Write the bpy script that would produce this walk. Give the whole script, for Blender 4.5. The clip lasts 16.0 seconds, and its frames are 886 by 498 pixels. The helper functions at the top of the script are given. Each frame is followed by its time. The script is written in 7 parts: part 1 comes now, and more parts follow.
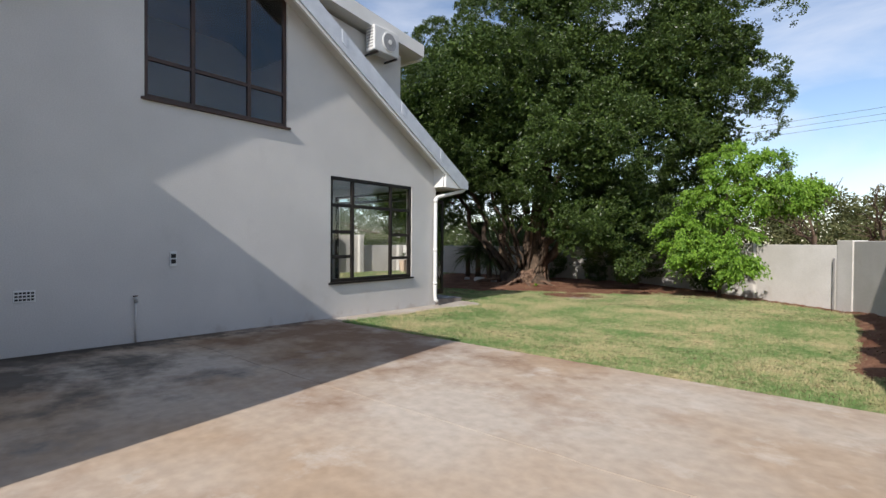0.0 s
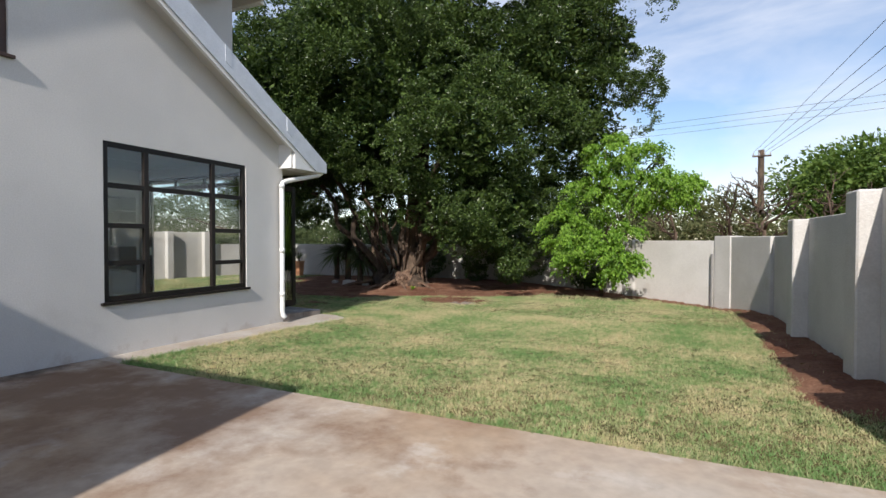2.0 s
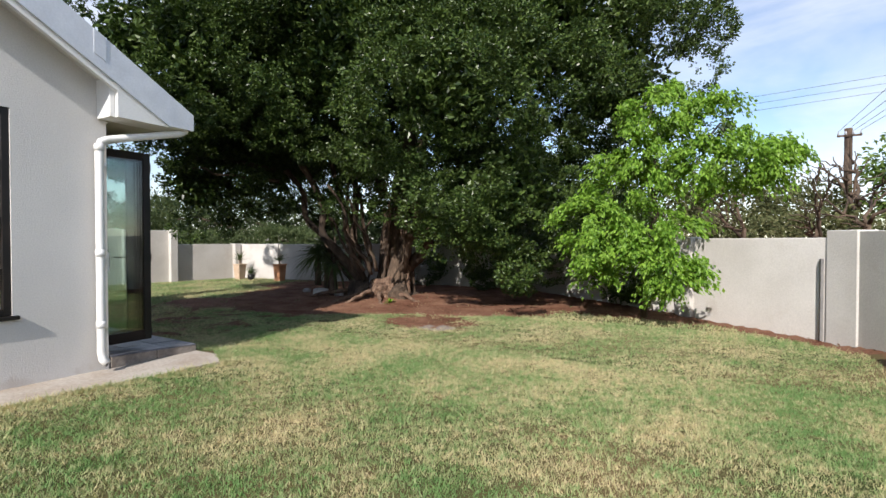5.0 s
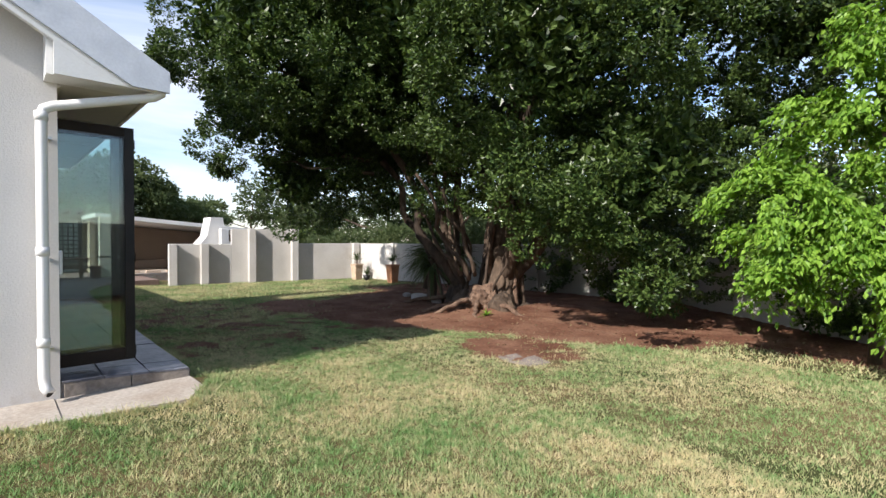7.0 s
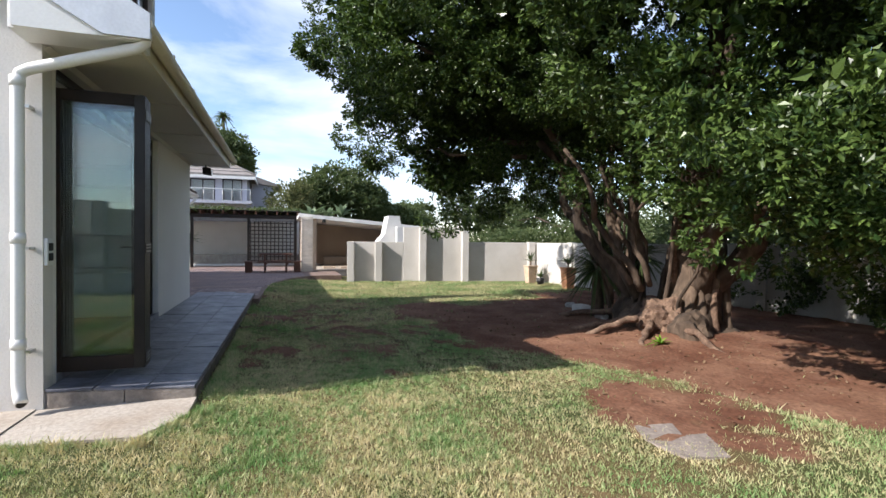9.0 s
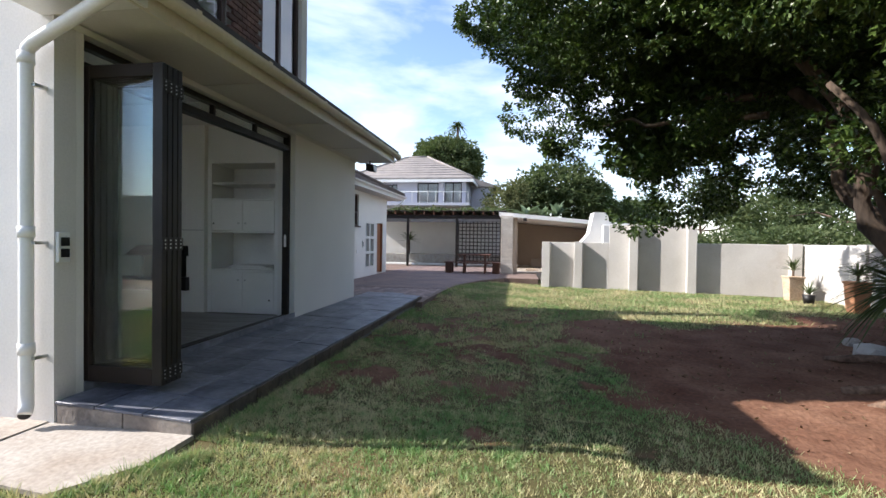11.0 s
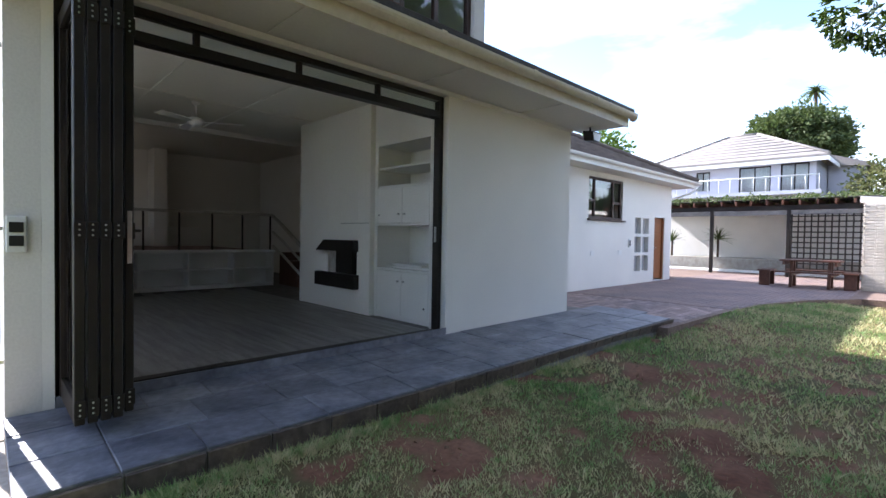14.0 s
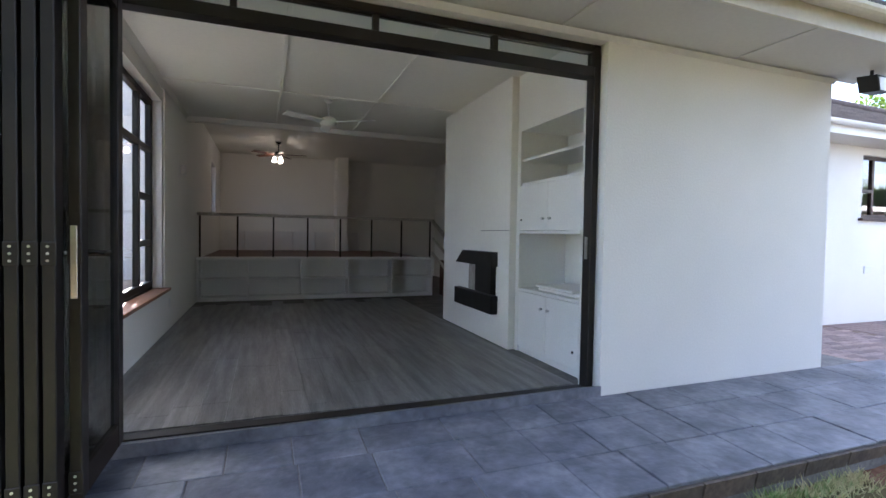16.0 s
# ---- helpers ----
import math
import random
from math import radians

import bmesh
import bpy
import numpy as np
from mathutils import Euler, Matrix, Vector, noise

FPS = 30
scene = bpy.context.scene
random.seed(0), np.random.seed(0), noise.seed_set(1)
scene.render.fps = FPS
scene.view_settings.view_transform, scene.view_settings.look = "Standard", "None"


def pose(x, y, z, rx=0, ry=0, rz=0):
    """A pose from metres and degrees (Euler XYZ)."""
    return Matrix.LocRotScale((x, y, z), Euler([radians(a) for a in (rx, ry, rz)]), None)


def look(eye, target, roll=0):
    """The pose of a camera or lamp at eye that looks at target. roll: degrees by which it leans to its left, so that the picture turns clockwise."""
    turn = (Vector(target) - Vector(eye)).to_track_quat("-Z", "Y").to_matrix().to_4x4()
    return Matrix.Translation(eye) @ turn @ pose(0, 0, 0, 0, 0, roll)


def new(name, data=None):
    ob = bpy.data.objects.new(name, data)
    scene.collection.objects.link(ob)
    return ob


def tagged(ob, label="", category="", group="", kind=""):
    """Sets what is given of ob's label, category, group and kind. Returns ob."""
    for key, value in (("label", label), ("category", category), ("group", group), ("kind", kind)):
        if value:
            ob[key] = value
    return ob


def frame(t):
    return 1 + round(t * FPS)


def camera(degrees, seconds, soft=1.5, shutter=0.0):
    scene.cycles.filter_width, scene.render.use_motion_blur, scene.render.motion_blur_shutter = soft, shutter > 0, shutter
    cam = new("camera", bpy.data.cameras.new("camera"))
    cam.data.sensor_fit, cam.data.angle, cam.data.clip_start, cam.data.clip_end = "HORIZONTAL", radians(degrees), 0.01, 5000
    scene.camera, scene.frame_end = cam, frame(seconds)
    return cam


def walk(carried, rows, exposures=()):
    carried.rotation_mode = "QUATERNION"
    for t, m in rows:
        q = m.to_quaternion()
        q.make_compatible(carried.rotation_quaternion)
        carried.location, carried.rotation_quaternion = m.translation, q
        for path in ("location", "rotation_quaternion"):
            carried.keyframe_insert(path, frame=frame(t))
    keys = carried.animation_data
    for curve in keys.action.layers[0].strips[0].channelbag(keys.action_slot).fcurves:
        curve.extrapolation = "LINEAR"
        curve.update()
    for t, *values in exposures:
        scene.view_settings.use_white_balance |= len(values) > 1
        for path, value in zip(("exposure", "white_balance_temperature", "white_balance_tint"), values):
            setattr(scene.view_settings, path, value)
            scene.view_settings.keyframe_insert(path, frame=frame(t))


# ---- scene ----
cam = camera(85.5, 16.0)
METRES, EYE, TILT, LEAN, TURN = 19.2, 1.5, 0.0, 0.0, 38.7
ROWS = [
    (0.0, 0.0, 0.0, 0.0, 0.01, -0.82, -0.42),
    (0.5, 0.0015, 0.03, 0.0004, -4.16, -0.81, -0.23),
    (1.0, 0.0077, 0.0617, 0.0003, -7.89, -0.85, -0.07),
    (1.5, 0.0158, 0.0937, 0.0002, -11.49, -0.94, -0.06),
    (2.0, 0.026, 0.1252, 0.0001, -14.51, -1.04, -0.07),
    (2.5, 0.0414, 0.1565, 0.0, -17.0, -1.07, 0.0),
    (3.0, 0.0596, 0.1881, -0.0015, -18.31, -1.0, 0.1),
    (5.5, 0.1682, 0.3402, -0.0035, -6.15, -0.93, 0.03),
    (6.0, 0.1848, 0.3717, -0.005, -2.14, -0.87, 0.11),
    (6.5, 0.1986, 0.4036, -0.0061, 3.04, -0.92, 0.06),
    (7.0, 0.2135, 0.4349, -0.0052, 8.0, -0.92, -0.1),
    (7.5, 0.2273, 0.4683, -0.0064, 13.13, -0.84, -0.15),
    (8.0, 0.2372, 0.5006, -0.0082, 19.08, -0.75, -0.19),
    (8.5, 0.2441, 0.5337, -0.0092, 26.25, -0.78, -0.33),
    (9.0, 0.2471, 0.566, -0.0103, 32.97, -0.85, -0.54),
    (9.5, 0.2466, 0.5973, -0.0112, 39.67, -0.86, -0.61),
    (12.0, 0.1993, 0.7351, -0.0118, 73.9, -1.21, -0.93),
    (12.5, 0.1848, 0.7568, -0.0127, 79.91, -1.29, -0.96),
    (13.0, 0.1681, 0.7765, -0.014, 85.21, -1.34, -1.01),
    (13.5, 0.1476, 0.7929, -0.0158, 91.21, -1.39, -0.94),
    (14.0, 0.1251, 0.8054, -0.0148, 97.28, -1.48, -0.97),
    (14.5, 0.1019, 0.8136, -0.0133, 103.5, -1.51, -0.92),
    (15.0, 0.0787, 0.8178, -0.0125, 109.84, -1.53, -0.93),
    (15.5, 0.0566, 0.8185, -0.0111, 115.39, -1.56, -0.95),
    (16.0, 0.0371, 0.8155, -0.0091, 121.01, -1.66, -0.98),
]
walk(cam, [(t, pose(0, 0, EYE, TILT, LEAN, TURN) @ pose(METRES * x, METRES * y, METRES * z, 90 + pitch, roll, yaw)) for t, x, y, z, yaw, pitch, roll in ROWS],
     exposures=[(0.0, 0.15, 6430, 13), (3.0, 0.25, 6400, 13), (6.0, 0.50, 6400, 14), (8.5, 0.80, 6340, 14), (9.7, 0.86, 6310, 14), (12.0, 1.20, 6220, 15), (13.5, 1.55, 6120, 16), (14.5, 2.1, 6000, 18), (15.5, 2.5, 6000, 20), (16.0, 2.92, 6000, 20)])

# ---- light of the day ----
SUN_WAY = Vector((-0.148, 1.0, -0.73)).normalized()
SUN_EL = math.asin(-SUN_WAY.z)
SUN_AZ = math.atan2(-SUN_WAY.x, -SUN_WAY.y)

world = bpy.data.worlds.new("sky")
scene.world = world
world.use_nodes = True
wn, wl = world.node_tree.nodes, world.node_tree.links
wn.clear()
w_out = wn.new("ShaderNodeOutputWorld")
w_bg = wn.new("ShaderNodeBackground")
w_sky = wn.new("ShaderNodeTexSky")
w_sky.sky_type = "NISHITA"
w_sky.sun_disc = False
w_sky.sun_elevation = SUN_EL
w_sky.sun_rotation = SUN_AZ
w_sky.air_density, w_sky.dust_density, w_sky.ozone_density = 1.0, 0.35, 1.5
w_bg.inputs["Strength"].default_value = 0.14
w_co = wn.new("ShaderNodeTexCoord")
w_map = wn.new("ShaderNodeMapping")
w_map.inputs["Scale"].default_value = (1.3, 1.3, 5.0)
w_map.inputs["Rotation"].default_value = (0.1, 0.15, 0.6)
w_noise = wn.new("ShaderNodeTexNoise")
w_noise.inputs["Scale"].default_value = 1.6
w_noise.inputs["Detail"].default_value = 7
w_noise.inputs["Roughness"].default_value = 0.55
w_noise.inputs["Distortion"].default_value = 0.4
w_ramp = wn.new("ShaderNodeMapRange")
w_ramp.inputs["From Min"].default_value = 0.41
w_ramp.inputs["From Max"].default_value = 0.78
w_ramp.inputs["To Max"].default_value = 0.85
w_mix = wn.new("ShaderNodeMix")
w_mix.data_type = "RGBA"
w_mix.inputs["B"].default_value = (6.4, 6.6, 6.9, 1)
wl.new(w_co.outputs["Generated"], w_map.inputs["Vector"])
wl.new(w_map.outputs["Vector"], w_noise.inputs["Vector"])
wl.new(w_noise.outputs["Fac"], w_ramp.inputs["Value"])
wl.new(w_ramp.outputs["Result"], w_mix.inputs["Factor"])
wl.new(w_sky.outputs["Color"], w_mix.inputs["A"])
wl.new(w_mix.outputs["Result"], w_bg.inputs["Color"])
wl.new(w_bg.outputs["Background"], w_out.inputs["Surface"])

sun = new("sun", bpy.data.lights.new("sun", "SUN"))
sun.data.energy = 4.8
sun.data.angle = radians(0.53)
sun.data.color = (1.0, 0.95, 0.87)
sun.matrix_world = look((0, 0, 30), Vector((0, 0, 30)) + SUN_WAY)


# ---- materials ----
def surface(name, a, b, scale=1.5, fine=40.0, rough=0.7, bump=0.1, metal=0.0, spec=0.4, stretch=(1, 1, 1), lo=0.35, hi=0.65, grain=0.25, vary=0.0, rot=0.0):
    """A painted, earthen or worn surface: two colours mixed in patches, with a finer grain over it, and relief."""
    m = bpy.data.materials.new(name)
    m.use_nodes = True
    n, l = m.node_tree.nodes, m.node_tree.links
    p = n["Principled BSDF"]
    geo = n.new("ShaderNodeNewGeometry")
    mp = n.new("ShaderNodeMapping")
    mp.inputs["Scale"].default_value = stretch
    mp.inputs["Rotation"].default_value = (0, 0, rot)
    l.new(geo.outputs["Position"], mp.inputs["Vector"])
    n1, n2 = n.new("ShaderNodeTexNoise"), n.new("ShaderNodeTexNoise")
    n1.inputs["Scale"].default_value, n2.inputs["Scale"].default_value = scale, fine
    n1.inputs["Detail"].default_value, n2.inputs["Detail"].default_value = 6, 4
    l.new(mp.outputs["Vector"], n1.inputs["Vector"])
    l.new(mp.outputs["Vector"], n2.inputs["Vector"])
    r = n.new("ShaderNodeMapRange")
    r.inputs["From Min"].default_value, r.inputs["From Max"].default_value = lo, hi
    l.new(n1.outputs["Fac"], r.inputs["Value"])
    mx = n.new("ShaderNodeMix")
    mx.data_type = "RGBA"
    mx.inputs["A"].default_value, mx.inputs["B"].default_value = (*a, 1), (*b, 1)
    l.new(r.outputs["Result"], mx.inputs["Factor"])
    g = n.new("ShaderNodeMapRange")
    g.inputs["From Min"].default_value, g.inputs["From Max"].default_value = 0.3, 0.7
    g.inputs["To Min"].default_value, g.inputs["To Max"].default_value = 1 - grain, 1 + grain
    l.new(n2.outputs["Fac"], g.inputs["Value"])
    hsv = n.new("ShaderNodeHueSaturation")
    l.new(mx.outputs["Result"], hsv.inputs["Color"])
    if vary:
        oi = n.new("ShaderNodeObjectInfo")
        v = n.new("ShaderNodeMapRange")
        v.inputs["To Min"].default_value, v.inputs["To Max"].default_value = 1 - vary, 1 + vary
        l.new(oi.outputs["Random"], v.inputs["Value"])
        mul = n.new("ShaderNodeMath")
        mul.operation = "MULTIPLY"
        l.new(g.outputs["Result"], mul.inputs[0])
        l.new(v.outputs["Result"], mul.inputs[1])
        l.new(mul.outputs[0], hsv.inputs["Value"])
    else:
        l.new(g.outputs["Result"], hsv.inputs["Value"])
    l.new(hsv.outputs["Color"], p.inputs["Base Color"])
    p.inputs["Roughness"].default_value = rough
    p.inputs["Metallic"].default_value = metal
    p.inputs["Specular IOR Level"].default_value = spec
    if bump:
        bp = n.new("ShaderNodeBump")
        bp.inputs["Strength"].default_value = bump
        bp.inputs["Distance"].default_value = 0.02
        l.new(n2.outputs["Fac"], bp.inputs["Height"])
        l.new(bp.outputs["Normal"], p.inputs["Normal"])
    return m


def leaf_surface(name, a, b, gloss=0.35, thin=0.35):
    """Leaves: each island its own green, some light through the blade, waxy gloss."""
    m = bpy.data.materials.new(name)
    m.use_nodes = True
    n, l = m.node_tree.nodes, m.node_tree.links
    p = n["Principled BSDF"]
    geo = n.new("ShaderNodeNewGeometry")
    mx = n.new("ShaderNodeMix")
    mx.data_type = "RGBA"
    mx.inputs["A"].default_value, mx.inputs["B"].default_value = (*a, 1), (*b, 1)
    l.new(geo.outputs["Random Per Island"], mx.inputs["Factor"])
    l.new(mx.outputs["Result"], p.inputs["Base Color"])
    p.inputs["Roughness"].default_value = gloss
    p.inputs["Specular IOR Level"].default_value = 0.28
    tr = n.new("ShaderNodeBsdfTranslucent")
    hs = n.new("ShaderNodeHueSaturation")
    hs.inputs["Saturation"].default_value = 1.15
    hs.inputs["Value"].default_value = 1.3
    l.new(mx.outputs["Result"], hs.inputs["Color"])
    l.new(hs.outputs["Color"], tr.inputs["Color"])
    ms = n.new("ShaderNodeMixShader")
    ms.inputs["Fac"].default_value = thin
    l.new(p.outputs["BSDF"], ms.inputs[1])
    l.new(tr.outputs["BSDF"], ms.inputs[2])
    l.new(ms.outputs["Shader"], n["Material Output"].inputs["Surface"])
    return m


def glass_surface(name, tint=(0.92, 0.95, 0.95), rough=0.0):
    m = bpy.data.materials.new(name)
    m.use_nodes = True
    p = m.node_tree.nodes["Principled BSDF"]
    p.inputs["Base Color"].default_value = (*tint, 1)
    p.inputs["Transmission Weight"].default_value = 1.0
    p.inputs["Roughness"].default_value = rough
    p.inputs["IOR"].default_value = 1.5
    return m


PLASTER = surface("white_plaster", (0.66, 0.635, 0.60), (0.60, 0.58, 0.55), 0.8, 60, 0.85, 0.15, grain=0.05, spec=0.25)
PLASTER_N = surface("white_plaster_clean", (0.74, 0.72, 0.68), (0.69, 0.67, 0.635), 0.7, 60, 0.8, 0.15, grain=0.03, spec=0.25)
GARDEN_PLASTER = surface("garden_wall_plaster", (0.60, 0.575, 0.535), (0.51, 0.485, 0.445), 0.9, 35, 0.9, 0.3, grain=0.06, spec=0.2)
INNER = surface("inner_paint", (0.82, 0.80, 0.75), (0.78, 0.76, 0.71), 0.6, 30, 0.7, 0.05, grain=0.02)
CEILING_P = surface("ceiling_paint", (0.84, 0.82, 0.75), (0.80, 0.78, 0.71), 0.6, 30, 0.7, 0.03, grain=0.02)
WHITE_P = surface("white_gloss_paint", (0.80, 0.79, 0.76), (0.75, 0.74, 0.71), 1.5, 50, 0.4, 0.03, grain=0.03)
CREAM_P = surface("cream_gutter_paint", (0.70, 0.66, 0.55), (0.62, 0.57, 0.46), 2.0, 25, 0.45, 0.05, grain=0.05)
SOFFIT_P = surface("soffit_paint", (0.64, 0.62, 0.57), (0.60, 0.575, 0.53), 0.8, 30, 0.7, 0.04, grain=0.03)
BRONZE = surface("dark_brown_frame", (0.042, 0.022, 0.016), (0.062, 0.032, 0.022), 3, 60, 0.5, 0.03, grain=0.1, spec=0.5)
BLACK_F = surface("black_frame", (0.012, 0.010, 0.009), (0.022, 0.017, 0.014), 3, 60, 0.45, 0.03, grain=0.1, spec=0.28)
DOOR_BROWN = surface("brown_door_aluminium", (0.015, 0.010, 0.008), (0.024, 0.016, 0.012), 3, 60, 0.55, 0.02, grain=0.08, spec=0.22)
STEEL = surface("galvanised_flashing", (0.68, 0.70, 0.73), (0.60, 0.62, 0.65), 5, 40, 0.45, 0.05, metal=0.2, grain=0.06)
CHROME = surface("worn_steel", (0.6, 0.6, 0.58), (0.45, 0.45, 0.43), 8, 60, 0.3, 0.02, metal=0.9, grain=0.05)
CONCRETE = surface("old_concrete", (0.47, 0.41, 0.345), (0.40, 0.29, 0.195), 0.42, 9, 0.9, 0.12, grain=0.10, spec=0.2, lo=0.40, hi=0.66, vary=0.04)


def add_stains(m, colour, scale, lo, hi, centre=None, spread=None, power=0.85):
    """Blotches of another colour over a surface, thickest about a centre if one is given."""
    n, l = m.node_tree.nodes, m.node_tree.links
    p = n["Principled BSDF"]
    old = p.inputs["Base Color"].links[0].from_socket
    geo, ns = n.new("ShaderNodeNewGeometry"), n.new("ShaderNodeTexNoise")
    ns.inputs["Scale"].default_value, ns.inputs["Detail"].default_value, ns.inputs["Roughness"].default_value = scale, 9, 0.65
    l.new(geo.outputs["Position"], ns.inputs["Vector"])
    src = ns.outputs["Fac"]
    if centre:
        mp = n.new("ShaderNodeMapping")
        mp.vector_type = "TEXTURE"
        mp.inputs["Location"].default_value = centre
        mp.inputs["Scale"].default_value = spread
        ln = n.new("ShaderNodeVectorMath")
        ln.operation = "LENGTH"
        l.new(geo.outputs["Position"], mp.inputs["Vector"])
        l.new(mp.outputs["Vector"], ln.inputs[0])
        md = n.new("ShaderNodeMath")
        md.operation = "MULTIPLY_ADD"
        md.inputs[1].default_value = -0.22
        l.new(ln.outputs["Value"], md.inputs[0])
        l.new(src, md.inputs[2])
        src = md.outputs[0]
    r = n.new("ShaderNodeMapRange")
    r.inputs["From Min"].default_value, r.inputs["From Max"].default_value, r.inputs["To Max"].default_value = lo, hi, power
    l.new(src, r.inputs["Value"])
    mx = n.new("ShaderNodeMix")
    mx.data_type = "RGBA"
    mx.inputs["B"].default_value = (*colour, 1)
    l.new(r.outputs["Result"], mx.inputs["Factor"])
    l.new(old, mx.inputs["A"])
    l.new(mx.outputs["Result"], p.inputs["Base Color"])
    return m


add_stains(CONCRETE, (0.25, 0.145, 0.085), 0.6, 0.52, 0.72, power=0.75)
add_stains(CONCRETE, (0.60, 0.55, 0.49), 1.6, 0.56, 0.70, power=0.6)
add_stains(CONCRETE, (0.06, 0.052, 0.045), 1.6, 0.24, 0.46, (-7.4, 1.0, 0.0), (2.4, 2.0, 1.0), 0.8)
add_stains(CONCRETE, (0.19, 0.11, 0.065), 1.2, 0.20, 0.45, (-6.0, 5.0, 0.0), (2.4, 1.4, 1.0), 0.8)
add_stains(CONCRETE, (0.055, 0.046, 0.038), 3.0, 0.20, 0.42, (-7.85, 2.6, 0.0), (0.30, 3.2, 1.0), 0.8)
add_stains(PLASTER, (0.45, 0.42, 0.38), 1.1, 0.60, 0.80, power=0.35)
add_stains(PLASTER, (0.33, 0.24, 0.17), 2.4, 0.40, 0.62, (-7.9, 5.0, -0.1), (3.0, 9.0, 0.22), 0.5)
add_stains(GARDEN_PLASTER, (0.36, 0.29, 0.22), 1.7, 0.58, 0.76, power=0.35)
APRON = surface("pale_concrete", (0.44, 0.40, 0.35), (0.34, 0.28, 0.22), 1.3, 30, 0.9, 0.3, grain=0.15, spec=0.2)
SLATE = surface("grey_slate", (0.082, 0.088, 0.112), (0.195, 0.20, 0.228), 3.0, 16, 0.42, 0.4, grain=0.22, vary=0.16, spec=0.45)
add_stains(SLATE, (0.055, 0.055, 0.06), 2.6, 0.5, 0.72, power=0.6)
add_stains(SLATE, (0.34, 0.34, 0.36), 5.5, 0.60, 0.78, power=0.55)
SLATE_EDGE = surface("slate_joint", (0.22, 0.21, 0.20), (0.15, 0.145, 0.14), 4, 40, 0.9, 0.2, grain=0.2)
PAVER = surface("clay_paver", (0.30, 0.215, 0.19), (0.215, 0.165, 0.16), 1.2, 25, 0.85, 0.25, grain=0.2, vary=0.3)
PAVER_BED = surface("paver_sand", (0.20, 0.14, 0.11), (0.16, 0.11, 0.09), 2, 30, 0.95, 0.2)
ROOF_TILE = surface("dark_roof_tile", (0.035, 0.033, 0.034), (0.06, 0.054, 0.05), 2, 30, 0.7, 0.2, grain=0.2)
ROOF_BROWN = surface("brown_roof_tile", (0.085, 0.065, 0.055), (0.13, 0.10, 0.085), 2, 30, 0.8, 0.2, grain=0.2)
ROOF_GREY = surface("grey_roof_tile", (0.27, 0.24, 0.22), (0.22, 0.20, 0.185), 1.5, 20, 0.85, 0.15, grain=0.12)
BARK = surface("bark", (0.038, 0.027, 0.019), (0.125, 0.086, 0.058), 2.6, 14, 0.95, 0.9, grain=0.35, stretch=(1, 1, 0.35))
ROOT_BARK = surface("reddish_bark", (0.10, 0.060, 0.040), (0.21, 0.135, 0.09), 5, 26, 0.95, 0.9, grain=0.35)
LEAF_DARK = leaf_surface("dark_leaf", (0.014, 0.034, 0.008), (0.100, 0.150, 0.036), 0.34, 0.17)
LEAF_LIME = leaf_surface("lime_leaf", (0.085, 0.19, 0.018), (0.26, 0.42, 0.06), 0.42, 0.32)
LEAF_MID = leaf_surface("mid_leaf", (0.06, 0.115, 0.022), (0.15, 0.22, 0.05), 0.5, 0.3)
LEAF_FAR = leaf_surface("far_leaf", (0.055, 0.085, 0.030), (0.105, 0.13, 0.050), 0.6, 0.3)
LEAF_DRY = leaf_surface("dry_leaf", (0.075, 0.095, 0.035), (0.17, 0.17, 0.075), 0.7, 0.3)
LEAF_BANANA = leaf_surface("banana_leaf", (0.13, 0.18, 0.10), (0.21, 0.27, 0.16), 0.5, 0.3)
LEAF_PALM = leaf_surface("palm_leaf", (0.05, 0.075, 0.025), (0.10, 0.135, 0.05), 0.4, 0.2)
GRASS = leaf_surface("grass_blade", (0.17, 0.295, 0.10), (0.58, 0.50, 0.29), 0.65, 0.25)
GLASS = glass_surface("window_glass")
FROST = glass_surface("door_glass", (0.86, 0.92, 0.90))
TERRACOTTA = surface("terracotta", (0.52, 0.22, 0.10), (0.60, 0.30, 0.16), 5, 40, 0.8, 0.1, grain=0.1)
SOOT = surface("black_metal", (0.008, 0.008, 0.008), (0.014, 0.013, 0.012), 5, 50, 0.5, 0.05)
WOOD_DARK = surface("dark_stained_wood", (0.075, 0.030, 0.018), (0.12, 0.05, 0.03), 3, 30, 0.5, 0.15, stretch=(1, 6, 6), grain=0.2)
WOOD_DOOR = surface("varnished_door_wood", (0.23, 0.085, 0.03), (0.30, 0.12, 0.045), 3, 30, 0.4, 0.08, stretch=(8, 8, 0.7), grain=0.15)
LAMINATE = surface("grey_laminate", (0.125, 0.119, 0.115), (0.238, 0.228, 0.22), 1.6, 14, 0.36, 0.04, stretch=(9, 0.8, 1), grain=0.2, vary=0.09)
BRICK_W = surface("whitewashed_brick", (0.62, 0.57, 0.50), (0.52, 0.46, 0.39), 3, 30, 0.9, 0.25, grain=0.1, vary=0.1)
BRICK_D = surface("dark_brick", (0.11, 0.065, 0.055), (0.16, 0.09, 0.07), 4, 40, 0.9, 0.3, grain=0.2, vary=0.2)
GREY_BLUE = surface("lilac_wall_paint", (0.50, 0.50, 0.56), (0.46, 0.46, 0.52), 0.5, 20, 0.85, 0.05, grain=0.03)
BEIGE = surface("beige_paint", (0.50, 0.40, 0.31), (0.44, 0.35, 0.27), 0.7, 20, 0.85, 0.05, grain=0.04)
PLASTIC_W = surface("white_plastic", (0.72, 0.72, 0.70), (0.67, 0.67, 0.65), 4, 50, 0.4, 0.0, grain=0.02)
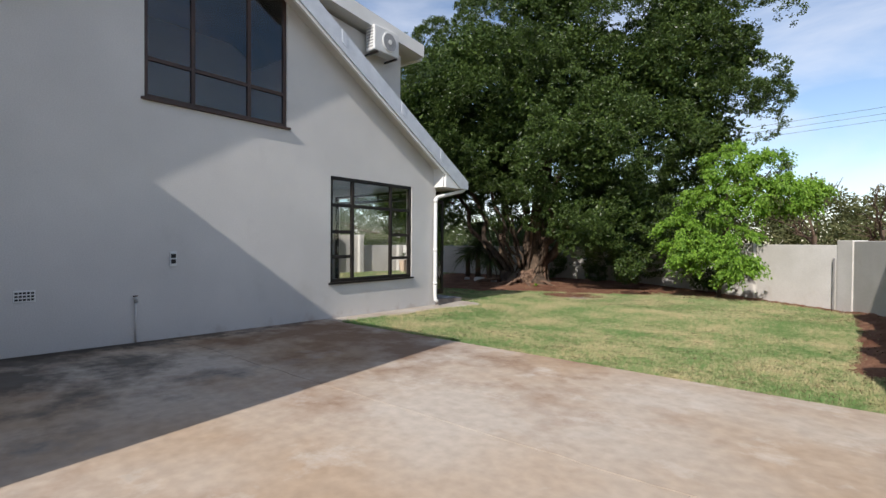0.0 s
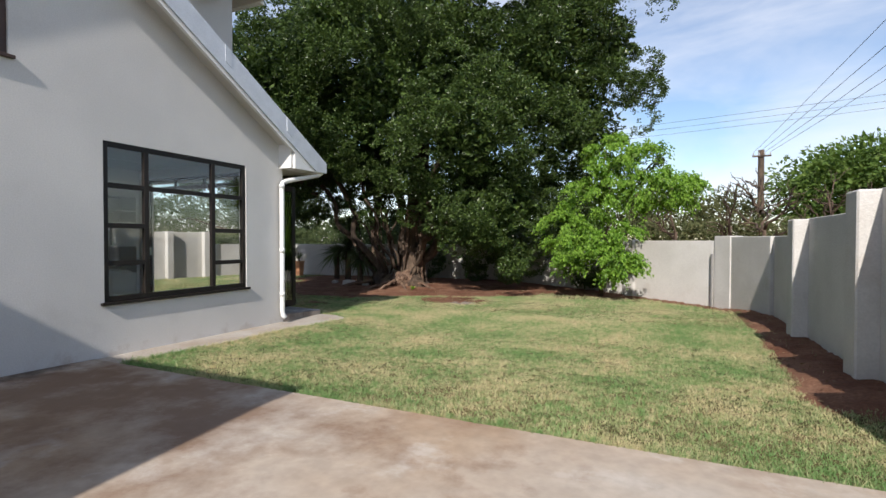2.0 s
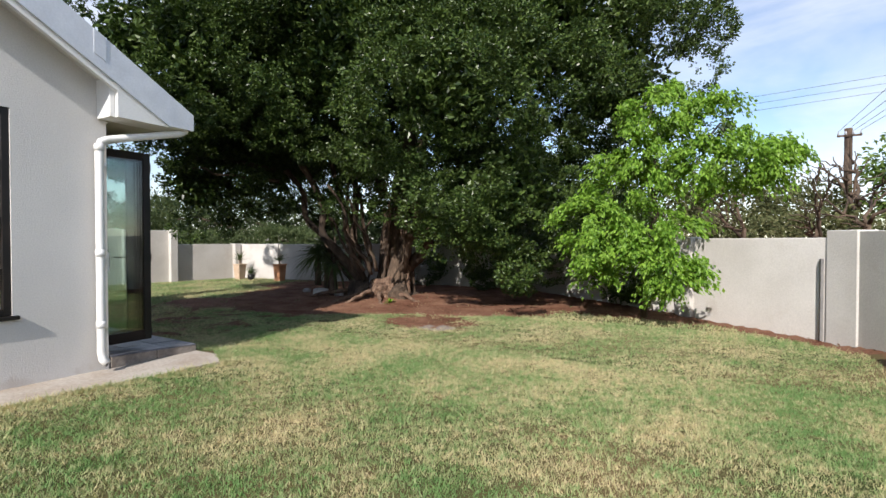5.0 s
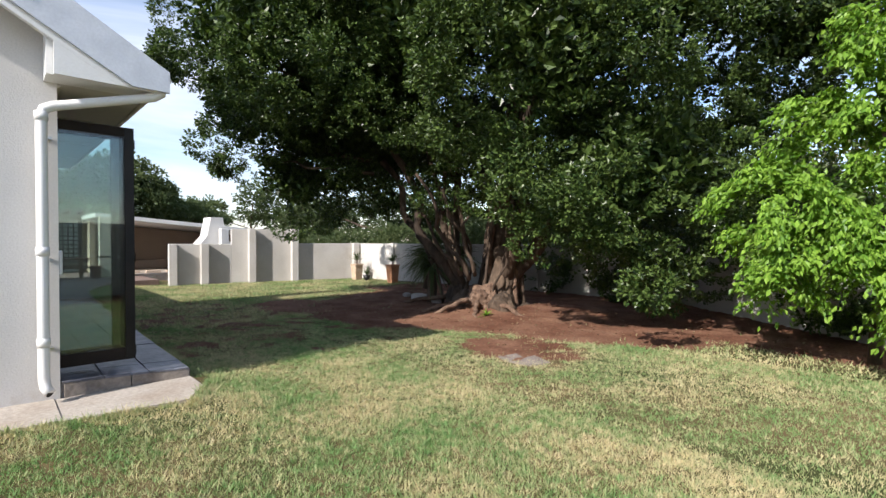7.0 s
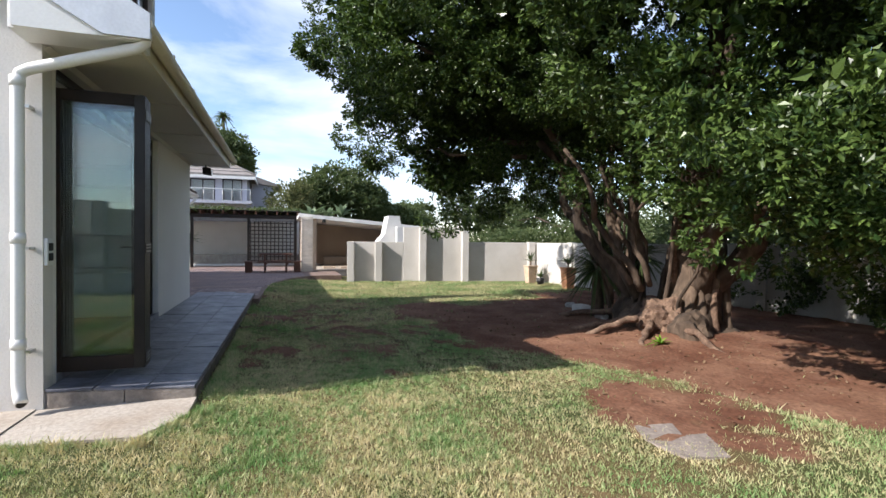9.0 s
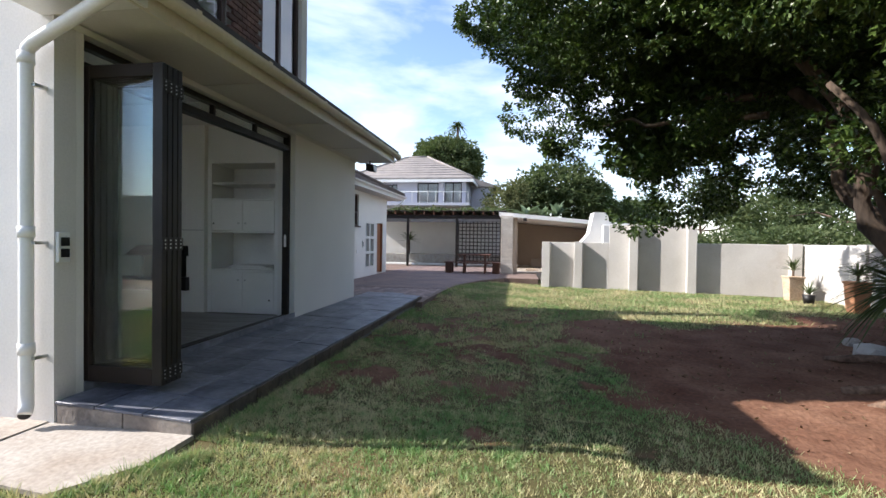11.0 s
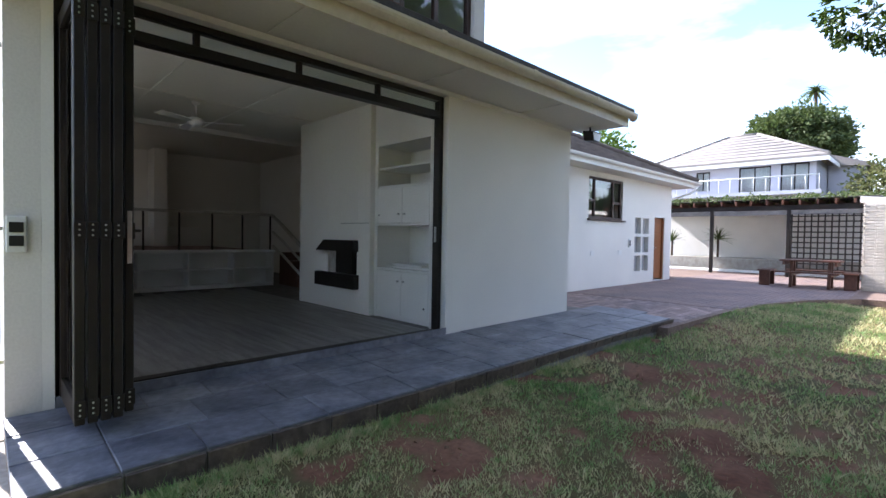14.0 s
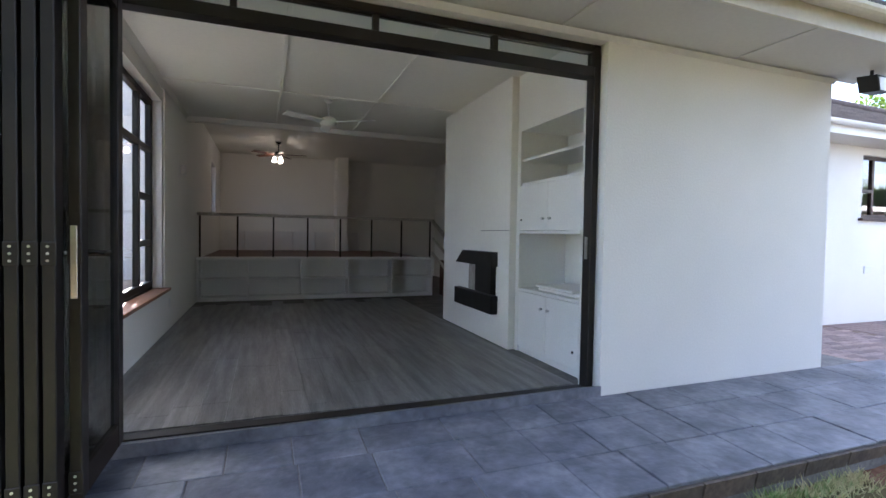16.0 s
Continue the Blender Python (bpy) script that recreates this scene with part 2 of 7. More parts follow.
STONE = surface("grey_stone", (0.42, 0.40, 0.36), (0.33, 0.30, 0.27), 6, 35, 0.95, 0.4, grain=0.15)
WIRE = surface("black_cable", (0.03, 0.03, 0.03), (0.05, 0.05, 0.05), 4, 40, 0.6, 0.0)
CURTAIN = surface("white_curtain", (0.62, 0.62, 0.62), (0.50, 0.50, 0.51), 2, 20, 0.9, 0.1, stretch=(8, 8, 0.3), grain=0.05)


# ---- mesh helpers ----
def box(bm, x0, x1, y0, y1, z0, z1, bevel=0.0):
    """A box, its edges rounded off by bevel."""
    got = bmesh.ops.create_cube(bm, size=1.0)["verts"]
    for v in got:
        v.co = Vector(((x0 + x1) / 2 + v.co.x * (x1 - x0), (y0 + y1) / 2 + v.co.y * (y1 - y0), (z0 + z1) / 2 + v.co.z * (z1 - z0)))
    if bevel:
        es = list({e for v in got for e in v.link_edges})
        bmesh.ops.bevel(bm, geom=es, offset=bevel, segments=1, affect="EDGES")
    return bm


def prism(bm, outline, way):
    """A flat outline of 3D points, drawn out along a vector."""
    a = [bm.verts.new(p) for p in outline]
    b = [bm.verts.new(Vector(p) + Vector(way)) for p in outline]
    k = len(a)
    bm.faces.new(a)
    bm.faces.new(b[::-1])
    for i in range(k):
        bm.faces.new((a[i], b[i], b[(i + 1) % k], a[(i + 1) % k]))
    bmesh.ops.recalc_face_normals(bm, faces=bm.faces)
    return bm


def tube(bm, points, radii, sides=10, rough=0.0, rng=None):
    """A round limb or pipe along points; radii one number or one each."""
    if not hasattr(radii, "__len__"):
        radii = [radii] * len(points)
    points = [Vector(p) for p in points]
    rings = []
    side = None
    for i, p in enumerate(points):
        d = (points[min(i + 1, len(points) - 1)] - points[max(i - 1, 0)]).normalized()
        if side is None:
            side = d.cross(Vector((0, 0, 1)) if abs(d.z) < 0.9 else Vector((1, 0, 0))).normalized()
        side = (side - d * side.dot(d)).normalized()
        up = d.cross(side)
        ring = []
        for k in range(sides):
            a = 2 * math.pi * k / sides
            r = radii[i] * (1 + (rng.uniform(-rough, rough) if rng else 0))
            ring.append(bm.verts.new(p + side * (math.cos(a) * r) + up * (math.sin(a) * r)))
        rings.append(ring)
    for r0, r1 in zip(rings, rings[1:]):
        for k in range(sides):
            f = bm.faces.new((r0[k], r0[(k + 1) % sides], r1[(k + 1) % sides], r1[k]))
            f.smooth = True
    bm.faces.new(rings[0][::-1])
    bm.faces.new(rings[-1])
    return bm


def B(*args, **kw):
    return box(bmesh.new(), *args, **kw)


def P(outline, way):
    return prism(bmesh.new(), outline, way)


def T(points, radii, sides=10, **kw):
    return tube(bmesh.new(), points, radii, sides, **kw)


def part(name, bm, material, parent=None, label=""):
    """Links a bmesh as one mesh object, under a thing or a part."""
    me = bpy.data.meshes.new(name)
    bm.to_mesh(me)
    bm.free()
    me.materials.append(material)
    ob = new(name, me)
    if parent is not None:
        ob.parent = parent
        if parent.type == "EMPTY":
            ob.matrix_parent_inverse = Matrix.Translation(parent.location).inverted()
    return tagged(ob, label)


def piece(name, me, m, parent):
    """One more object on a shared mesh, at the pose m, under its parent."""
    ob = new(name, me)
    ob.parent = parent
    if parent.type == "EMPTY":
        ob.matrix_parent_inverse = Matrix.Translation(parent.location).inverted()
    ob.matrix_basis = m
    return ob


def thing(name, place, label, category, group="", kind=""):
    ob = new(name)
    ob.location = place
    ob.empty_display_size = 0.2
    return tagged(ob, label, category, group, kind)


def raw(name, verts, faces, material, smooth=False):
    """A mesh object from arrays: verts (n, 3), faces (m, k)."""
    me = bpy.data.meshes.new(name)
    verts, faces = np.asarray(verts, dtype=np.float32), np.asarray(faces, dtype=np.int32)
    k = faces.shape[1]
    me.vertices.add(len(verts))
    me.vertices.foreach_set("co", verts.ravel())
    me.loops.add(faces.size)
    me.loops.foreach_set("vertex_index", faces.ravel())
    me.polygons.add(len(faces))
    me.polygons.foreach_set("loop_start", np.arange(0, faces.size, k, dtype=np.int32))
    me.polygons.foreach_set("loop_total", np.full(len(faces), k, dtype=np.int32))
    me.polygons.foreach_set("use_smooth", np.full(len(faces), smooth))
    me.update()
    me.validate()
    me.materials.append(material)
    return new(name, me)


def adopt(ob, parent):
    ob.parent = parent
    if parent.type == "EMPTY":
        ob.matrix_parent_inverse = Matrix.Translation(parent.location).inverted()
    return ob


def structure(name, bm, material, label, category):
    return tagged(part(name, bm, material), label, category, "", "structure")


# ---- the ground ----
def smooth(a, b, t):
    t = np.clip((t - a) / (b - a), 0, 1)
    return t * t * (3 - 2 * t)


def level(x, y):
    """Height of the lawn and soil."""
    x, y = np.asarray(x, dtype=float), np.asarray(y, dtype=float)
    z = 0.02 - 0.02 * np.clip(y, 0, 6) - 0.12 * smooth(6, 11, y)
    z = z + 0.13 * smooth(-14.5, -18, x) * smooth(13.5, 11.0, y)
    z = z + 0.10 * np.exp(-((x + 9.3) ** 2 + (y - 17.9) ** 2) / 2.2)
    z = z + 0.13 * smooth(0.25, 0.95, x) * smooth(7.2, 8.4, y) * smooth(17.0, 15.5, y)
    z = z + 0.06 * smooth(-5.8, -7.0, x) * smooth(11.6, 10.6, y) * smooth(7.5, 9.0, y)
    lawn_edge = np.interp(x, [-30, -22.2, -20.8, -19.0, -17.0, -14.9], [13.5, 12.4, 11.6, 11.1, 10.95, 10.9])
    z = z - 0.16 * smooth(-14.7, -14.9, x) * smooth(0.0, -0.12, y - lawn_edge)
    z = z - 0.14 * smooth(-7.2, -7.35, x + 0.085 * (9.5 - y)) * smooth(10.6, 10.45, y) * smooth(6.0, 6.1, y)
    z = z - 0.35 * smooth(9.0, 8.0, y) * smooth(-7.6, -8.2, x)
    return z


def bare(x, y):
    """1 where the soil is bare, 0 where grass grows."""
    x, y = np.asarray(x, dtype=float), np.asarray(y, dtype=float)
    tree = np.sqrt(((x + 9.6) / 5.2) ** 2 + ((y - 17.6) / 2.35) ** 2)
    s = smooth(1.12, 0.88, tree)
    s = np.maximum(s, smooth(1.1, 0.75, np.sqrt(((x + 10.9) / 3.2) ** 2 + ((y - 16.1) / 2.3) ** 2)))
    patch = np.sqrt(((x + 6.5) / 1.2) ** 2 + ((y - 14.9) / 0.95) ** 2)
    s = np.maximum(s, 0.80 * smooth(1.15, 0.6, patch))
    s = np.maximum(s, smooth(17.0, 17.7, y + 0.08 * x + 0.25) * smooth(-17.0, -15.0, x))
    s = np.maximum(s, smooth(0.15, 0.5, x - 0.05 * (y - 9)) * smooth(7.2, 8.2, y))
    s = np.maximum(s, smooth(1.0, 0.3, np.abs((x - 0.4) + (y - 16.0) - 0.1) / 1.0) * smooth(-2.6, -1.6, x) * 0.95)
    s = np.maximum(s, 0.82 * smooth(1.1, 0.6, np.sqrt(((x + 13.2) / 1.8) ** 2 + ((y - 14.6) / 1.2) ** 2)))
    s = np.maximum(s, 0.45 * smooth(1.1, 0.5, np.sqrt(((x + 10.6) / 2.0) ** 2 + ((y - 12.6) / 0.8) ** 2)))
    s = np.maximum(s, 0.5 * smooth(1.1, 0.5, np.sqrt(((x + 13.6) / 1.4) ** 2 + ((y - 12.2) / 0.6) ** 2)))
    # worn patches, thickened where the house shades the lawn to darken it there
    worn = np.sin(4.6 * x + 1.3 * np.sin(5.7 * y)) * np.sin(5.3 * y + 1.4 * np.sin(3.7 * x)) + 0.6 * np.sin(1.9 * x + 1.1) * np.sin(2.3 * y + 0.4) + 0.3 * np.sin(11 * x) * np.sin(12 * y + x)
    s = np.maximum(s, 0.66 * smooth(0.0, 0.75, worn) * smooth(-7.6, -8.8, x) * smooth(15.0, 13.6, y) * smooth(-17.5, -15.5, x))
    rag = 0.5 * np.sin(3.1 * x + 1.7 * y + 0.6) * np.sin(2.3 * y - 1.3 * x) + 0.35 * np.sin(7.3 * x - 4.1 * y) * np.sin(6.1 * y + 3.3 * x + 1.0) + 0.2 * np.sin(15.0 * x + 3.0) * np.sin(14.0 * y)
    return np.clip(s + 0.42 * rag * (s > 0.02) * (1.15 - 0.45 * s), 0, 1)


gx = np.concatenate([[-2500, -900, -300, -120, -70, -50], np.arange(-40, -24, 1.0), np.arange(-24, 2.01, 0.13), [3, 5, 9, 20, 50, 120, 400, 2500]])
gy = np.concatenate([[-2500, -600, -150, -60, -30], np.arange(-16, 5.5, 1.0), np.arange(5.6, 23, 0.13), np.arange(23.5, 40, 1.5), [50, 90, 200, 600, 2500]])
GX, GY = np.meshgrid(gx, gy)
GZ = level(GX, GY)
near = (GX > -24) & (GX < 2) & (GY > 5.6) & (GY < 23)
bump_rng = np.random.RandomState(4)
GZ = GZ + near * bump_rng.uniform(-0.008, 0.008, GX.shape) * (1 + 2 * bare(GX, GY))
GZ = np.where(near, GZ, GZ - 0.06)
rows_n, cols_n = GX.shape
idx = np.arange(rows_n * cols_n).reshape(rows_n, cols_n)
quads = np.stack([idx[:-1, :-1], idx[:-1, 1:], idx[1:, 1:], idx[1:, :-1]], -1).reshape(-1, 4)

GROUND = surface("soil_and_turf", (0.125, 0.054, 0.032), (0.215, 0.115, 0.072), 1.6, 26, 0.95, 0.5, grain=0.25, spec=0.15)
nt = GROUND.node_tree
g_att = nt.nodes.new("ShaderNodeAttribute")
g_att.attribute_name = "bare"
g_geo = nt.nodes.new("ShaderNodeNewGeometry")
g_n1, g_n2 = nt.nodes.new("ShaderNodeTexNoise"), nt.nodes.new("ShaderNodeTexNoise")
g_n1.inputs["Scale"].default_value, g_n1.inputs["Detail"].default_value = 2.6, 6
g_n2.inputs["Scale"].default_value, g_n2.inputs["Detail"].default_value = 0.55, 5
g_turf = nt.nodes.new("ShaderNodeMix")
g_turf.data_type = "RGBA"
g_turf.inputs["A"].default_value, g_turf.inputs["B"].default_value = (0.055, 0.065, 0.022, 1), (0.15, 0.105, 0.052, 1)
g_r = nt.nodes.new("ShaderNodeMapRange")
g_r.inputs["From Min"].default_value, g_r.inputs["From Max"].default_value = 0.35, 0.65
g_add = nt.nodes.new("ShaderNodeMath")
g_add.operation = "ADD"
g_edge = nt.nodes.new("ShaderNodeMapRange")
g_edge.inputs["From Min"].default_value, g_edge.inputs["From Max"].default_value = 0.85, 1.15
g_mix = nt.nodes.new("ShaderNodeMix")
g_mix.data_type = "RGBA"
soil_out = nt.nodes["Principled BSDF"].inputs["Base Color"].links[0].from_socket
nt.links.new(g_geo.outputs["Position"], g_n1.inputs["Vector"])
nt.links.new(g_geo.outputs["Position"], g_n2.inputs["Vector"])
nt.links.new(g_n2.outputs["Fac"], g_r.inputs["Value"])
nt.links.new(g_r.outputs["Result"], g_turf.inputs["Factor"])
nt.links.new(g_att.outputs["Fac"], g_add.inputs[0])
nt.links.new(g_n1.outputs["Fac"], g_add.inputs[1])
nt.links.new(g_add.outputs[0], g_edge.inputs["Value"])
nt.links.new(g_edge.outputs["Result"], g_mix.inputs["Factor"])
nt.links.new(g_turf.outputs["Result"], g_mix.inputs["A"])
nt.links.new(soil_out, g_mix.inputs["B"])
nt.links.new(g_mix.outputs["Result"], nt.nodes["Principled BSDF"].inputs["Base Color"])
ground = raw("ground", np.stack([GX, GY, GZ], -1).reshape(-1, 3), quads, GROUND, True)
tagged(ground, "mown lawn and bare red soil under the trees", "ground", "", "structure")
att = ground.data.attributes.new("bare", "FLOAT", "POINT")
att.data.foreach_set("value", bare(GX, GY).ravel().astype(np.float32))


# ---- concrete yard, apron, patio and paving ----
def slab(name, outline, z0, z1, material, parent):
    return part(name, P([(x, y, z0) for x, y in outline], (0, 0, z1 - z0)), material, parent)


def tilted_slab(x0, x1, y0, y1, z_at):
    bm = bmesh.new()
    nx, ny = max(2, int((x1 - x0) / 0.09)), max(2, int((y1 - y0) / 0.5))
    crack = lambda x: 0.030 * noise.noise(Vector((x * 2.3, 0, 0))) + 0.016 * noise.noise(Vector((x * 9.0, 3, 0)))
    chip = lambda x, j: 0.012 * max(0.0, noise.noise(Vector((x * 6.0, 7 + j, 0)))) * (1 if j == 0 else -1)

    def edge_y(x, j):
        """The slab's rows; those at the cracked joint run unevenly."""
        y = y0 + (y1 - y0) * j / ny
        return y + (crack(x) + chip(x, j) if abs(y - 3.165) < 0.03 else 0.0)

    grid = [[bm.verts.new((x0 + (x1 - x0) * i / nx, edge_y(x0 + (x1 - x0) * i / nx, j), z_at(y0 + (y1 - y0) * j / ny))) for i in range(nx + 1)] for j in range(ny + 1)]
    for j in range(ny):
        for i in range(nx):
            bm.faces.new((grid[j][i], grid[j][i + 1], grid[j + 1][i + 1], grid[j + 1][i]))
    got = bmesh.ops.extrude_face_region(bm, geom=bm.faces[:])
    for v in got["geom"]:
        if isinstance(v, bmesh.types.BMVert):
            v.co.z -= 0.25
    bmesh.ops.recalc_face_normals(bm, faces=bm.faces)
    return bm


yard = thing("pavement", (-3, 0, 0), "old stained concrete yard slabs in front of the house", "pavement", "", "structure")
yard_z = lambda y: 0.045 - 0.0195 * y
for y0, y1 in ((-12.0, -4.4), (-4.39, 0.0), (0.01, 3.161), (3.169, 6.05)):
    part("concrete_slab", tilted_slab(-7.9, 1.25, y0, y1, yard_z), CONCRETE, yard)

apron = thing("apron", (-7.4, 8, -0.1), "pale concrete apron along the foot of the gable wall", "pavement", "", "structure")
part("apron_strip", P([(-7.9, 6.06, -0.38), (-7.42, 6.06, -0.38), (-7.2, 8.6, -0.408), (-7.15, 9.5, -0.415), (-7.9, 9.5, -0.415)], (0, 0, 0.3)), APRON, apron)
slab("apron_step", [(-7.9, 9.505), (-7.15, 9.505), (-7.05, 10.45), (-7.45, 10.70), (-7.92, 10.70), (-7.92, 9.6)], -0.45, -0.125, APRON, apron)

PX0, PX1, PY0, PY1, PZ = -14.75, -7.90, 9.56, 10.70, 0.0
patio = thing("patio", (-11, 10, 0), "raised patio laid with dark grey slate tiles", "patio", "", "structure")
part("patio_base", P([(PX1 - 0.02, PY0 - 0.02, -0.5), (PX1 - 0.02, PY1 - 0.02, -0.5), (PX0 - 0.6, PY1 - 0.02, -0.5), (PX0 - 0.6, 7.5, -0.5), (-14.4, 7.5, -0.5), (-14.4, PY0 - 0.02, -0.5)], (0, 0, 0.5 + PZ - 0.010)), SLATE_EDGE, patio)
part("threshold_base", B(-11.75, -8.15, 9.30, 9.555, -0.4, 0.072), SLATE, patio)

paving = thing("paving", (-21, 10, -0.04), "reddish-brown clay brick paving of the yard", "paving", "", "structure")
part("paver_bed", P([(-14.9, 7.5, -0.4), (-14.9, 10.9, -0.4), (-17.0, 10.95, -0.4), (-19.0, 11.1, -0.4), (-20.8, 11.6, -0.4), (-22.2, 12.4, -0.4), (-22.2, 13.6, -0.4), (-30.2, 13.6, -0.4), (-30.2, 4.0, -0.4), (-24.1, 4.0, -0.4), (-24.1, 7.5, -0.4)], (0, 0, 0.355)), PAVER_BED, paving)

# ---- the house: walls ----
WX, WY = -7.9, 9.55          # outer faces of the gable wall and of the garden front
RIDGE_Y, RISE = 3.98, 0.60   # ridge and slope of the roof
roof_z = lambda y: 3.11 + RISE * (10.37 - (y if y > RIDGE_Y else 2 * RIDGE_Y - y))
T1, T0 = 0.28, 0.18


def gable_wall():
    """East wall with its gable: strips round the two window openings."""
    bm = bmesh.new()
    x0, x1 = WX - T0, WX
    top = lambda y: roof_z(y) - 0.2

    def strip(y0, y1, z0, z1=None):
        ys = [y0] + ([RIDGE_Y] if y0 < RIDGE_Y < y1 and z1 is None else []) + [y1]
        pts = [(x0, y, z0) for y in (y0, y1)] + ([(x0, y, top(y)) for y in ys[::-1]] if z1 is None else [(x0, y1, z1), (x0, y0, z1)])
        prism(bm, pts, (x1 - x0, 0, 0))

    strip(-1.6, -0.1, -0.5)
    strip(-0.1, 0.9, -0.5, 1.75)
    strip(-0.1, 0.9, 2.85)
    strip(0.9, 2.78, -0.5)
    strip(2.78, 5.18, -0.5, 3.58)
    strip(2.78, 5.18, 6.02)
    strip(5.18, 6.19, -0.5)
    strip(6.19, 8.63, -0.5, 0.62)
    strip(6.19, 8.63, 2.84)
    strip(8.63, WY, -0.5)
    return bm


structure("wall_east", gable_wall(), PLASTER, "rough white plastered gable wall of the house", "wall")


def front_wall():
    bm = bmesh.new()
    y0, y1 = WY - T1, WY
    box(bm, -8.145, WX - T0 - 0.001, y0, y1, -0.5, 2.86)
    box(bm, -14.4, -11.74, y0, y1, -0.5, 2.86)
    box(bm, -14.4, WX - T0 - 0.001, y0, y1, 2.862, 3.6)
    return bm


structure("wall_north", front_wall(), PLASTER_N, "smooth white plastered garden front of the house", "wall")
structure("wall_nib", B(-14.4, -14.4 + T1, 7.5, WY - T1 - 0.002, -0.5, 3.4), PLASTER_N, "white plastered return wall", "wall")
structure("wall_south", B(-14.4, WX - T1 - 0.002, -1.6, -1.35, -0.5, 3.6), PLASTER, "plastered back wall of the house", "wall")
structure("wall_west", B(-14.4, -14.1, -1.345, 7.49, -0.5, 7.0), INNER, "plastered inner cross wall", "wall")

# unseen wing, a plain box added and sized to shade yard and gable
wing = thing("wing", (-6, -6, 0), "unseen plain wing added to cast the shadow on yard and gable", "house", "", "structure")
part("wing_wall", B(WX + 0.002, -3.5, -9.5, -1.32, -0.4, 5.28), PLASTER, wing)
part("wing_roof", B(WX + 0.002, -3.45, -9.6, -1.30, 5.285, 5.45), STEEL, wing)

# ---- the roof ----
roof = thing("roof", (-10, 4, 6), "pitched dark tiled roof with white verge boards and metal flashing", "roof", "", "structure")
RX0, RX1 = -12.75, -7.5


def roof_slope(x0, x1, ya, yb, thick):
    return P([(x0, ya, roof_z(ya)), (x0, yb, roof_z(yb)), (x0, yb, roof_z(yb) - thick), (x0, ya, roof_z(ya) - thick)], (x1 - x0, 0, 0))


part("roof_slope", roof_slope(RX0, RX1 - 0.06, RIDGE_Y + 0.001, 9.2, 0.16), ROOF_TILE, roof)
part("roof_slope", roof_slope(RX0, RX1 - 0.06, -2.41, RIDGE_Y - 0.001, 0.16), ROOF_TILE, roof)
part("eave_slope", P([(-14.80, 10.37, 3.15), (-14.80, 9.201, 3.55), (-14.80, 9.201, 3.40), (-14.80, 10.37, 3.075)], (14.80 - 7.93, 0, 0)), ROOF_TILE, roof, "dark tiles along the eaves")
part("flat_roof", B(-14.78, RX0 - 0.002, 7.2, 9.2, 3.38, 3.5), ROOF_TILE, roof)


def verge(ya, yb, off, height, x0, x1, cut):
    """A board along the verge, off below the roof's line, cut level at the eave."""
    za, zb = roof_z(ya) - off, roof_z(yb) - off
    pts = [(x0, ya, za), (x0, yb, zb)]
    low_b, low_a = zb - height, za - height
    if low_b < cut < low_a:
        yc = ya + (low_a - cut) / (low_a - low_b) * (yb - ya)
        pts += [(x0, yb, cut), (x0, yc, cut), (x0, ya, low_a)]
    else:
        pts += [(x0, yb, max(low_b, cut)), (x0, ya, max(low_a, cut))]
    return P(pts, (x1 - x0, 0, 0))


part("flashing", verge(RIDGE_Y + 0.001, 10.42, -0.03, 0.40, RX1 - 0.05, RX1, 2.905), STEEL, roof, "galvanised verge flashing")
part("barge_board", verge(RIDGE_Y + 0.001, 10.35, 0.222, 0.22, RX1 - 0.09, RX1 - 0.03, 2.90), WHITE_P, roof, "white barge board")
part("flashing", verge(-2.41, RIDGE_Y - 0.001, -0.03, 0.40, RX1 - 0.05, RX1, 2.5), STEEL, roof, "galvanised verge flashing")
part("barge_board", verge(-2.40, RIDGE_Y - 0.001, 0.222, 0.27, RX1 - 0.09, RX1 - 0.03, 2.5), WHITE_P, roof, "white barge board")
part("verge_soffit", verge(RIDGE_Y + 0.001, 9.9, 0.165, 0.14, WX - 0.01, RX1 - 0.092, 2.9), SOFFIT_P, roof)
part("verge_soffit", verge(-1.6, RIDGE_Y - 0.001, 0.20, 0.10, WX - 0.01, RX1 - 0.092, 2.5), SOFFIT_P, roof)
part("eave_face", P([(RX1 - 0.088, 9.50, 2.895), (RX1 - 0.088, 10.34, 2.895), (RX1 - 0.088, 10.34, 2.93), (RX1 - 0.088, 9.50, 3.42)], (0.056, 0, 0)), WHITE_P, roof, "white boxed eave end")
part("eave_box", P([(WX + 0.001, 9.45, 2.90), (WX + 0.001, 10.33, 2.90), (WX + 0.001, 10.33, 3.02), (WX + 0.001, 9.45, 3.52)], (0.30, 0, 0)), WHITE_P, roof, "white boxed eave end")
for yc in (4.6, 6.2, 7.9, 9.3):
    part("flashing_clip", P([(RX1 - 0.02, yc - 0.06, roof_z(yc - 0.06) + 0.03), (RX1 - 0.02, yc + 0.06, roof_z(yc + 0.06) + 0.03), (RX1 - 0.02, yc + 0.06, roof_z(yc + 0.06) - 0.24), (RX1 - 0.02, yc - 0.06, roof_z(yc - 0.06) - 0.24)], (0.028, 0, 0)), STEEL, roof)

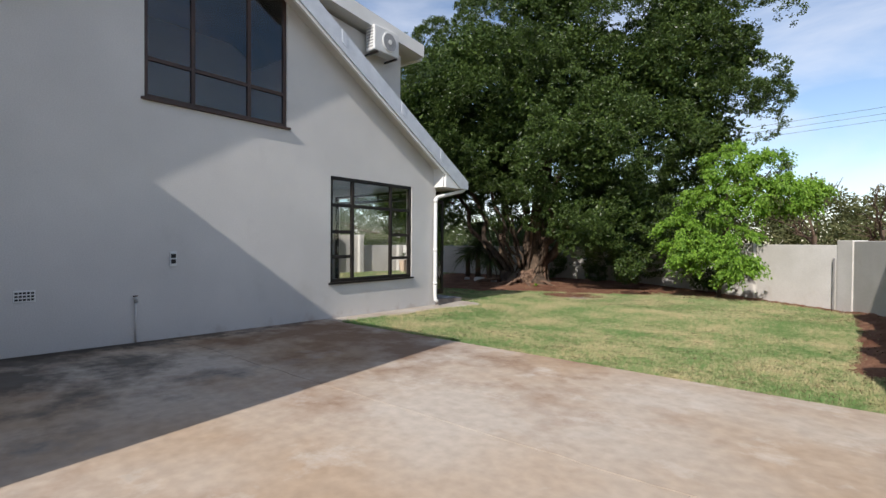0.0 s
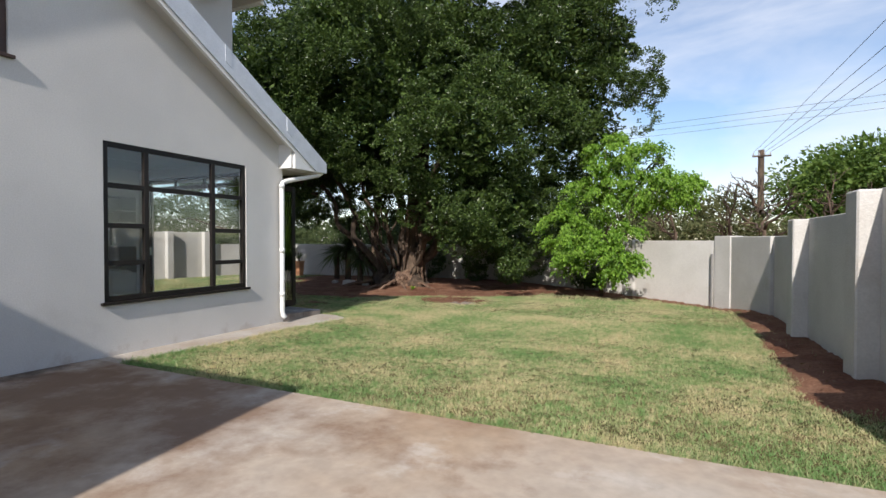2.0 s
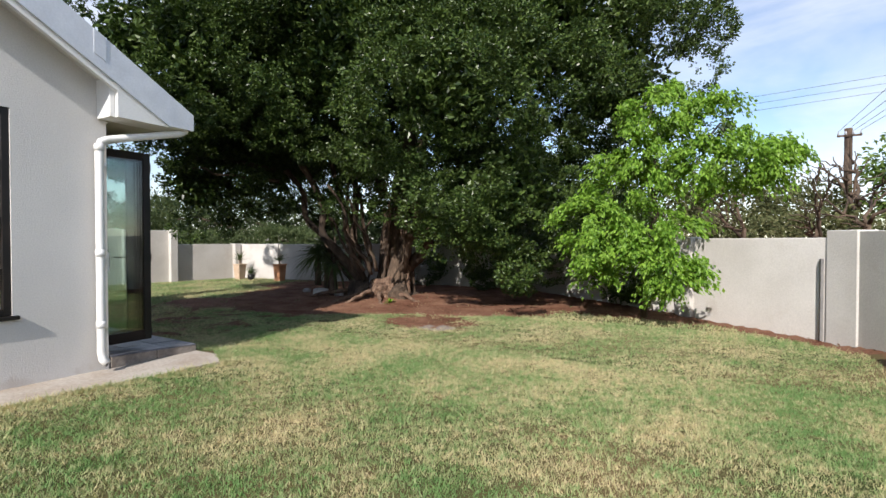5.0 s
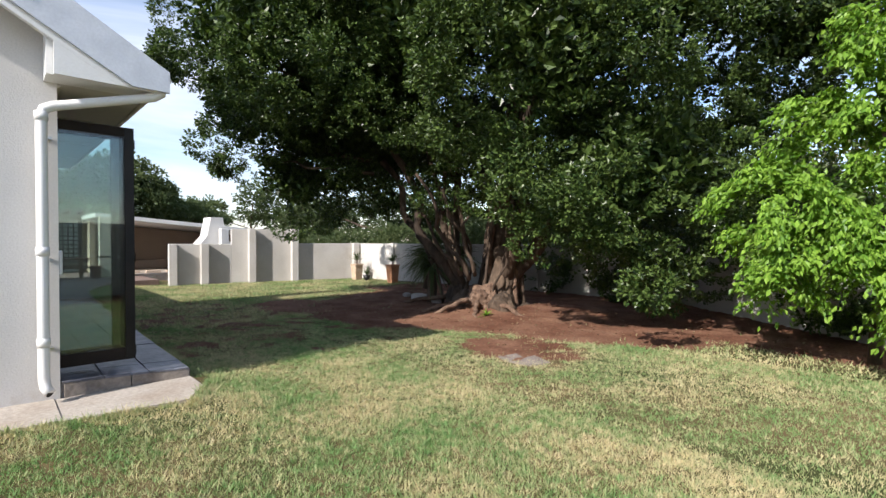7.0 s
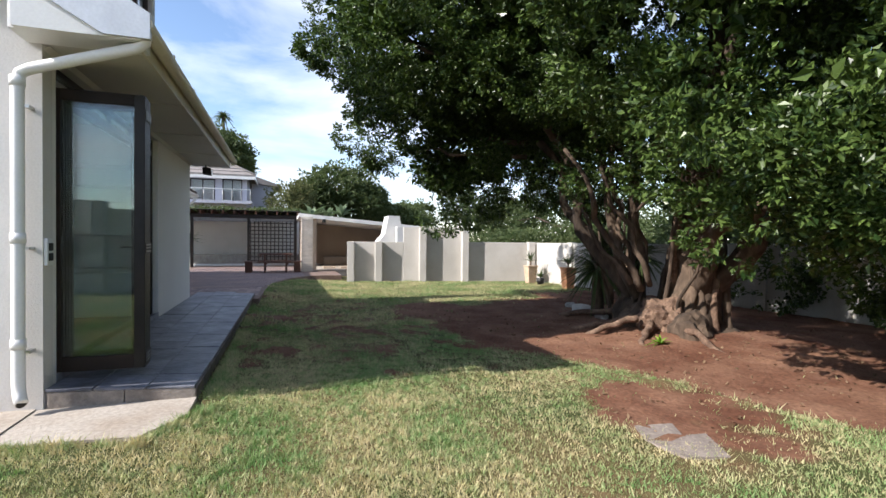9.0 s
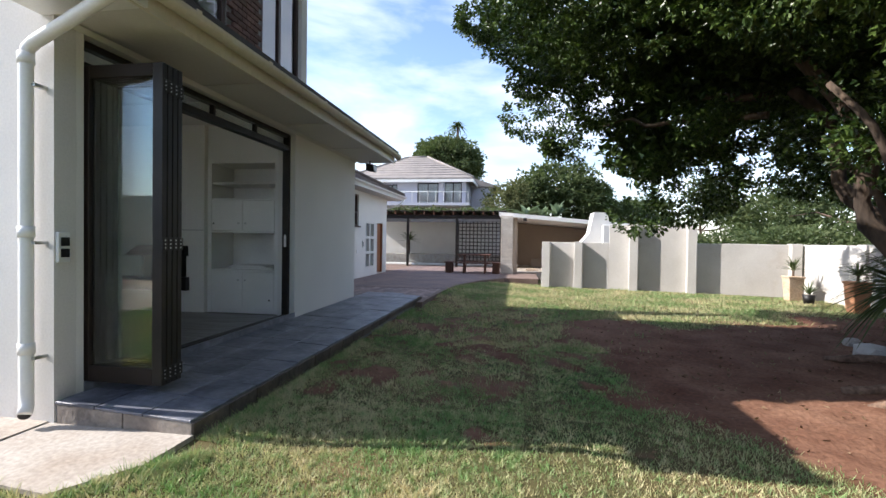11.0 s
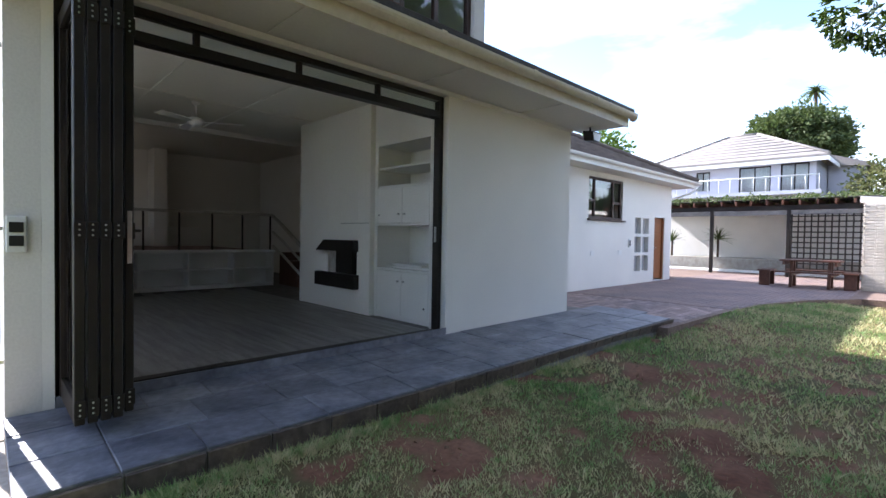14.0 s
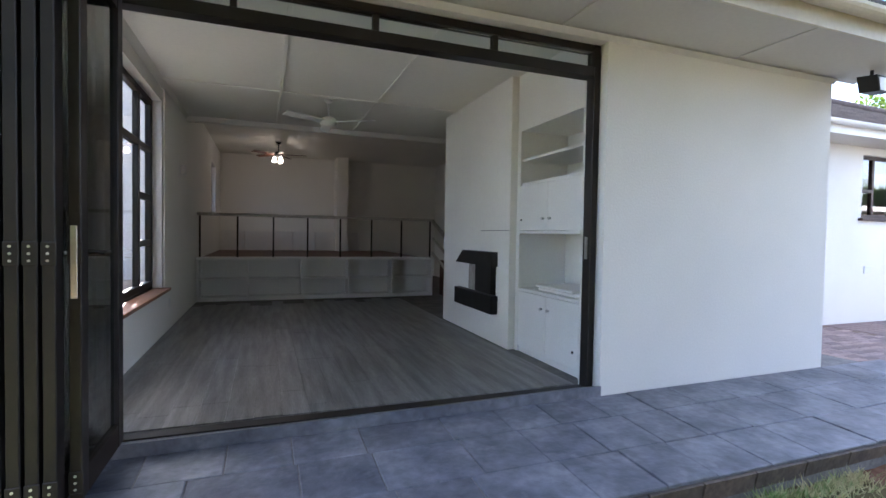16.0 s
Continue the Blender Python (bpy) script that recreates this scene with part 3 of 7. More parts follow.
eave = thing("eave_soffit", (-11, 10, 2.9), "off-white boarded soffit under the eaves", "soffit", "", "structure")
xs_j = [-14.75, -13.05, -11.3, -9.55, -7.905]
for a, b in zip(xs_j, xs_j[1:]):
    part("soffit_panel", B(a + 0.004, b - 0.004, WY - 0.02, 10.28, 2.905, 2.93), SOFFIT_P, eave)
for a in xs_j[1:-1]:
    part("cover_strip", B(a - 0.02, a + 0.02, WY + 0.04, 10.27, 2.893, 2.904, 0.002), SOFFIT_P, eave)
part("cornice", P([(-14.42, WY + 0.001, 2.86), (-14.42, WY + 0.045, 2.893), (-14.42, WY + 0.001, 2.893)], (14.42 - 7.92, 0, 0)), SOFFIT_P, eave)
part("fascia", B(-14.76, -7.605, 10.281, 10.30, 2.89, 3.06), CREAM_P, eave)


def half_round(points, r, thick=0.008, sides=9):
    """A half-round gutter along two points."""
    bm = bmesh.new()
    a, b = Vector(points[0]), Vector(points[1])
    rings = []
    for p in (a, b):
        out = [bm.verts.new(p + Vector((0, math.cos(math.pi * k / sides) * r, -math.sin(math.pi * k / sides) * r))) for k in range(sides + 1)]
        inn = [bm.verts.new(p + Vector((0, math.cos(math.pi * k / sides) * (r - thick), -math.sin(math.pi * k / sides) * (r - thick)))) for k in range(sides, -1, -1)]
        rings.append(out + inn)
    k = len(rings[0])
    for i in range(k):
        bm.faces.new((rings[0][i], rings[0][(i + 1) % k], rings[1][(i + 1) % k], rings[1][i]))
    for ring in rings:
        half = k // 2
        for i in range(half - 1):
            bm.faces.new((ring[i], ring[i + 1], ring[k - 2 - i], ring[k - 1 - i]))
    bmesh.ops.recalc_face_normals(bm, faces=bm.faces)
    return bm


gutter = thing("gutter", (-11, 10.37, 3.0), "cream half-round rain gutter with joints along the eaves", "gutter", "", "structure")
part("channel", half_round([(-14.78, 10.37, 3.065), (-7.52, 10.37, 3.045)], 0.068), CREAM_P, gutter)
for x in (-14.77, -7.53):
    part("end_cap", T([(x - 0.004, 10.37, 3.03), (x + 0.004, 10.37, 3.03)], 0.066, 14), CREAM_P, gutter)
for x in (-13.6, -12.2, -10.8, -9.4, -8.3):
    part("joint_sleeve", half_round([(x - 0.03, 10.37, 3.064), (x + 0.03, 10.37, 3.064)], 0.074), CREAM_P, gutter)

downpipe = thing("downpipe", (-7.83, 9.47, -0.1), "white round downpipe bracketed to the house corner", "downpipe", "", "structure")
part("pipe", T([(-7.60, 10.37, 2.99), (-7.60, 10.36, 2.90), (-7.62, 10.30, 2.86), (-7.79, 9.51, 2.655), (-7.800, 9.445, 2.62), (-7.802, 9.425, 2.55), (-7.802, 9.425, 0.12), (-7.795, 9.435, 0.03), (-7.755, 9.465, -0.02)], 0.046, 14), WHITE_P, downpipe)
for z in (2.55, 1.30, 0.45):
    part("collar", T([(-7.802, 9.425, z - 0.04), (-7.802, 9.425, z + 0.04)], 0.053, 14), WHITE_P, downpipe)
for z in (2.36, 1.22, 0.38):
    part("bracket", B(-7.898, -7.80, 9.465, 9.50, z - 0.012, z + 0.012), CHROME, downpipe)
# black disc on the closed end stands for the pipe's shaded hollow
part("pipe_mouth", T([(-7.754, 9.466, -0.021), (-7.7535, 9.4665, -0.0213)], 0.040, 14), SOOT, downpipe)

# dormer over the garden front
dormer = thing("dormer", (-10.8, 8, 5), "white dormer with brown brick front and brown windows", "dormer", "", "structure")
DX0, DX1, DYF = -12.62, -8.95, 9.30
part("side_wall", P([(DX1 - 0.2, 5.2, 6.2), (DX1 - 0.2, DYF, 3.7), (DX1 - 0.2, DYF, 6.45), (DX1 - 0.2, 5.2, 6.9)], (0.2, 0, 0)), PLASTER, dormer)
part("side_wall", P([(DX0, 5.2, 6.2), (DX0, DYF, 3.4), (DX0, DYF, 6.45), (DX0, 5.2, 6.9)], (0.2, 0, 0)), PLASTER, dormer)
part("front_sill_wall", B(DX0 + 0.202, DX1 - 0.202, DYF - 0.2, DYF - 0.002, 3.3, 3.66), WHITE_P, dormer)
part("lintel", B(DX0 + 0.202, DX1 - 0.202, DYF - 0.2, DYF - 0.002, 5.9, 6.45), PLASTER, dormer)
brick_pier = part("brick_pier", B(-11.22, -10.42, DYF - 0.2, DYF - 0.045, 3.665, 5.895), SLATE_EDGE, dormer)
db = B(-0.095, 0.095, -0.02, 0.02, -0.032, 0.032, 0.004)
dark_brick_me = bpy.data.meshes.new("brick")
db.to_mesh(dark_brick_me)
db.free()
dark_brick_me.materials.append(BRICK_D)
for j in range(29):
    for k in range(4 if j % 2 else 3):
        piece("brick", dark_brick_me, Matrix.Translation((-11.12 + 0.2 * k + (0.0 if j % 2 else 0.1), DYF - 0.03, 3.71 + 0.0765 * j)), brick_pier)
part("dormer_roof", P([(DX0 - 0.45, 5.0, 6.98), (DX0 - 0.45, 9.85, 6.50), (DX0 - 0.45, 9.85, 6.82), (DX0 - 0.45, 5.0, 7.32)], (DX1 - DX0 + 0.80, 0, 0)), WHITE_P, dormer, "white boarded flat dormer roof")
part("dormer_gutter", T([(DX0 - 0.45, 9.9, 6.55), (DX1 + 0.2, 9.9, 6.50)], 0.05, 10), WHITE_P, dormer)
part("dormer_back", B(DX0 + 0.202, DX1 - 0.202, 6.6, 6.7, 4.0, 6.8), INNER, dormer)


def casement(name, label, axis, at, a0, a1, z0, z1, uprights, rails, material, depth=0.06, bar=0.05, sill=True, only=None):
    """A window in a wall: frame, bars, panes, sill. axis 'x': the wall faces x (spans y); 'y': it faces y."""
    c = (at, (a0 + a1) / 2, z0) if axis == "x" else ((a0 + a1) / 2, at, z0)
    w = tagged(thing(name, c, label, "window"), kind="structure")

    def bx(u0, u1, v0, v1, d0, d1, bev=0.0):
        return B(at + d0, at + d1, u0, u1, v0, v1, bevel=bev) if axis == "x" else B(u0, u1, at + d0, at + d1, v0, v1, bevel=bev)

    h = depth / 2
    part("window_frame", bx(a0, a0 + bar, z0, z1, -h, h, 0.004), material, w)
    part("window_frame", bx(a1 - bar, a1, z0, z1, -h, h, 0.004), material, w)
    part("window_frame", bx(a0 + bar, a1 - bar, z0, z0 + bar, -h, h, 0.004), material, w)
    part("window_frame", bx(a0 + bar, a1 - bar, z1 - bar, z1, -h, h, 0.004), material, w)
    us = [a0 + bar] + [u for u in uprights] + [a1 - bar]
    for u in uprights:
        part("mullion", bx(u - bar / 2, u + bar / 2, z0 + bar, z1 - bar, -h + 0.003, h - 0.003, 0.003), material, w)
    for i, (u0, u1) in enumerate(zip(us, us[1:])):
        e0 = u0 + (bar / 2 if i else 0)
        e1 = u1 - (bar / 2 if i < len(us) - 2 else 0)
        vs = [z0 + bar] + sorted(rails[i]) + [z1 - bar]
        for v in rails[i]:
            part("rail", bx(e0, e1, v - bar / 2, v + bar / 2, -h + 0.005, h - 0.005, 0.003), material, w)
        for j, (v0, v1) in enumerate(zip(vs, vs[1:])):
            pane = part("pane", bx(e0 - 0.005, e1 + 0.005, v0, v1, -0.003, 0.003), GLASS, w)
            pane.visible_shadow = False
    return w


# lower gable window: wide fixed middle light, narrow side casements
w1 = casement("window_1", "dark brown steel window with small side casements in the gable wall", "x", WX - 0.05, 6.19, 8.63, 0.66, 2.84, [6.80, 7.95], [[2.25, 1.18, 1.70], [2.25], [2.25, 1.12, 1.66]], BLACK_F, 0.07, 0.07)
part("window_sill", B(WX - 0.085, WX + 0.05, 6.14, 8.68, 0.615, 0.655, 0.005), BLACK_F, w1)
w2 = casement("window_2", "large dark brown steel window high in the gable", "x", WX - 0.07, 2.78, 5.18, 3.62, 6.02, [3.50, 4.45], [[4.22], [4.22], [4.22]], BRONZE, 0.07, 0.06)
part("window_sill", B(WX - 0.105, WX + 0.05, 2.73, 5.23, 3.575, 3.615, 0.005), BRONZE, w2)
casement("window_7", "narrow brown window at the back of the gable wall", "x", WX - 0.07, -0.1, 0.9, 1.75, 2.85, [0.4], [[], []], BRONZE, 0.07, 0.05)
casement("window_3", "brown framed dormer window", "y", DYF - 0.09, -12.41, -11.23, 3.67, 5.89, [-11.8], [[], []], BRONZE, 0.07, 0.07)
casement("window_4", "brown framed dormer window", "y", DYF - 0.09, -10.41, -9.16, 3.67, 5.89, [-9.8], [[], []], BRONZE, 0.07, 0.07)
structure("floor_upper", B(-14.09, WX - T1 - 0.002, -1.34, 9.25, 3.46, 3.58), WOOD_DARK, "floor of the upper storey", "floor")
structure("partition_upper", B(-14.09, WX - T1 - 0.002, 5.9, 6.0, 3.585, 5.4), BEIGE, "inner wall of the upper storey", "wall")
structure("partition_back", B(-10.6, -10.5, -1.34, 5.89, 3.585, 5.9), BEIGE, "inner wall behind the upper room", "wall")


# ---- the living room ----
FL = 0.085
floor = thing("floor", (-10, 6, FL), "grey-brown laminate plank floor of the living room", "floor", "", "structure")
part("floor_base", B(-14.09, WX - T0 - 0.002, -1.34, 9.29, -0.3, FL - 0.012), SLATE_EDGE, floor)
structure("ceiling", B(-14.09, WX - T0 - 0.002, 4.5, 9.265, 3.05, 3.12), CEILING_P, "cream ceiling boards with cover strips", "ceiling")
structure("ceiling_back", B(-14.09, WX - T0 - 0.002, -1.34, 4.38, 3.40, 3.455), CEILING_P, "cream ceiling over the raised floor", "ceiling")
structure("beam", B(-14.09, WX - T0 - 0.002, 4.385, 4.495, 2.98, 3.455), CEILING_P, "painted ceiling beam", "beam")
strips = thing("trim", (-10, 6, 3.04), "painted cover strips and cornice of the ceiling", "trim", "", "structure")
part("cover_strip", B(-13.0, -8.1, 6.40, 6.45, 3.035, 3.049, 0.003), CEILING_P, strips)
for x in (-9.4, -10.6):
    part("cover_strip", B(x - 0.02, x + 0.02, 4.6, 6.39, 3.035, 3.049, 0.003), CEILING_P, strips)
    part("cover_strip", B(x - 0.02, x + 0.02, 6.46, 9.2, 3.035, 3.049, 0.003), CEILING_P, strips)
part("cornice", P([(-8.083, 4.5, 3.049), (-8.14, 4.5, 3.049), (-8.083, 4.5, 2.99)], (0, 4.7, 0)), CEILING_P, strips)
part("cornice", P([(-13.0, 4.5, 3.049), (-13.0, 4.56, 3.049), (-13.0, 4.5, 2.99)], (4.9, 0, 0)), CEILING_P, strips)
for ya, yb, za, zb in ((-1.34, -0.14, 0.08, 3.39), (-0.139, 0.939, 0.08, 1.72), (-0.139, 0.939, 2.88, 3.39), (0.94, 6.12, 0.08, 3.39)):
    structure("wall_inner_lining", B(WX - T0 - 0.02, WX - T0 - 0.001, ya, yb, za, zb), INNER, "painted inner face of the gable wall", "wall")
structure("wall_inner_lining", B(WX - T0 - 0.02, WX - T0 - 0.001, 6.121, 8.70, 0.08, 0.60), INNER, "painted inner face of the gable wall", "wall")
structure("wall_back", B(-14.09, WX - T0 - 0.03, -1.33, -1.2, 0.08, 3.39), INNER, "cream inner back wall", "wall")
structure("window_board", B(WX - T0 - 0.09, WX - 0.09, 6.13, 8.69, 0.605, 0.64, 0.005), WOOD_DOOR, "wooden inner window board", "sill")

chimney_breast = tagged(thing("chimney_breast", (-12, 7, FL), "white painted chimney breast with a black fireplace opening", "fireplace"), kind="structure")
CX = -11.72
part("breast", B(-12.6, CX, 6.0, 6.92, FL, 3.048), INNER, chimney_breast)
part("breast", B(-12.6, CX, 7.72, 8.03, FL, 3.048), INNER, chimney_breast)
part("breast", B(-12.6, CX, 6.921, 7.719, FL, 0.50), INNER, chimney_breast)
part("breast", B(-12.6, CX, 6.921, 7.719, 1.12, 3.048), INNER, chimney_breast)
part("hood", P([(CX + 0.001, 6.69, 0.975), (CX + 0.001, 7.76, 0.975), (CX + 0.001, 7.75, 1.14), (CX + 0.001, 6.93, 1.14)], (0.09, 0, 0)), SOOT, chimney_breast, "black sheet-metal hood")
part("fire_box", B(-12.5, CX - 0.32, 6.93, 7.71, 0.51, 1.11), SOOT, chimney_breast)
part("fire_side", B(CX - 0.30, CX + 0.03, 7.00, 7.20, 0.645, 0.972), STONE, chimney_breast)
part("fire_front", B(CX - 0.30, CX + 0.03, 7.202, 7.64, 0.645, 0.972), SOOT, chimney_breast)
part("ash_tray", B(CX + 0.001, CX + 0.09, 6.66, 7.78, 0.43, 0.64, 0.006), SOOT, chimney_breast, "black fire tray")
part("mantel_line", B(CX + 0.0005, CX + 0.006, 7.3, 8.02, 1.385, 1.392), SLATE_EDGE, chimney_breast)

cabinet = thing("built_in_cabinet", (-12.1, 8.6, FL), "white built-in cupboard with open shelves beside the fireplace", "cabinet")
KX = -11.80
part("side_panel", B(-12.4, KX, 8.035, 8.10, FL, 3.047), WHITE_P, cabinet)
part("side_panel", B(-12.4, KX, 9.18, 9.262, FL, 3.047), WHITE_P, cabinet)
part("back_panel", B(-12.42, -12.39, 8.101, 9.179, FL, 3.047), WHITE_P, cabinet)
part("top_panel", B(-12.388, KX, 8.101, 9.179, 2.45, 3.047), WHITE_P, cabinet)
for z in (2.155, 1.90, 1.385, 0.775):
    part("shelf", B(-12.388, KX + (0.01 if z < 1.5 else -0.02), 8.101, 9.179, z - 0.03, z, 0.004), WHITE_P, cabinet)
for z0, z1 in ((1.39, 1.865), (0.15, 0.74)):
    for a, b, kn in ((8.105, 8.638, 8.58), (8.642, 9.175, 8.70)):
        d = part("cupboard_door", B(KX - 0.02, KX + 0.002, a, b, z0, z1, 0.004), WHITE_P, cabinet)
        part("knob", T([(KX + 0.003, kn, z0 + (0.115 if z0 > 1 else 0.46)), (KX + 0.03, kn, z0 + (0.115 if z0 > 1 else 0.46))], [0.008, 0.016], 10), CHROME, d, "round steel knob")
part("plinth", B(-12.388, KX - 0.02, 8.101, 9.179, FL, 0.165), WHITE_P, cabinet)
part("lock", T([(KX + 0.003, 9.10, 0.30), (KX + 0.008, 9.10, 0.30)], 0.014, 10), SOOT, cabinet)
part("lock", T([(KX + 0.003, 8.14, 1.50), (KX + 0.008, 8.14, 1.50)], 0.012, 10), SOOT, cabinet)
tray = thing("white_tray", (-12.05, 8.75, 0.777), "shallow white tray lying on the cupboard shelf", "tray")
part("tray_base", B(-12.3, -11.86, 8.4, 9.1, 0.777, 0.812, 0.01), WHITE_P, tray)
part("tray_lid", B(-12.28, -11.84, 8.38, 9.0, 0.814, 0.838, 0.008), WHITE_P, tray)

# raised floor with the shelf unit, railing and steps
SY = 3.40
structure("floor_raised", B(-12.45, -8.105, -1.19, SY - 0.352, FL, 0.84), WOOD_DARK, "raised dark floor at the back of the room", "floor")
shelf_unit = thing("shelf_unit", (-10.3, SY, FL), "low white open shelf unit under the railing", "shelf")
part("plinth", B(-12.45, -8.105, SY - 0.32, SY - 0.01, FL, 0.15), WHITE_P, shelf_unit)
part("top_board", B(-12.47, -8.105, SY - 0.35, SY + 0.02, 0.815, 0.865, 0.005), WHITE_P, shelf_unit)
part("back_board", B(-12.45, -8.105, SY - 0.348, SY - 0.325, 0.151, 0.814), WHITE_P, shelf_unit)
part("shelf", B(-12.43, -8.12, SY - 0.324, SY - 0.005, 0.455, 0.48), WHITE_P, shelf_unit)
for x in (-8.125, -8.93, -9.88, -10.74, -11.60, -12.43):
    part("divider", B(x - 0.018, x + 0.018, SY - 0.324, SY - 0.002, 0.151, 0.814), WHITE_P, shelf_unit)
railing = thing("railing", (-10.3, SY - 0.1, 0.85), "cream topped railing with thin black posts on the raised floor", "railing")
RL = surface("cream_rail_paint", (0.55, 0.52, 0.47), (0.50, 0.47, 0.42), 3, 30, 0.45, 0.02)
part("top_rail", B(-12.45, -8.105, SY - 0.14, SY - 0.07, 1.60, 1.655, 0.006), RL, railing)
for i in range(8):
    x = -8.15 - i * (4.26 / 7)
    part("post", B(x - 0.015, x + 0.015, SY - 0.12, SY - 0.09, 0.866, 1.598), BLACK_F, railing)
part("stair_rail", T([(-12.45, SY - 0.1, 1.62), (-12.52, SY + 0.25, 1.40), (-12.62, SY + 1.0, 0.92)], 0.04, 8), RL, railing)
for k in range(2):
    part("stair_rail", T([(-12.47, SY - 0.1, 1.25 - 0.3 * k), (-12.54, SY + 0.25, 1.05 - 0.3 * k), (-12.62, SY + 1.0, 0.62 - 0.3 * k)], 0.028, 8), RL, railing)
part("stair_post", B(-12.64, -12.60, SY + 0.98, SY + 1.02, FL, 0.96), BLACK_F, railing)
steps = thing("steps", (-13.3, 3.4, FL), "dark wooden steps up to the raised floor", "stairs", "", "structure")
for k in range(4):
    part("tread", B(-14.0, -12.65, SY + 0.7 - 0.28 * k, SY + 0.98 - 0.28 * k, FL, FL + 0.18 * (k + 1)), WOOD_DARK, steps)
low_wall = thing("low_cupboard", (-10.3, -0.9, 0.84), "row of low white cupboards against the back wall", "cabinet")
for i in range(7):
    x = -8.12 - i * 0.6
    part("cupboard_door", B(x - 0.58, x, -1.18, -0.95, 0.842, 1.35, 0.005), WHITE_P, low_wall)
structure("wall_column", B(-11.35, -11.05, -1.19, -0.6, 0.84, 3.39), INNER, "cream pier in the back wall", "wall")


def ceiling_fan(name, place, metal, blade_mat, blades, label, lamp):
    f = thing(name, place, label, "ceiling fan", "ceiling fans")
    x, y, z = place
    part("canopy", T([(x, y, z), (x, y, z - 0.05)], [0.06, 0.035], 14), metal, f)
    part("rod", T([(x, y, z - 0.05), (x, y, z - 0.22)], 0.012, 8), metal, f)
    part("motor", T([(x, y, z - 0.22), (x, y, z - 0.25), (x, y, z - 0.31), (x, y, z - 0.34)], [0.06, 0.105, 0.105, 0.05], 18), metal, f)
    for k in range(blades):
        a = 2 * math.pi * k / blades + 0.5
        bm = bmesh.new()
        box(bm, 0.10, 0.62, -0.055, 0.055, -0.005, 0.005, 0.003)
        for v in bm.verts:
            if v.co.x > 0.5:
                v.co.y *= 1.2
        bm.transform(Matrix.Translation((x, y, z - 0.28)) @ Matrix.Rotation(a, 4, "Z") @ Matrix.Rotation(0.2, 4, "X"))
        part("blade", bm, blade_mat, f)
    if lamp:
        for k in range(3):
            a = 2 * math.pi * k / 3
            q = (x + 0.09 * math.cos(a), y + 0.09 * math.sin(a), z - 0.40)
            part("lamp_shade", T([(q[0], q[1], z - 0.34), q, (q[0], q[1], z - 0.46)], [0.02, 0.045, 0.05], 10), LAMP_GLASS, f, "lit glass lamp shade")
    return f


LAMP_GLASS = bpy.data.materials.new("lit_lamp_glass")
LAMP_GLASS.use_nodes = True
LAMP_GLASS.node_tree.nodes["Principled BSDF"].inputs["Emission Color"].default_value = (1, 0.86, 0.66, 1)
LAMP_GLASS.node_tree.nodes["Principled BSDF"].inputs["Emission Strength"].default_value = 3.5
ceiling_fan("ceiling_fan", (-9.99, 6.25, 3.05), WHITE_P, WHITE_P, 3, "white three-bladed ceiling fan hanging from the ceiling", False)
ceiling_fan("ceiling_fan", (-9.5, 0.9, 3.40), SOOT, WOOD_DARK, 5, "dark wooden ceiling fan with lit glass lamps", True)
socket = thing("wall_socket", (-8.19, 5.9, 0.4), "small white wall socket by the window", "socket")
part("plate", B(-8.108, -8.1005, 5.80, 5.88, 0.36, 0.48), PLASTIC_W, socket)
wall_lamp = thing("wall_box", (-8.2, 4.9, 2.2), "small white box lamp on the inner wall", "wall lamp")
part("box", B(-8.16, -8.1005, 4.85, 5.0, 2.12, 2.26, 0.01), PLASTIC_W, wall_lamp)

# planks of the floor
plank_bm = B(-0.089, 0.089, -0.648, 0.648, -0.010, 0.0)
plank_me = bpy.data.meshes.new("plank")
plank_bm.to_mesh(plank_me)
plank_bm.free()
plank_me.materials.append(LAMINATE)
rng = random.Random(3)
for i in range(20):
    x = -8.18 - 0.18 * i
    y = 9.27 - rng.uniform(0.0, 0.6) - 0.65
    gap = 9.275 - (y + 0.65)
    if gap > 0.02:
        piece("plank", plank_me, Matrix.Translation((x, 9.275 - gap / 2, FL)) @ Matrix.Diagonal((1, gap / 1.304, 1, 1)), floor)
    while y > 3.7:
        if not (x < -11.62 and y > 6.65):
            piece("plank", plank_me, Matrix.Translation((x, y, FL)), floor)
        y -= 1.3

# ---- bifold door ----
bifold = thing("door_1", (-10, 9.42, FL), "black folding glass door folded open at the corner", "door", "", "structure")
FY = 9.42
part("door_frame", B(-8.208, -8.148, FY - 0.05, FY + 0.05, FL, 2.855, 0.004), BLACK_F, bifold)
part("door_frame", B(-11.735, -11.675, FY - 0.05, FY + 0.05, FL, 2.855, 0.004), BLACK_F, bifold)
part("head", B(-11.674, -8.209, FY - 0.045, FY + 0.045, 2.80, 2.855, 0.004), BLACK_F, bifold)
part("track_beam", B(-11.674, -8.209, FY - 0.055, FY + 0.055, 2.60, 2.68, 0.004), BLACK_F, bifold)
part("sill_track", B(-11.674, -8.209, FY - 0.05, FY + 0.05, FL - 0.005, FL + 0.025, 0.003), BLACK_F, bifold)
for x in (-9.04, -9.92, -10.81):
    part("transom_bar", B(x - 0.02, x + 0.02, FY - 0.03, FY + 0.03, 2.681, 2.799), BLACK_F, bifold)
for a, b in ((-8.209, -9.02), (-9.06, -9.90), (-9.94, -10.79), (-10.83, -11.674)):
    pn = part("transom_panel", B(b, a, FY - 0.006, FY + 0.006, 2.681, 2.799), FROST, bifold)
    pn.visible_shadow = False
part("strike", B(-11.673, -11.668, FY - 0.015, FY + 0.02, 1.15, 1.33), CHROME, bifold, "steel strike plate")


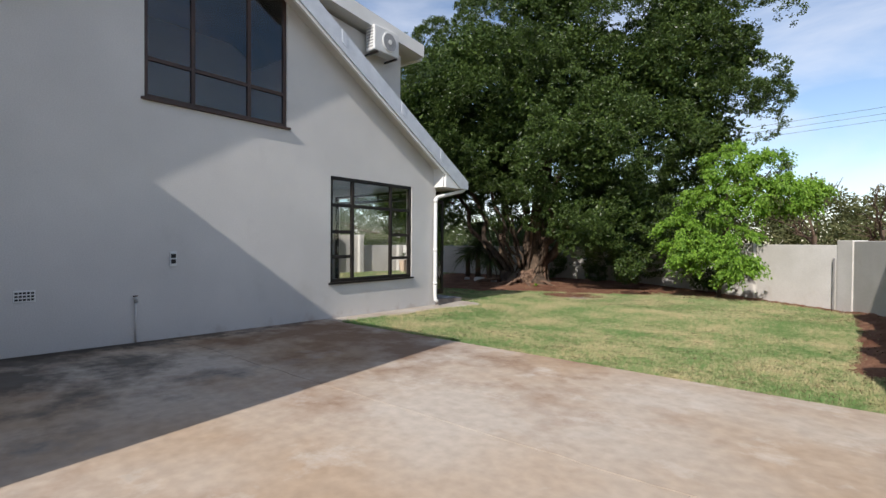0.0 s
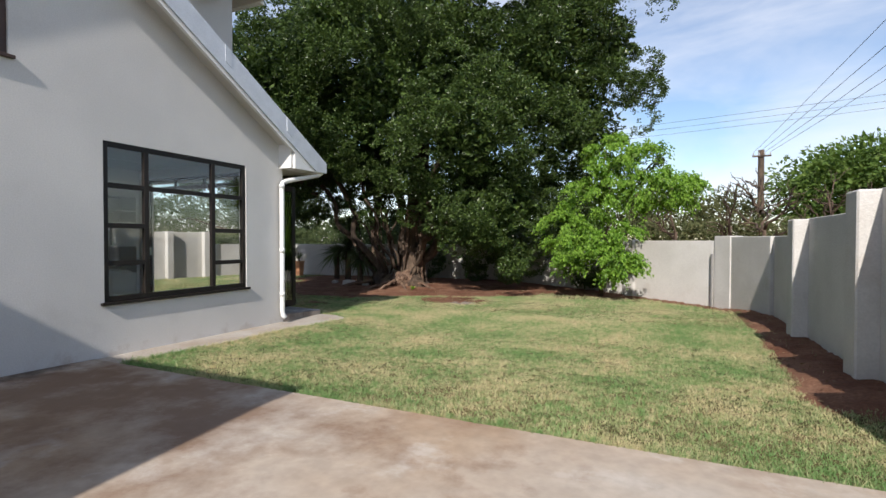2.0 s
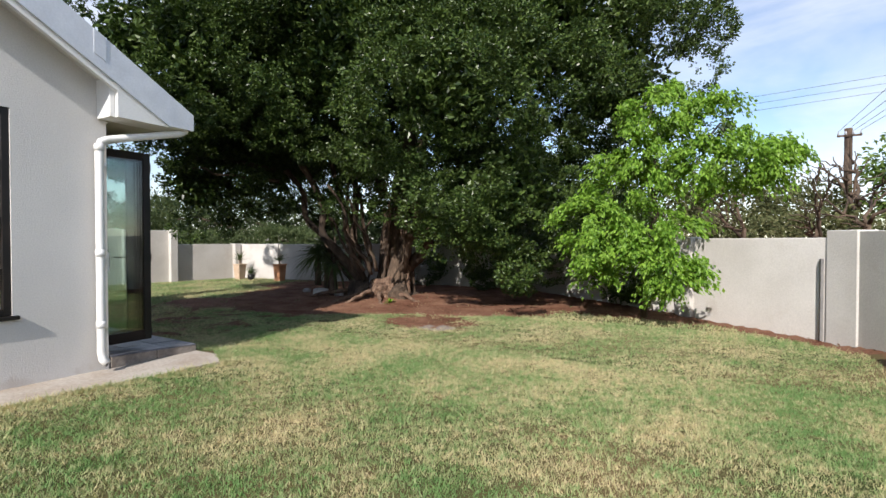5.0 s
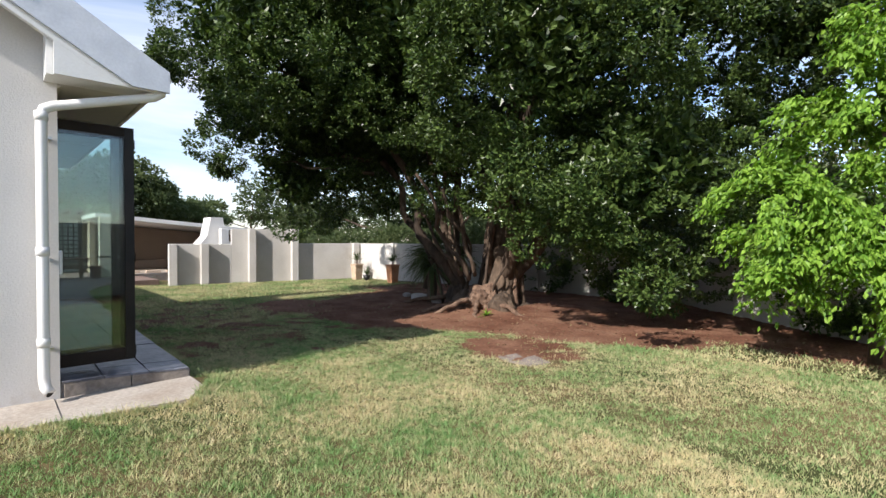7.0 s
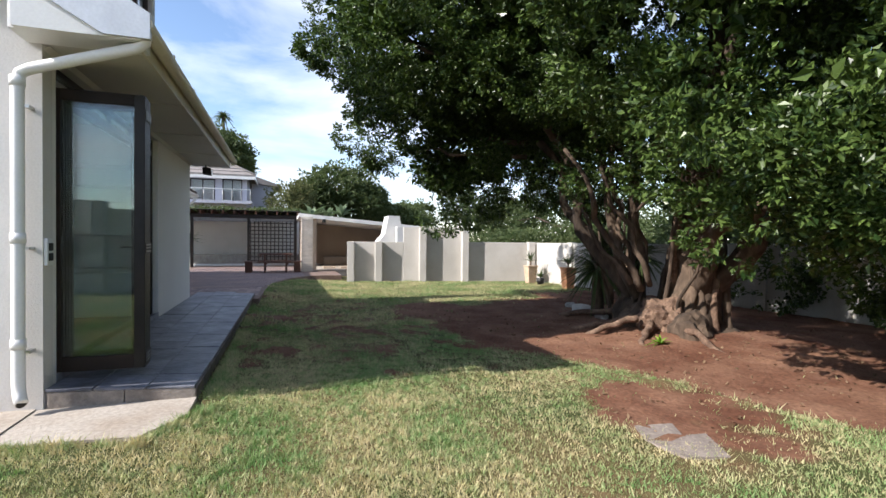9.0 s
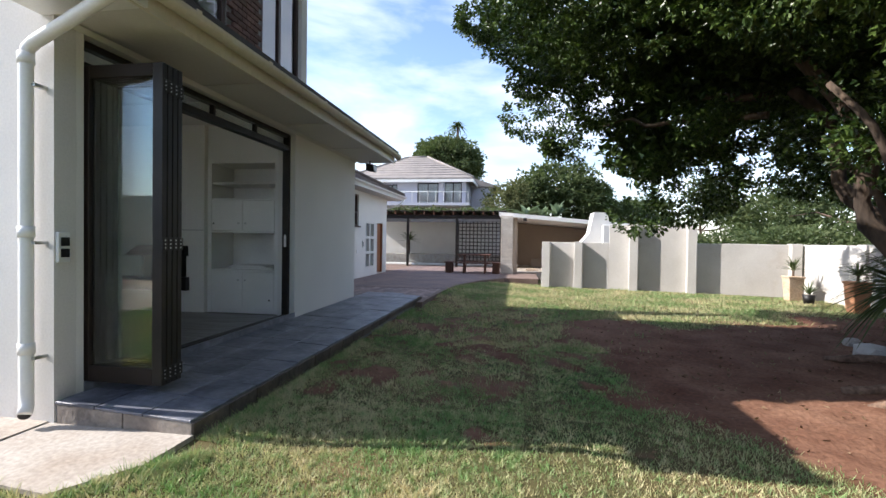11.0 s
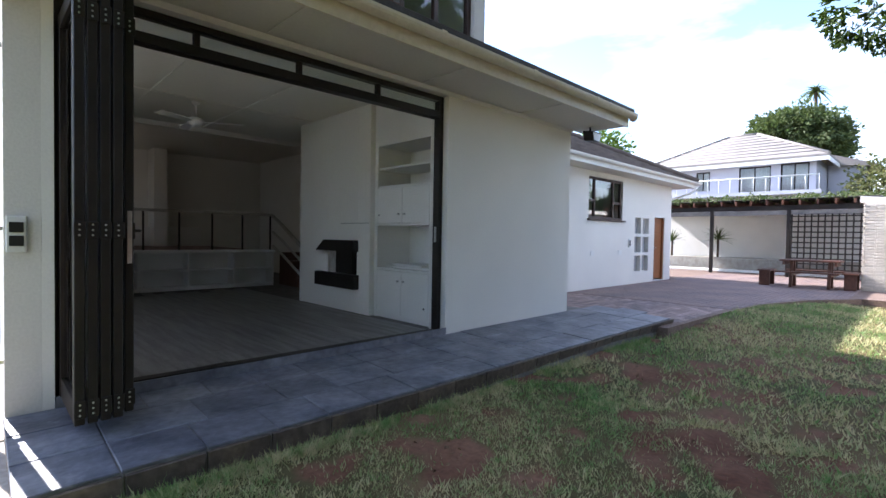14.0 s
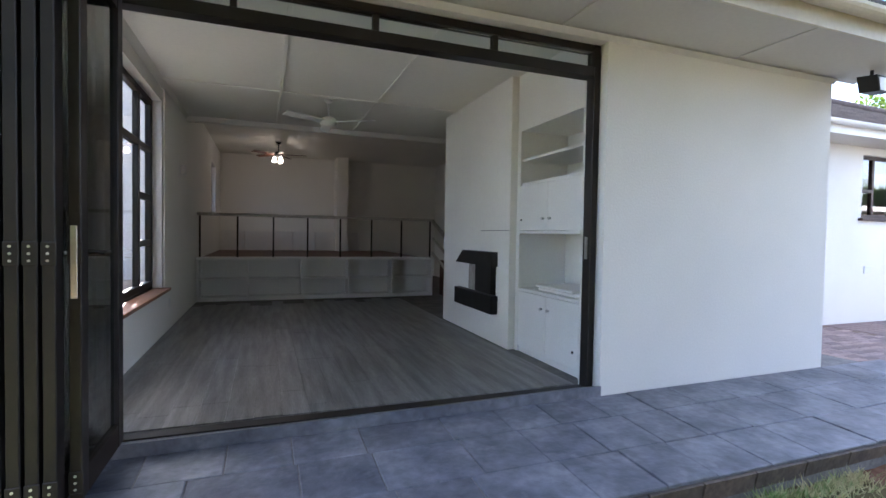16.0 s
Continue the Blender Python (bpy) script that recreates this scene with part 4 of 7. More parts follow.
def leaf(x, y0, y1, last):
    """One folded glass leaf standing out from the frame."""
    z0, z1 = FL + 0.025, 2.625
    lf = part("leaf", B(x - 0.024, x + 0.024, y0, y0 + 0.09, z0, z1, 0.004), DOOR_BROWN if not last else BLACK_F, bifold)
    part("stile", B(x - 0.024, x + 0.024, y1 - 0.09, y1, z0, z1, 0.004), BLACK_F, lf)
    part("top_rail", B(x - 0.022, x + 0.022, y0 + 0.0905, y1 - 0.0905, z1 - 0.10, z1, 0.003), DOOR_BROWN, lf)
    part("bottom_rail", B(x - 0.022, x + 0.022, y0 + 0.0905, y1 - 0.0905, z0, z0 + 0.13, 0.003), DOOR_BROWN, lf)
    gl = part("pane", B(x - 0.004, x + 0.004, y0 + 0.07, y1 - 0.07, z0 + 0.10, z1 - 0.085), FROST, lf)
    gl.visible_shadow = False
    for z in (0.20, 1.22, 2.45):
        hp = part("hinge", B(x - 0.03, x + 0.026, y1 + 0.0005, y1 + 0.008, z - 0.05, z + 0.05, 0.003), BLACK_F, lf)
        for dz in (-0.03, 0.0, 0.03):
            part("screw", T([(x, y1 + 0.008, z + dz), (x, y1 + 0.011, z + dz)], 0.006, 8), CHROME, hp)
    return lf


for i, x in enumerate((-8.195, -8.257, -8.319, -8.381)):
    leaf(x, 9.48, 10.225 - 0.004 * i, False)
last = leaf(-8.45, 9.48, 10.14, True)
part("lock_plate", B(-8.463, -8.437, 10.1485, 10.152, 1.02, 1.34, 0.002), CHROME, last, "steel lock plate with latch")
part("lever", T([(-8.475, 10.05, 1.22), (-8.525, 10.05, 1.22), (-8.525, 9.93, 1.22)], 0.009, 8), BLACK_F, last)
part("lever", T([(-8.425, 10.11, 1.22), (-8.408, 10.12, 1.22)], 0.008, 8), CHROME, last)


def outlet(name, axis, place, label, n=2):
    """A white outdoor socket plate with dark flaps."""
    s = thing(name, place, label, "socket", "outdoor sockets")
    x, y, z = place
    if axis == "x":
        part("plate", B(x + 0.0005, x + 0.03, y - 0.05, y + 0.05, z - 0.115, z + 0.115, 0.006), PLASTIC_W, s)
        for k in range(n):
            part("flap", B(x + 0.031, x + 0.04, y - 0.035, y + 0.035, z - 0.075 + 0.085 * k, z - 0.01 + 0.085 * k, 0.003), SOOT, s)
    else:
        part("plate", B(x - 0.05, x + 0.05, y + 0.0005, y + 0.03, z - 0.115, z + 0.115, 0.006), PLASTIC_W, s)
        for k in range(n):
            part("flap", B(x - 0.035, x + 0.035, y + 0.031, y + 0.04, z - 0.075 + 0.085 * k, z - 0.01 + 0.085 * k, 0.003), SOOT, s)
    return s


outlet("outdoor_socket", "x", (WX, 3.17, 1.215), "white weatherproof socket with dark flaps on the gable wall")
outlet("outdoor_socket", "y", (-7.958, WY, 1.187), "white weatherproof socket with dark flaps by the folding door")
air_vent = thing("air_vent", (WX, 1.41, 0.775), "white plaster air brick with dark slots", "vent")
part("vent_frame", B(WX + 0.0005, WX + 0.012, 1.30, 1.52, 0.70, 0.85, 0.003), WHITE_P, air_vent)
# thin black plates on the uncut frame stand for the shaded openings
for j in range(3):
    for k in range(5):
        part("slot", B(WX + 0.0125, WX + 0.0135, 1.315 + 0.04 * k, 1.345 + 0.04 * k, 0.72 + 0.042 * j, 0.745 + 0.042 * j), SOOT, air_vent)
tap = thing("garden_tap", (WX + 0.03, 2.65, 0.1), "painted water pipe with a small brass tap on the gable wall", "tap")
part("pipe", T([(WX + 0.03, 2.65, 0.0), (WX + 0.03, 2.65, 0.60)], 0.014, 8), PLASTER, tap)
part("valve", T([(WX + 0.03, 2.65, 0.58), (WX + 0.03, 2.65, 0.66)], 0.022, 10), CHROME, tap)
part("spout", T([(WX + 0.03, 2.65, 0.63), (WX + 0.09, 2.65, 0.63), (WX + 0.11, 2.65, 0.60)], 0.013, 8), CHROME, tap)
part("handle", T([(WX + 0.03, 2.62, 0.68), (WX + 0.03, 2.68, 0.68)], 0.008, 8), ROOT_BARK, tap)

ac = thing("air_conditioner", (-8.7, 8.4, 6.1), "white outdoor air conditioner unit on brackets", "air conditioner")
part("case", B(-8.82, -8.52, 7.95, 8.80, 6.12, 6.72, 0.02), PLASTIC_W, ac)
part("fan_ring", T([(-8.519, 8.45, 6.42), (-8.495, 8.45, 6.42)], [0.24, 0.235], 28), PLASTIC_W, ac)
GREYM = surface("grey_grille", (0.33, 0.33, 0.33), (0.25, 0.25, 0.25), 30, 60, 0.5, 0.0)
part("fan_grille", T([(-8.4945, 8.45, 6.42), (-8.49, 8.45, 6.42)], 0.21, 28), GREYM, ac)
part("hub", T([(-8.4895, 8.45, 6.42), (-8.48, 8.45, 6.42)], 0.06, 16), PLASTIC_W, ac)
for k in range(7):
    part("louvre", B(-8.78, -8.56, 7.942, 7.9495, 6.19 + 0.07 * k, 6.225 + 0.07 * k), GREYM, ac)
for y in (8.05, 8.7):
    part("bracket", B(-8.948, -8.5, y - 0.02, y + 0.02, 6.06, 6.10), BLACK_F, ac)
flood = thing("floodlight", (-14.5, 9.9, 2.8), "small dark floodlight under the eaves", "lamp")
part("arm", T([(-14.45, 9.85, 2.904), (-14.45, 9.85, 2.84)], 0.015, 8), BLACK_F, flood)
part("housing", P([(-14.58, 9.80, 2.84), (-14.32, 9.80, 2.84), (-14.36, 9.80, 2.70), (-14.54, 9.80, 2.70)], (0, 0.16, -0.02)), SOOT, flood)
part("lens", P([(-14.56, 9.962, 2.80), (-14.34, 9.962, 2.80), (-14.37, 9.962, 2.69), (-14.53, 9.962, 2.69)], (0, 0.005, 0)), STEEL, flood)

# slate tiles of the patio
END_STONE = surface("stained_step_end", (0.20, 0.17, 0.145), (0.30, 0.26, 0.22), 3, 25, 0.9, 0.3, grain=0.2)
RISER = surface("brown_slate_edge", (0.075, 0.060, 0.052), (0.14, 0.105, 0.08), 4, 22, 0.7, 0.3, grain=0.25, vary=0.2)
rng = random.Random(11)
y_edges = [PY0 + 0.003, 9.90, 10.30, PY1 - 0.012]
for j, (y0, y1) in enumerate(zip(y_edges, y_edges[1:])):
    x = PX1 + 0.012
    while x > PX0 - 0.5:
        w = rng.choice((0.42, 0.42, 0.55, 0.36))
        part("slate_tile", B(x - w + 0.004, x - 0.004, y0 + 0.004, y1 - 0.004, PZ - 0.02, PZ + rng.uniform(-0.003, 0.003), 0.004), SLATE, patio)
        x -= w
x = PX1 + 0.0
while x > PX0 - 0.55:
    w = rng.choice((0.40, 0.42, 0.38))
    part("edge_tile", B(x - w + 0.006, x - 0.006, PY1 - 0.02, PY1 + 0.002, -0.25, PZ - 0.024, 0.003), RISER, patio)
    x -= w
for y0, y1 in ((9.58, 10.13), (10.14, 10.69)):
    part("edge_tile", B(PX1 - 0.018, PX1 + 0.004, y0, y1, -0.2, PZ - 0.022, 0.003), END_STONE, patio)

# the patio falls away from the house and towards its open end
for tile in patio.children:
    for v in tile.data.vertices:
        if v.co.z > -0.1 and v.co.y > PY0 - 0.05:
            west_by, out_by = PX1 - v.co.x, (v.co.y - PY0) / (PY1 - PY0)
            v.co.z += 0.04 + 0.008 * west_by - 0.06 * out_by
            v.co.y += 0.012 * west_by * out_by


# ---- garden walls ----
def wall_run(bm, p, q, z0, z1, thick=0.2, bevel=0.012):
    """A straight wall from p to q."""
    p, q = Vector((*p, 0)), Vector((*q, 0))
    n = (q - p).length
    box(bm, 0, n, -thick / 2, thick / 2, z0, z1, bevel)
    a = math.atan2(q.y - p.y, q.x - p.x)
    m = Matrix.Translation(p) @ Matrix.Rotation(a, 4, "Z")
    got = bm.verts[:]
    for v in got:
        v.co = m @ v.co
    return bm


def run_part(name, p, q, z0, z1, parent, thick=0.2, material=None):
    return part(name, wall_run(bmesh.new(), p, q, z0, z1, thick), material or GARDEN_PLASTER, parent)


west = thing("garden_wall_west", (-20.5, 17, -0.2), "stepped off-white plastered garden wall with piers", "wall", "", "structure")
WA, WD, WE = (-21.4, 13.72), (-20.6, 18.20), (-20.1, 20.80)
mid = (-21.07, 15.80)
run_part("wall_panel", WA, mid, -0.6, 1.28, west)
run_part("wall_panel", mid, WD, -0.6, 1.86, west)
run_part("wall_panel", WD, WE, -0.6, 1.30, west)


def pier(p, q, s, w, d, z1, parent, out=1):
    """A pier standing proud of the wall from p to q, at share s."""
    p, q = Vector((*p, 0)), Vector((*q, 0))
    way = (q - p).normalized()
    side = Vector((way.y, -way.x, 0)) * out
    c = p + (q - p) * s
    a, b = c - way * w / 2, c + way * w / 2
    pts = [a - side * 0.12, b - side * 0.12, b + side * (0.1 + d), a + side * (0.1 + d)]
    bm = P([(v.x, v.y, -0.6) for v in pts], (0, 0, 0.6 + z1))
    bmesh.ops.bevel(bm, geom=bm.edges[:], offset=0.012, segments=1, affect="EDGES")
    return part("pier", bm, GARDEN_PLASTER, parent)


pier(WA, mid, 0.06, 0.26, 0.24, 1.285, west)
pier(WA, mid, 0.55, 0.26, 0.24, 1.30, west)
pier(mid, WD, 0.30, 0.26, 0.24, 1.885, west)
pier(mid, WD, 0.97, 0.26, 0.24, 1.885, west)
pier(WD, WE, 0.97, 0.26, 0.24, 1.32, west)
north = thing("garden_wall_north", (-9, 21.5, -0.2), "off-white plastered garden wall behind the old tree", "wall", "", "structure")
NA, NB, NC = (-13.5, 22.0), (-7.0, 22.4), (-1.95, 18.55)
run_part("wall_panel", (-20.1, 20.9), NA, -0.6, 1.30, north)
run_part("wall_panel", NA, NB, -0.6, 1.32, north)
run_part("wall_panel", NB, NC, -0.6, 1.36, north)
for s in (0.33, 0.68):
    pier((-20.1, 20.9), NA, s, 0.26, 0.08, 1.32, north)
    pier(NA, NB, s, 0.26, 0.08, 1.34, north)
ne = thing("garden_wall_corner", (-0.6, 17, -0.2), "cream plastered garden wall with a square corner pier", "wall", "", "structure")
run_part("wall_panel", (-1.85, 18.42), (0.42, 16.35), -0.6, 1.50, ne)
pier((-1.85, 18.42), (0.42, 16.35), 0.0, 0.42, 0.10, 1.53, ne)
run_part("corner_pier", (0.36, 16.46), (0.66, 15.98), -0.6, 1.62, ne, 0.36)
# dark strip set proud of the panel gives a narrow recess its shade
part("recess_strip", B(0.13, 0.17, 16.30, 16.42, -0.2, 1.15), SLATE_EDGE, ne)
run_part("wall_panel", (0.55, 16.15), (1.16, 14.4), -0.6, 1.60, ne)
east = thing("garden_wall_east", (1.2, 10, -0.2), "tall off-white plastered boundary wall stepping up with deep piers", "wall", "", "structure")
for y0, y1, z in ((12.05, 14.45, 1.60), (9.30, 12.04, 1.87), (7.0, 9.29, 2.09), (4.8, 6.99, 2.3), (-12.0, 4.79, 2.5)):
    part("wall_panel", B(1.14, 1.34, y0, y1, -0.6, z, 0.012), GARDEN_PLASTER, east)
for y, z in ((12.0, 1.86), (9.2, 2.08), (6.9, 2.28), (4.7, 2.50)):
    part("pier", B(0.92, 1.36, y - 0.19, y + 0.19, -0.6, z, 0.02), GARDEN_PLASTER, east)
pipe_end = thing("overflow_pipe", (1.0, 9.3, 0.35), "short white overflow pipe in the boundary wall", "pipe")
part("pipe", T([(1.15, 9.3, 0.32), (0.98, 9.3, 0.32)], 0.05, 12), PLASTIC_W, pipe_end)


# ---- plants ----
def leaf_mesh(name, centres, axes, length, width, material, rs, droop=0.0, fold=0.25):
    """Leaves as folded four-cornered blades at centres, pointing along axes."""
    n = len(centres)
    d = axes + rs.normal(0, 0.55, (n, 3))
    d[:, 2] -= droop
    d /= np.linalg.norm(d, axis=1)[:, None] + 1e-9
    r = rs.normal(0, 1, (n, 3))
    s = np.cross(d, r)
    s /= np.linalg.norm(s, axis=1)[:, None] + 1e-9
    u = np.cross(s, d)
    L = (length * rs.uniform(0.7, 1.25, n))[:, None]
    W = (width * rs.uniform(0.75, 1.2, n))[:, None]
    a = centres - d * L * 0.5
    c = centres + d * L * 0.5
    b = centres + s * W * 0.5 + u * W * fold - d * L * 0.05
    e = centres - s * W * 0.5 + u * W * fold - d * L * 0.05
    v = np.stack([a, b, c, e], 1).reshape(-1, 3)
    i = np.arange(n)[:, None] * 4
    f = np.concatenate([i + [0, 1, 2], i + [0, 2, 3]], 1).reshape(-1, 3)
    return raw(name, v, f, material)


def sprays(rs, centres, outs, per, radius, flat=0.7):
    """Leaf places in small clumps about centres: clump by clump."""
    n = len(centres)
    off = rs.normal(0, 1, (n, per, 3))
    off /= np.linalg.norm(off, axis=2)[:, :, None]
    off *= (rs.uniform(0.15, 1, (n, per)) ** 0.5)[:, :, None] * radius
    off[:, :, 2] *= flat
    pts = centres[:, None, :] + off
    ax = off / radius + outs[:, None, :] * 0.7
    return pts.reshape(-1, 3), ax.reshape(-1, 3)


def lobes(rs, blobs, n, shell=0.55):
    """Clump centres spread over the shells of several ellipsoids (x, y, z, rx, ry, rz), not inside others' cores."""
    w = np.array([b[3] * b[4] + b[4] * b[5] + b[3] * b[5] for b in blobs])
    pick = rs.choice(len(blobs), n, p=w / w.sum())
    b = np.array(blobs)[pick]
    d = rs.normal(0, 1, (n, 3))
    d /= np.linalg.norm(d, axis=1)[:, None]
    r = rs.uniform(shell, 1.0, n) ** 0.6
    lump = 1 + 0.13 * np.sin(d[:, 0] * 7 + b[:, 0]) * np.sin(d[:, 1] * 6 + b[:, 1]) + 0.10 * np.sin(d[:, 2] * 9 + b[:, 2] * 2)
    return b[:, :3] + d * b[:, 3:] * (r * lump)[:, None], d


def branch(rs, a, b, r0, r1, wob=0.12, n=6):
    a, b = Vector(a), Vector(b)
    pts = [a.lerp(b, k / n) + Vector(rs.normal(0, wob, 3)) * (0 if k in (0, n) else 1) * (b - a).length * 0.25 for k in range(n + 1)]
    return pts, [r0 + (r1 - r0) * (k / n) for k in range(n + 1)]


# the old dark tree
rs = np.random.RandomState(7)
old_tree = thing("tree", (-9.5, 18.0, -0.2), "huge old evergreen tree with dense dark glossy leaves", "tree")
trunk_rng = random.Random(5)


def gnarl(bm, amp, scale, seed):
    """Lumps and ridges of old bark pushed out along the normals."""
    bm.normal_update()
    for v in bm.verts:
        q = v.co * scale + Vector((seed, 0, 0))
        v.co += v.normal * amp * (noise.noise(q) + 0.6 * abs(noise.noise(q * 2.3)) + 0.35 * noise.noise(Vector((q.x * 5, q.y * 5, q.z * 1.2))))
    return bm


def long_limb(points, radii, rings, sides):
    """Points and radii refined to more rings."""
    pts, rr = [], []
    for k in range(rings + 1):
        f = k / rings * (len(points) - 1)
        i = min(int(f), len(points) - 2)
        pts.append(Vector(points[i]).lerp(Vector(points[i + 1]), f - i))
        rr.append(radii[i] + (radii[i + 1] - radii[i]) * (f - i))
    return T(pts, rr, sides)


TRUNK = Vector((-0.45, -0.45, 0))  # the foot of the old tree from the crown's middle
root = Vector((-9.2, 18.6, -0.3)) + TRUNK
part("trunk", gnarl(long_limb([root, root + Vector((0, 0, 0.35)), root + Vector((0.05, 0.1, 1.0)), root + Vector((0.0, 0.2, 2.0)), root + Vector((0.2, 0.4, 3.6)), root + Vector((0.3, 0.5, 6.5))], [0.78, 0.52, 0.40, 0.36, 0.34, 0.2], 34, 26), 0.12, 2.6, 1.0), BARK, old_tree)
for k in range(17):
    a_ = 2 * math.pi * k / 17 + 0.2 * math.sin(k * 2.3)
    foot, head = 0.52 + 0.12 * math.sin(k * 4.1), 0.33 + 0.1 * math.sin(k * 3.3)
    pts, rr = branch(rs, root + Vector((math.cos(a_) * foot, math.sin(a_) * foot, 0.02)), root + Vector((math.cos(a_ + 0.3) * head, math.sin(a_ + 0.3) * head + 0.15, 2.2 + 0.7 * math.sin(k * 1.7))), 0.085 + 0.03 * math.sin(k * 5.0), 0.045, 0.05)
    part("aerial_root", gnarl(long_limb(pts, rr, 16, 8), 0.03, 6.0, k), BARK if k % 3 else ROOT_BARK, old_tree)
knot = bmesh.new()
bmesh.ops.create_icosphere(knot, subdivisions=4, radius=1.0)
for v in knot.verts:
    v.co = Vector((-9.15 + v.co.x * 0.34, 18.0 + v.co.y * 0.30, 0.0 + v.co.z * 0.40)) + TRUNK
part("trunk", gnarl(knot, 0.17, 4.2, 5.0), ROOT_BARK, old_tree, "knotted reddish stump at the trunk's foot")
for kx, ky, kr, kh in ((-10.2, 18.2, 0.35, 0.5), (-8.6, 18.0, 0.3, 0.3), (-9.7, 17.9, 0.26, 0.35)):
    knot = bmesh.new()
    bmesh.ops.create_icosphere(knot, subdivisions=3, radius=1.0)
    for v in knot.verts:
        v.co = Vector((kx + v.co.x * kr, ky + v.co.y * kr, -0.1 + v.co.z * kh)) + TRUNK
    part("burl", gnarl(knot, 0.12, 3.5, kx), BARK, old_tree)
stems = [((-10.3, 18.4, -0.3), (-12.6, 17.2, 3.6), 0.19, 0.11), ((-10.1, 18.2, 0.2), (-11.9, 16.6, 4.6), 0.2, 0.09), ((-10.5, 18.5, -0.3), (-11.2, 18.6, 5.0), 0.18, 0.12),
         ((-9.9, 18.1, 0.3), (-10.9, 17.3, 3.8), 0.15, 0.08), ((-8.9, 18.5, 0.5), (-7.4, 17.6, 5.5), 0.28, 0.12), ((-9.0, 18.8, 0.5), (-6.0, 19.0, 5.5), 0.3, 0.12),
         ((-9.6, 18.0, 1.0), (-10.2, 17.4, 3.4), 0.10, 0.05), ((-10.0, 18.0, 0.8), (-10.4, 17.5, 3.2), 0.09, 0.05), ((-9.4, 18.4, 2.8), (-13.0, 20.5, 6.5), 0.25, 0.1), ((-12.6, 17.2, 3.6), (-14.6, 15.2, 4.4), 0.12, 0.03), ((-12.2, 17.0, 3.2), (-13.8, 14.6, 3.4), 0.09, 0.02), ((-11.9, 16.6, 4.6), (-12.2, 13.6, 5.6), 0.09, 0.03)]
for k in range(6):
    x0, y0 = -10.6 + 0.34 * k + 0.08 * math.sin(k * 3.1), 18.05 + 0.15 * math.sin(k * 1.9)
    stems.append(((x0, y0, -0.2), (x0 - 0.9 + 0.28 * k, y0 - 0.35, 2.6 + 0.5 * math.sin(k * 2.2)), 0.05 + 0.02 * math.sin(k * 5.0), 0.025))
stems += [((-9.35, 17.7, 0.5), (-10.0, 16.2, 2.9), 0.10, 0.045), ((-9.2, 17.75, 0.6), (-9.7, 16.7, 2.6), 0.08, 0.04), ((-9.6, 17.7, 0.6), (-10.6, 16.5, 2.5), 0.08, 0.035)]
for a, b, r0, r1 in stems:
    pts, rr = branch(rs, Vector(a) + TRUNK, Vector(b) + TRUNK * 0.5, r0 * 0.62, r1 * 0.65)
    part("limb", gnarl(long_limb(pts, rr, 16, 12), 0.22 * r0, 4.0, r0 * 10), BARK, old_tree)
for a, b, r0 in (((-9.5, 17.6, 0.0), (-9.9, 16.7, -0.21), 0.06), ((-9.0, 17.6, 0.0), (-8.4, 16.9, -0.21), 0.06), ((-9.2, 17.5, 0.05), (-9.35, 16.6, -0.21), 0.06), ((-8.7, 17.9, 0.0), (-7.6, 17.6, -0.21), 0.06), ((-10.4, 18.0, 0.0), (-11.4, 17.4, -0.21), 0.06)):
    pts, rr = branch(rs, Vector(a) + TRUNK, Vector(b) + TRUNK, r0, 0.04, 0.1, 5)
    part("root", gnarl(long_limb(pts, rr, 12, 8), 0.3 * r0, 5.0, r0 * 20), ROOT_BARK, old_tree)
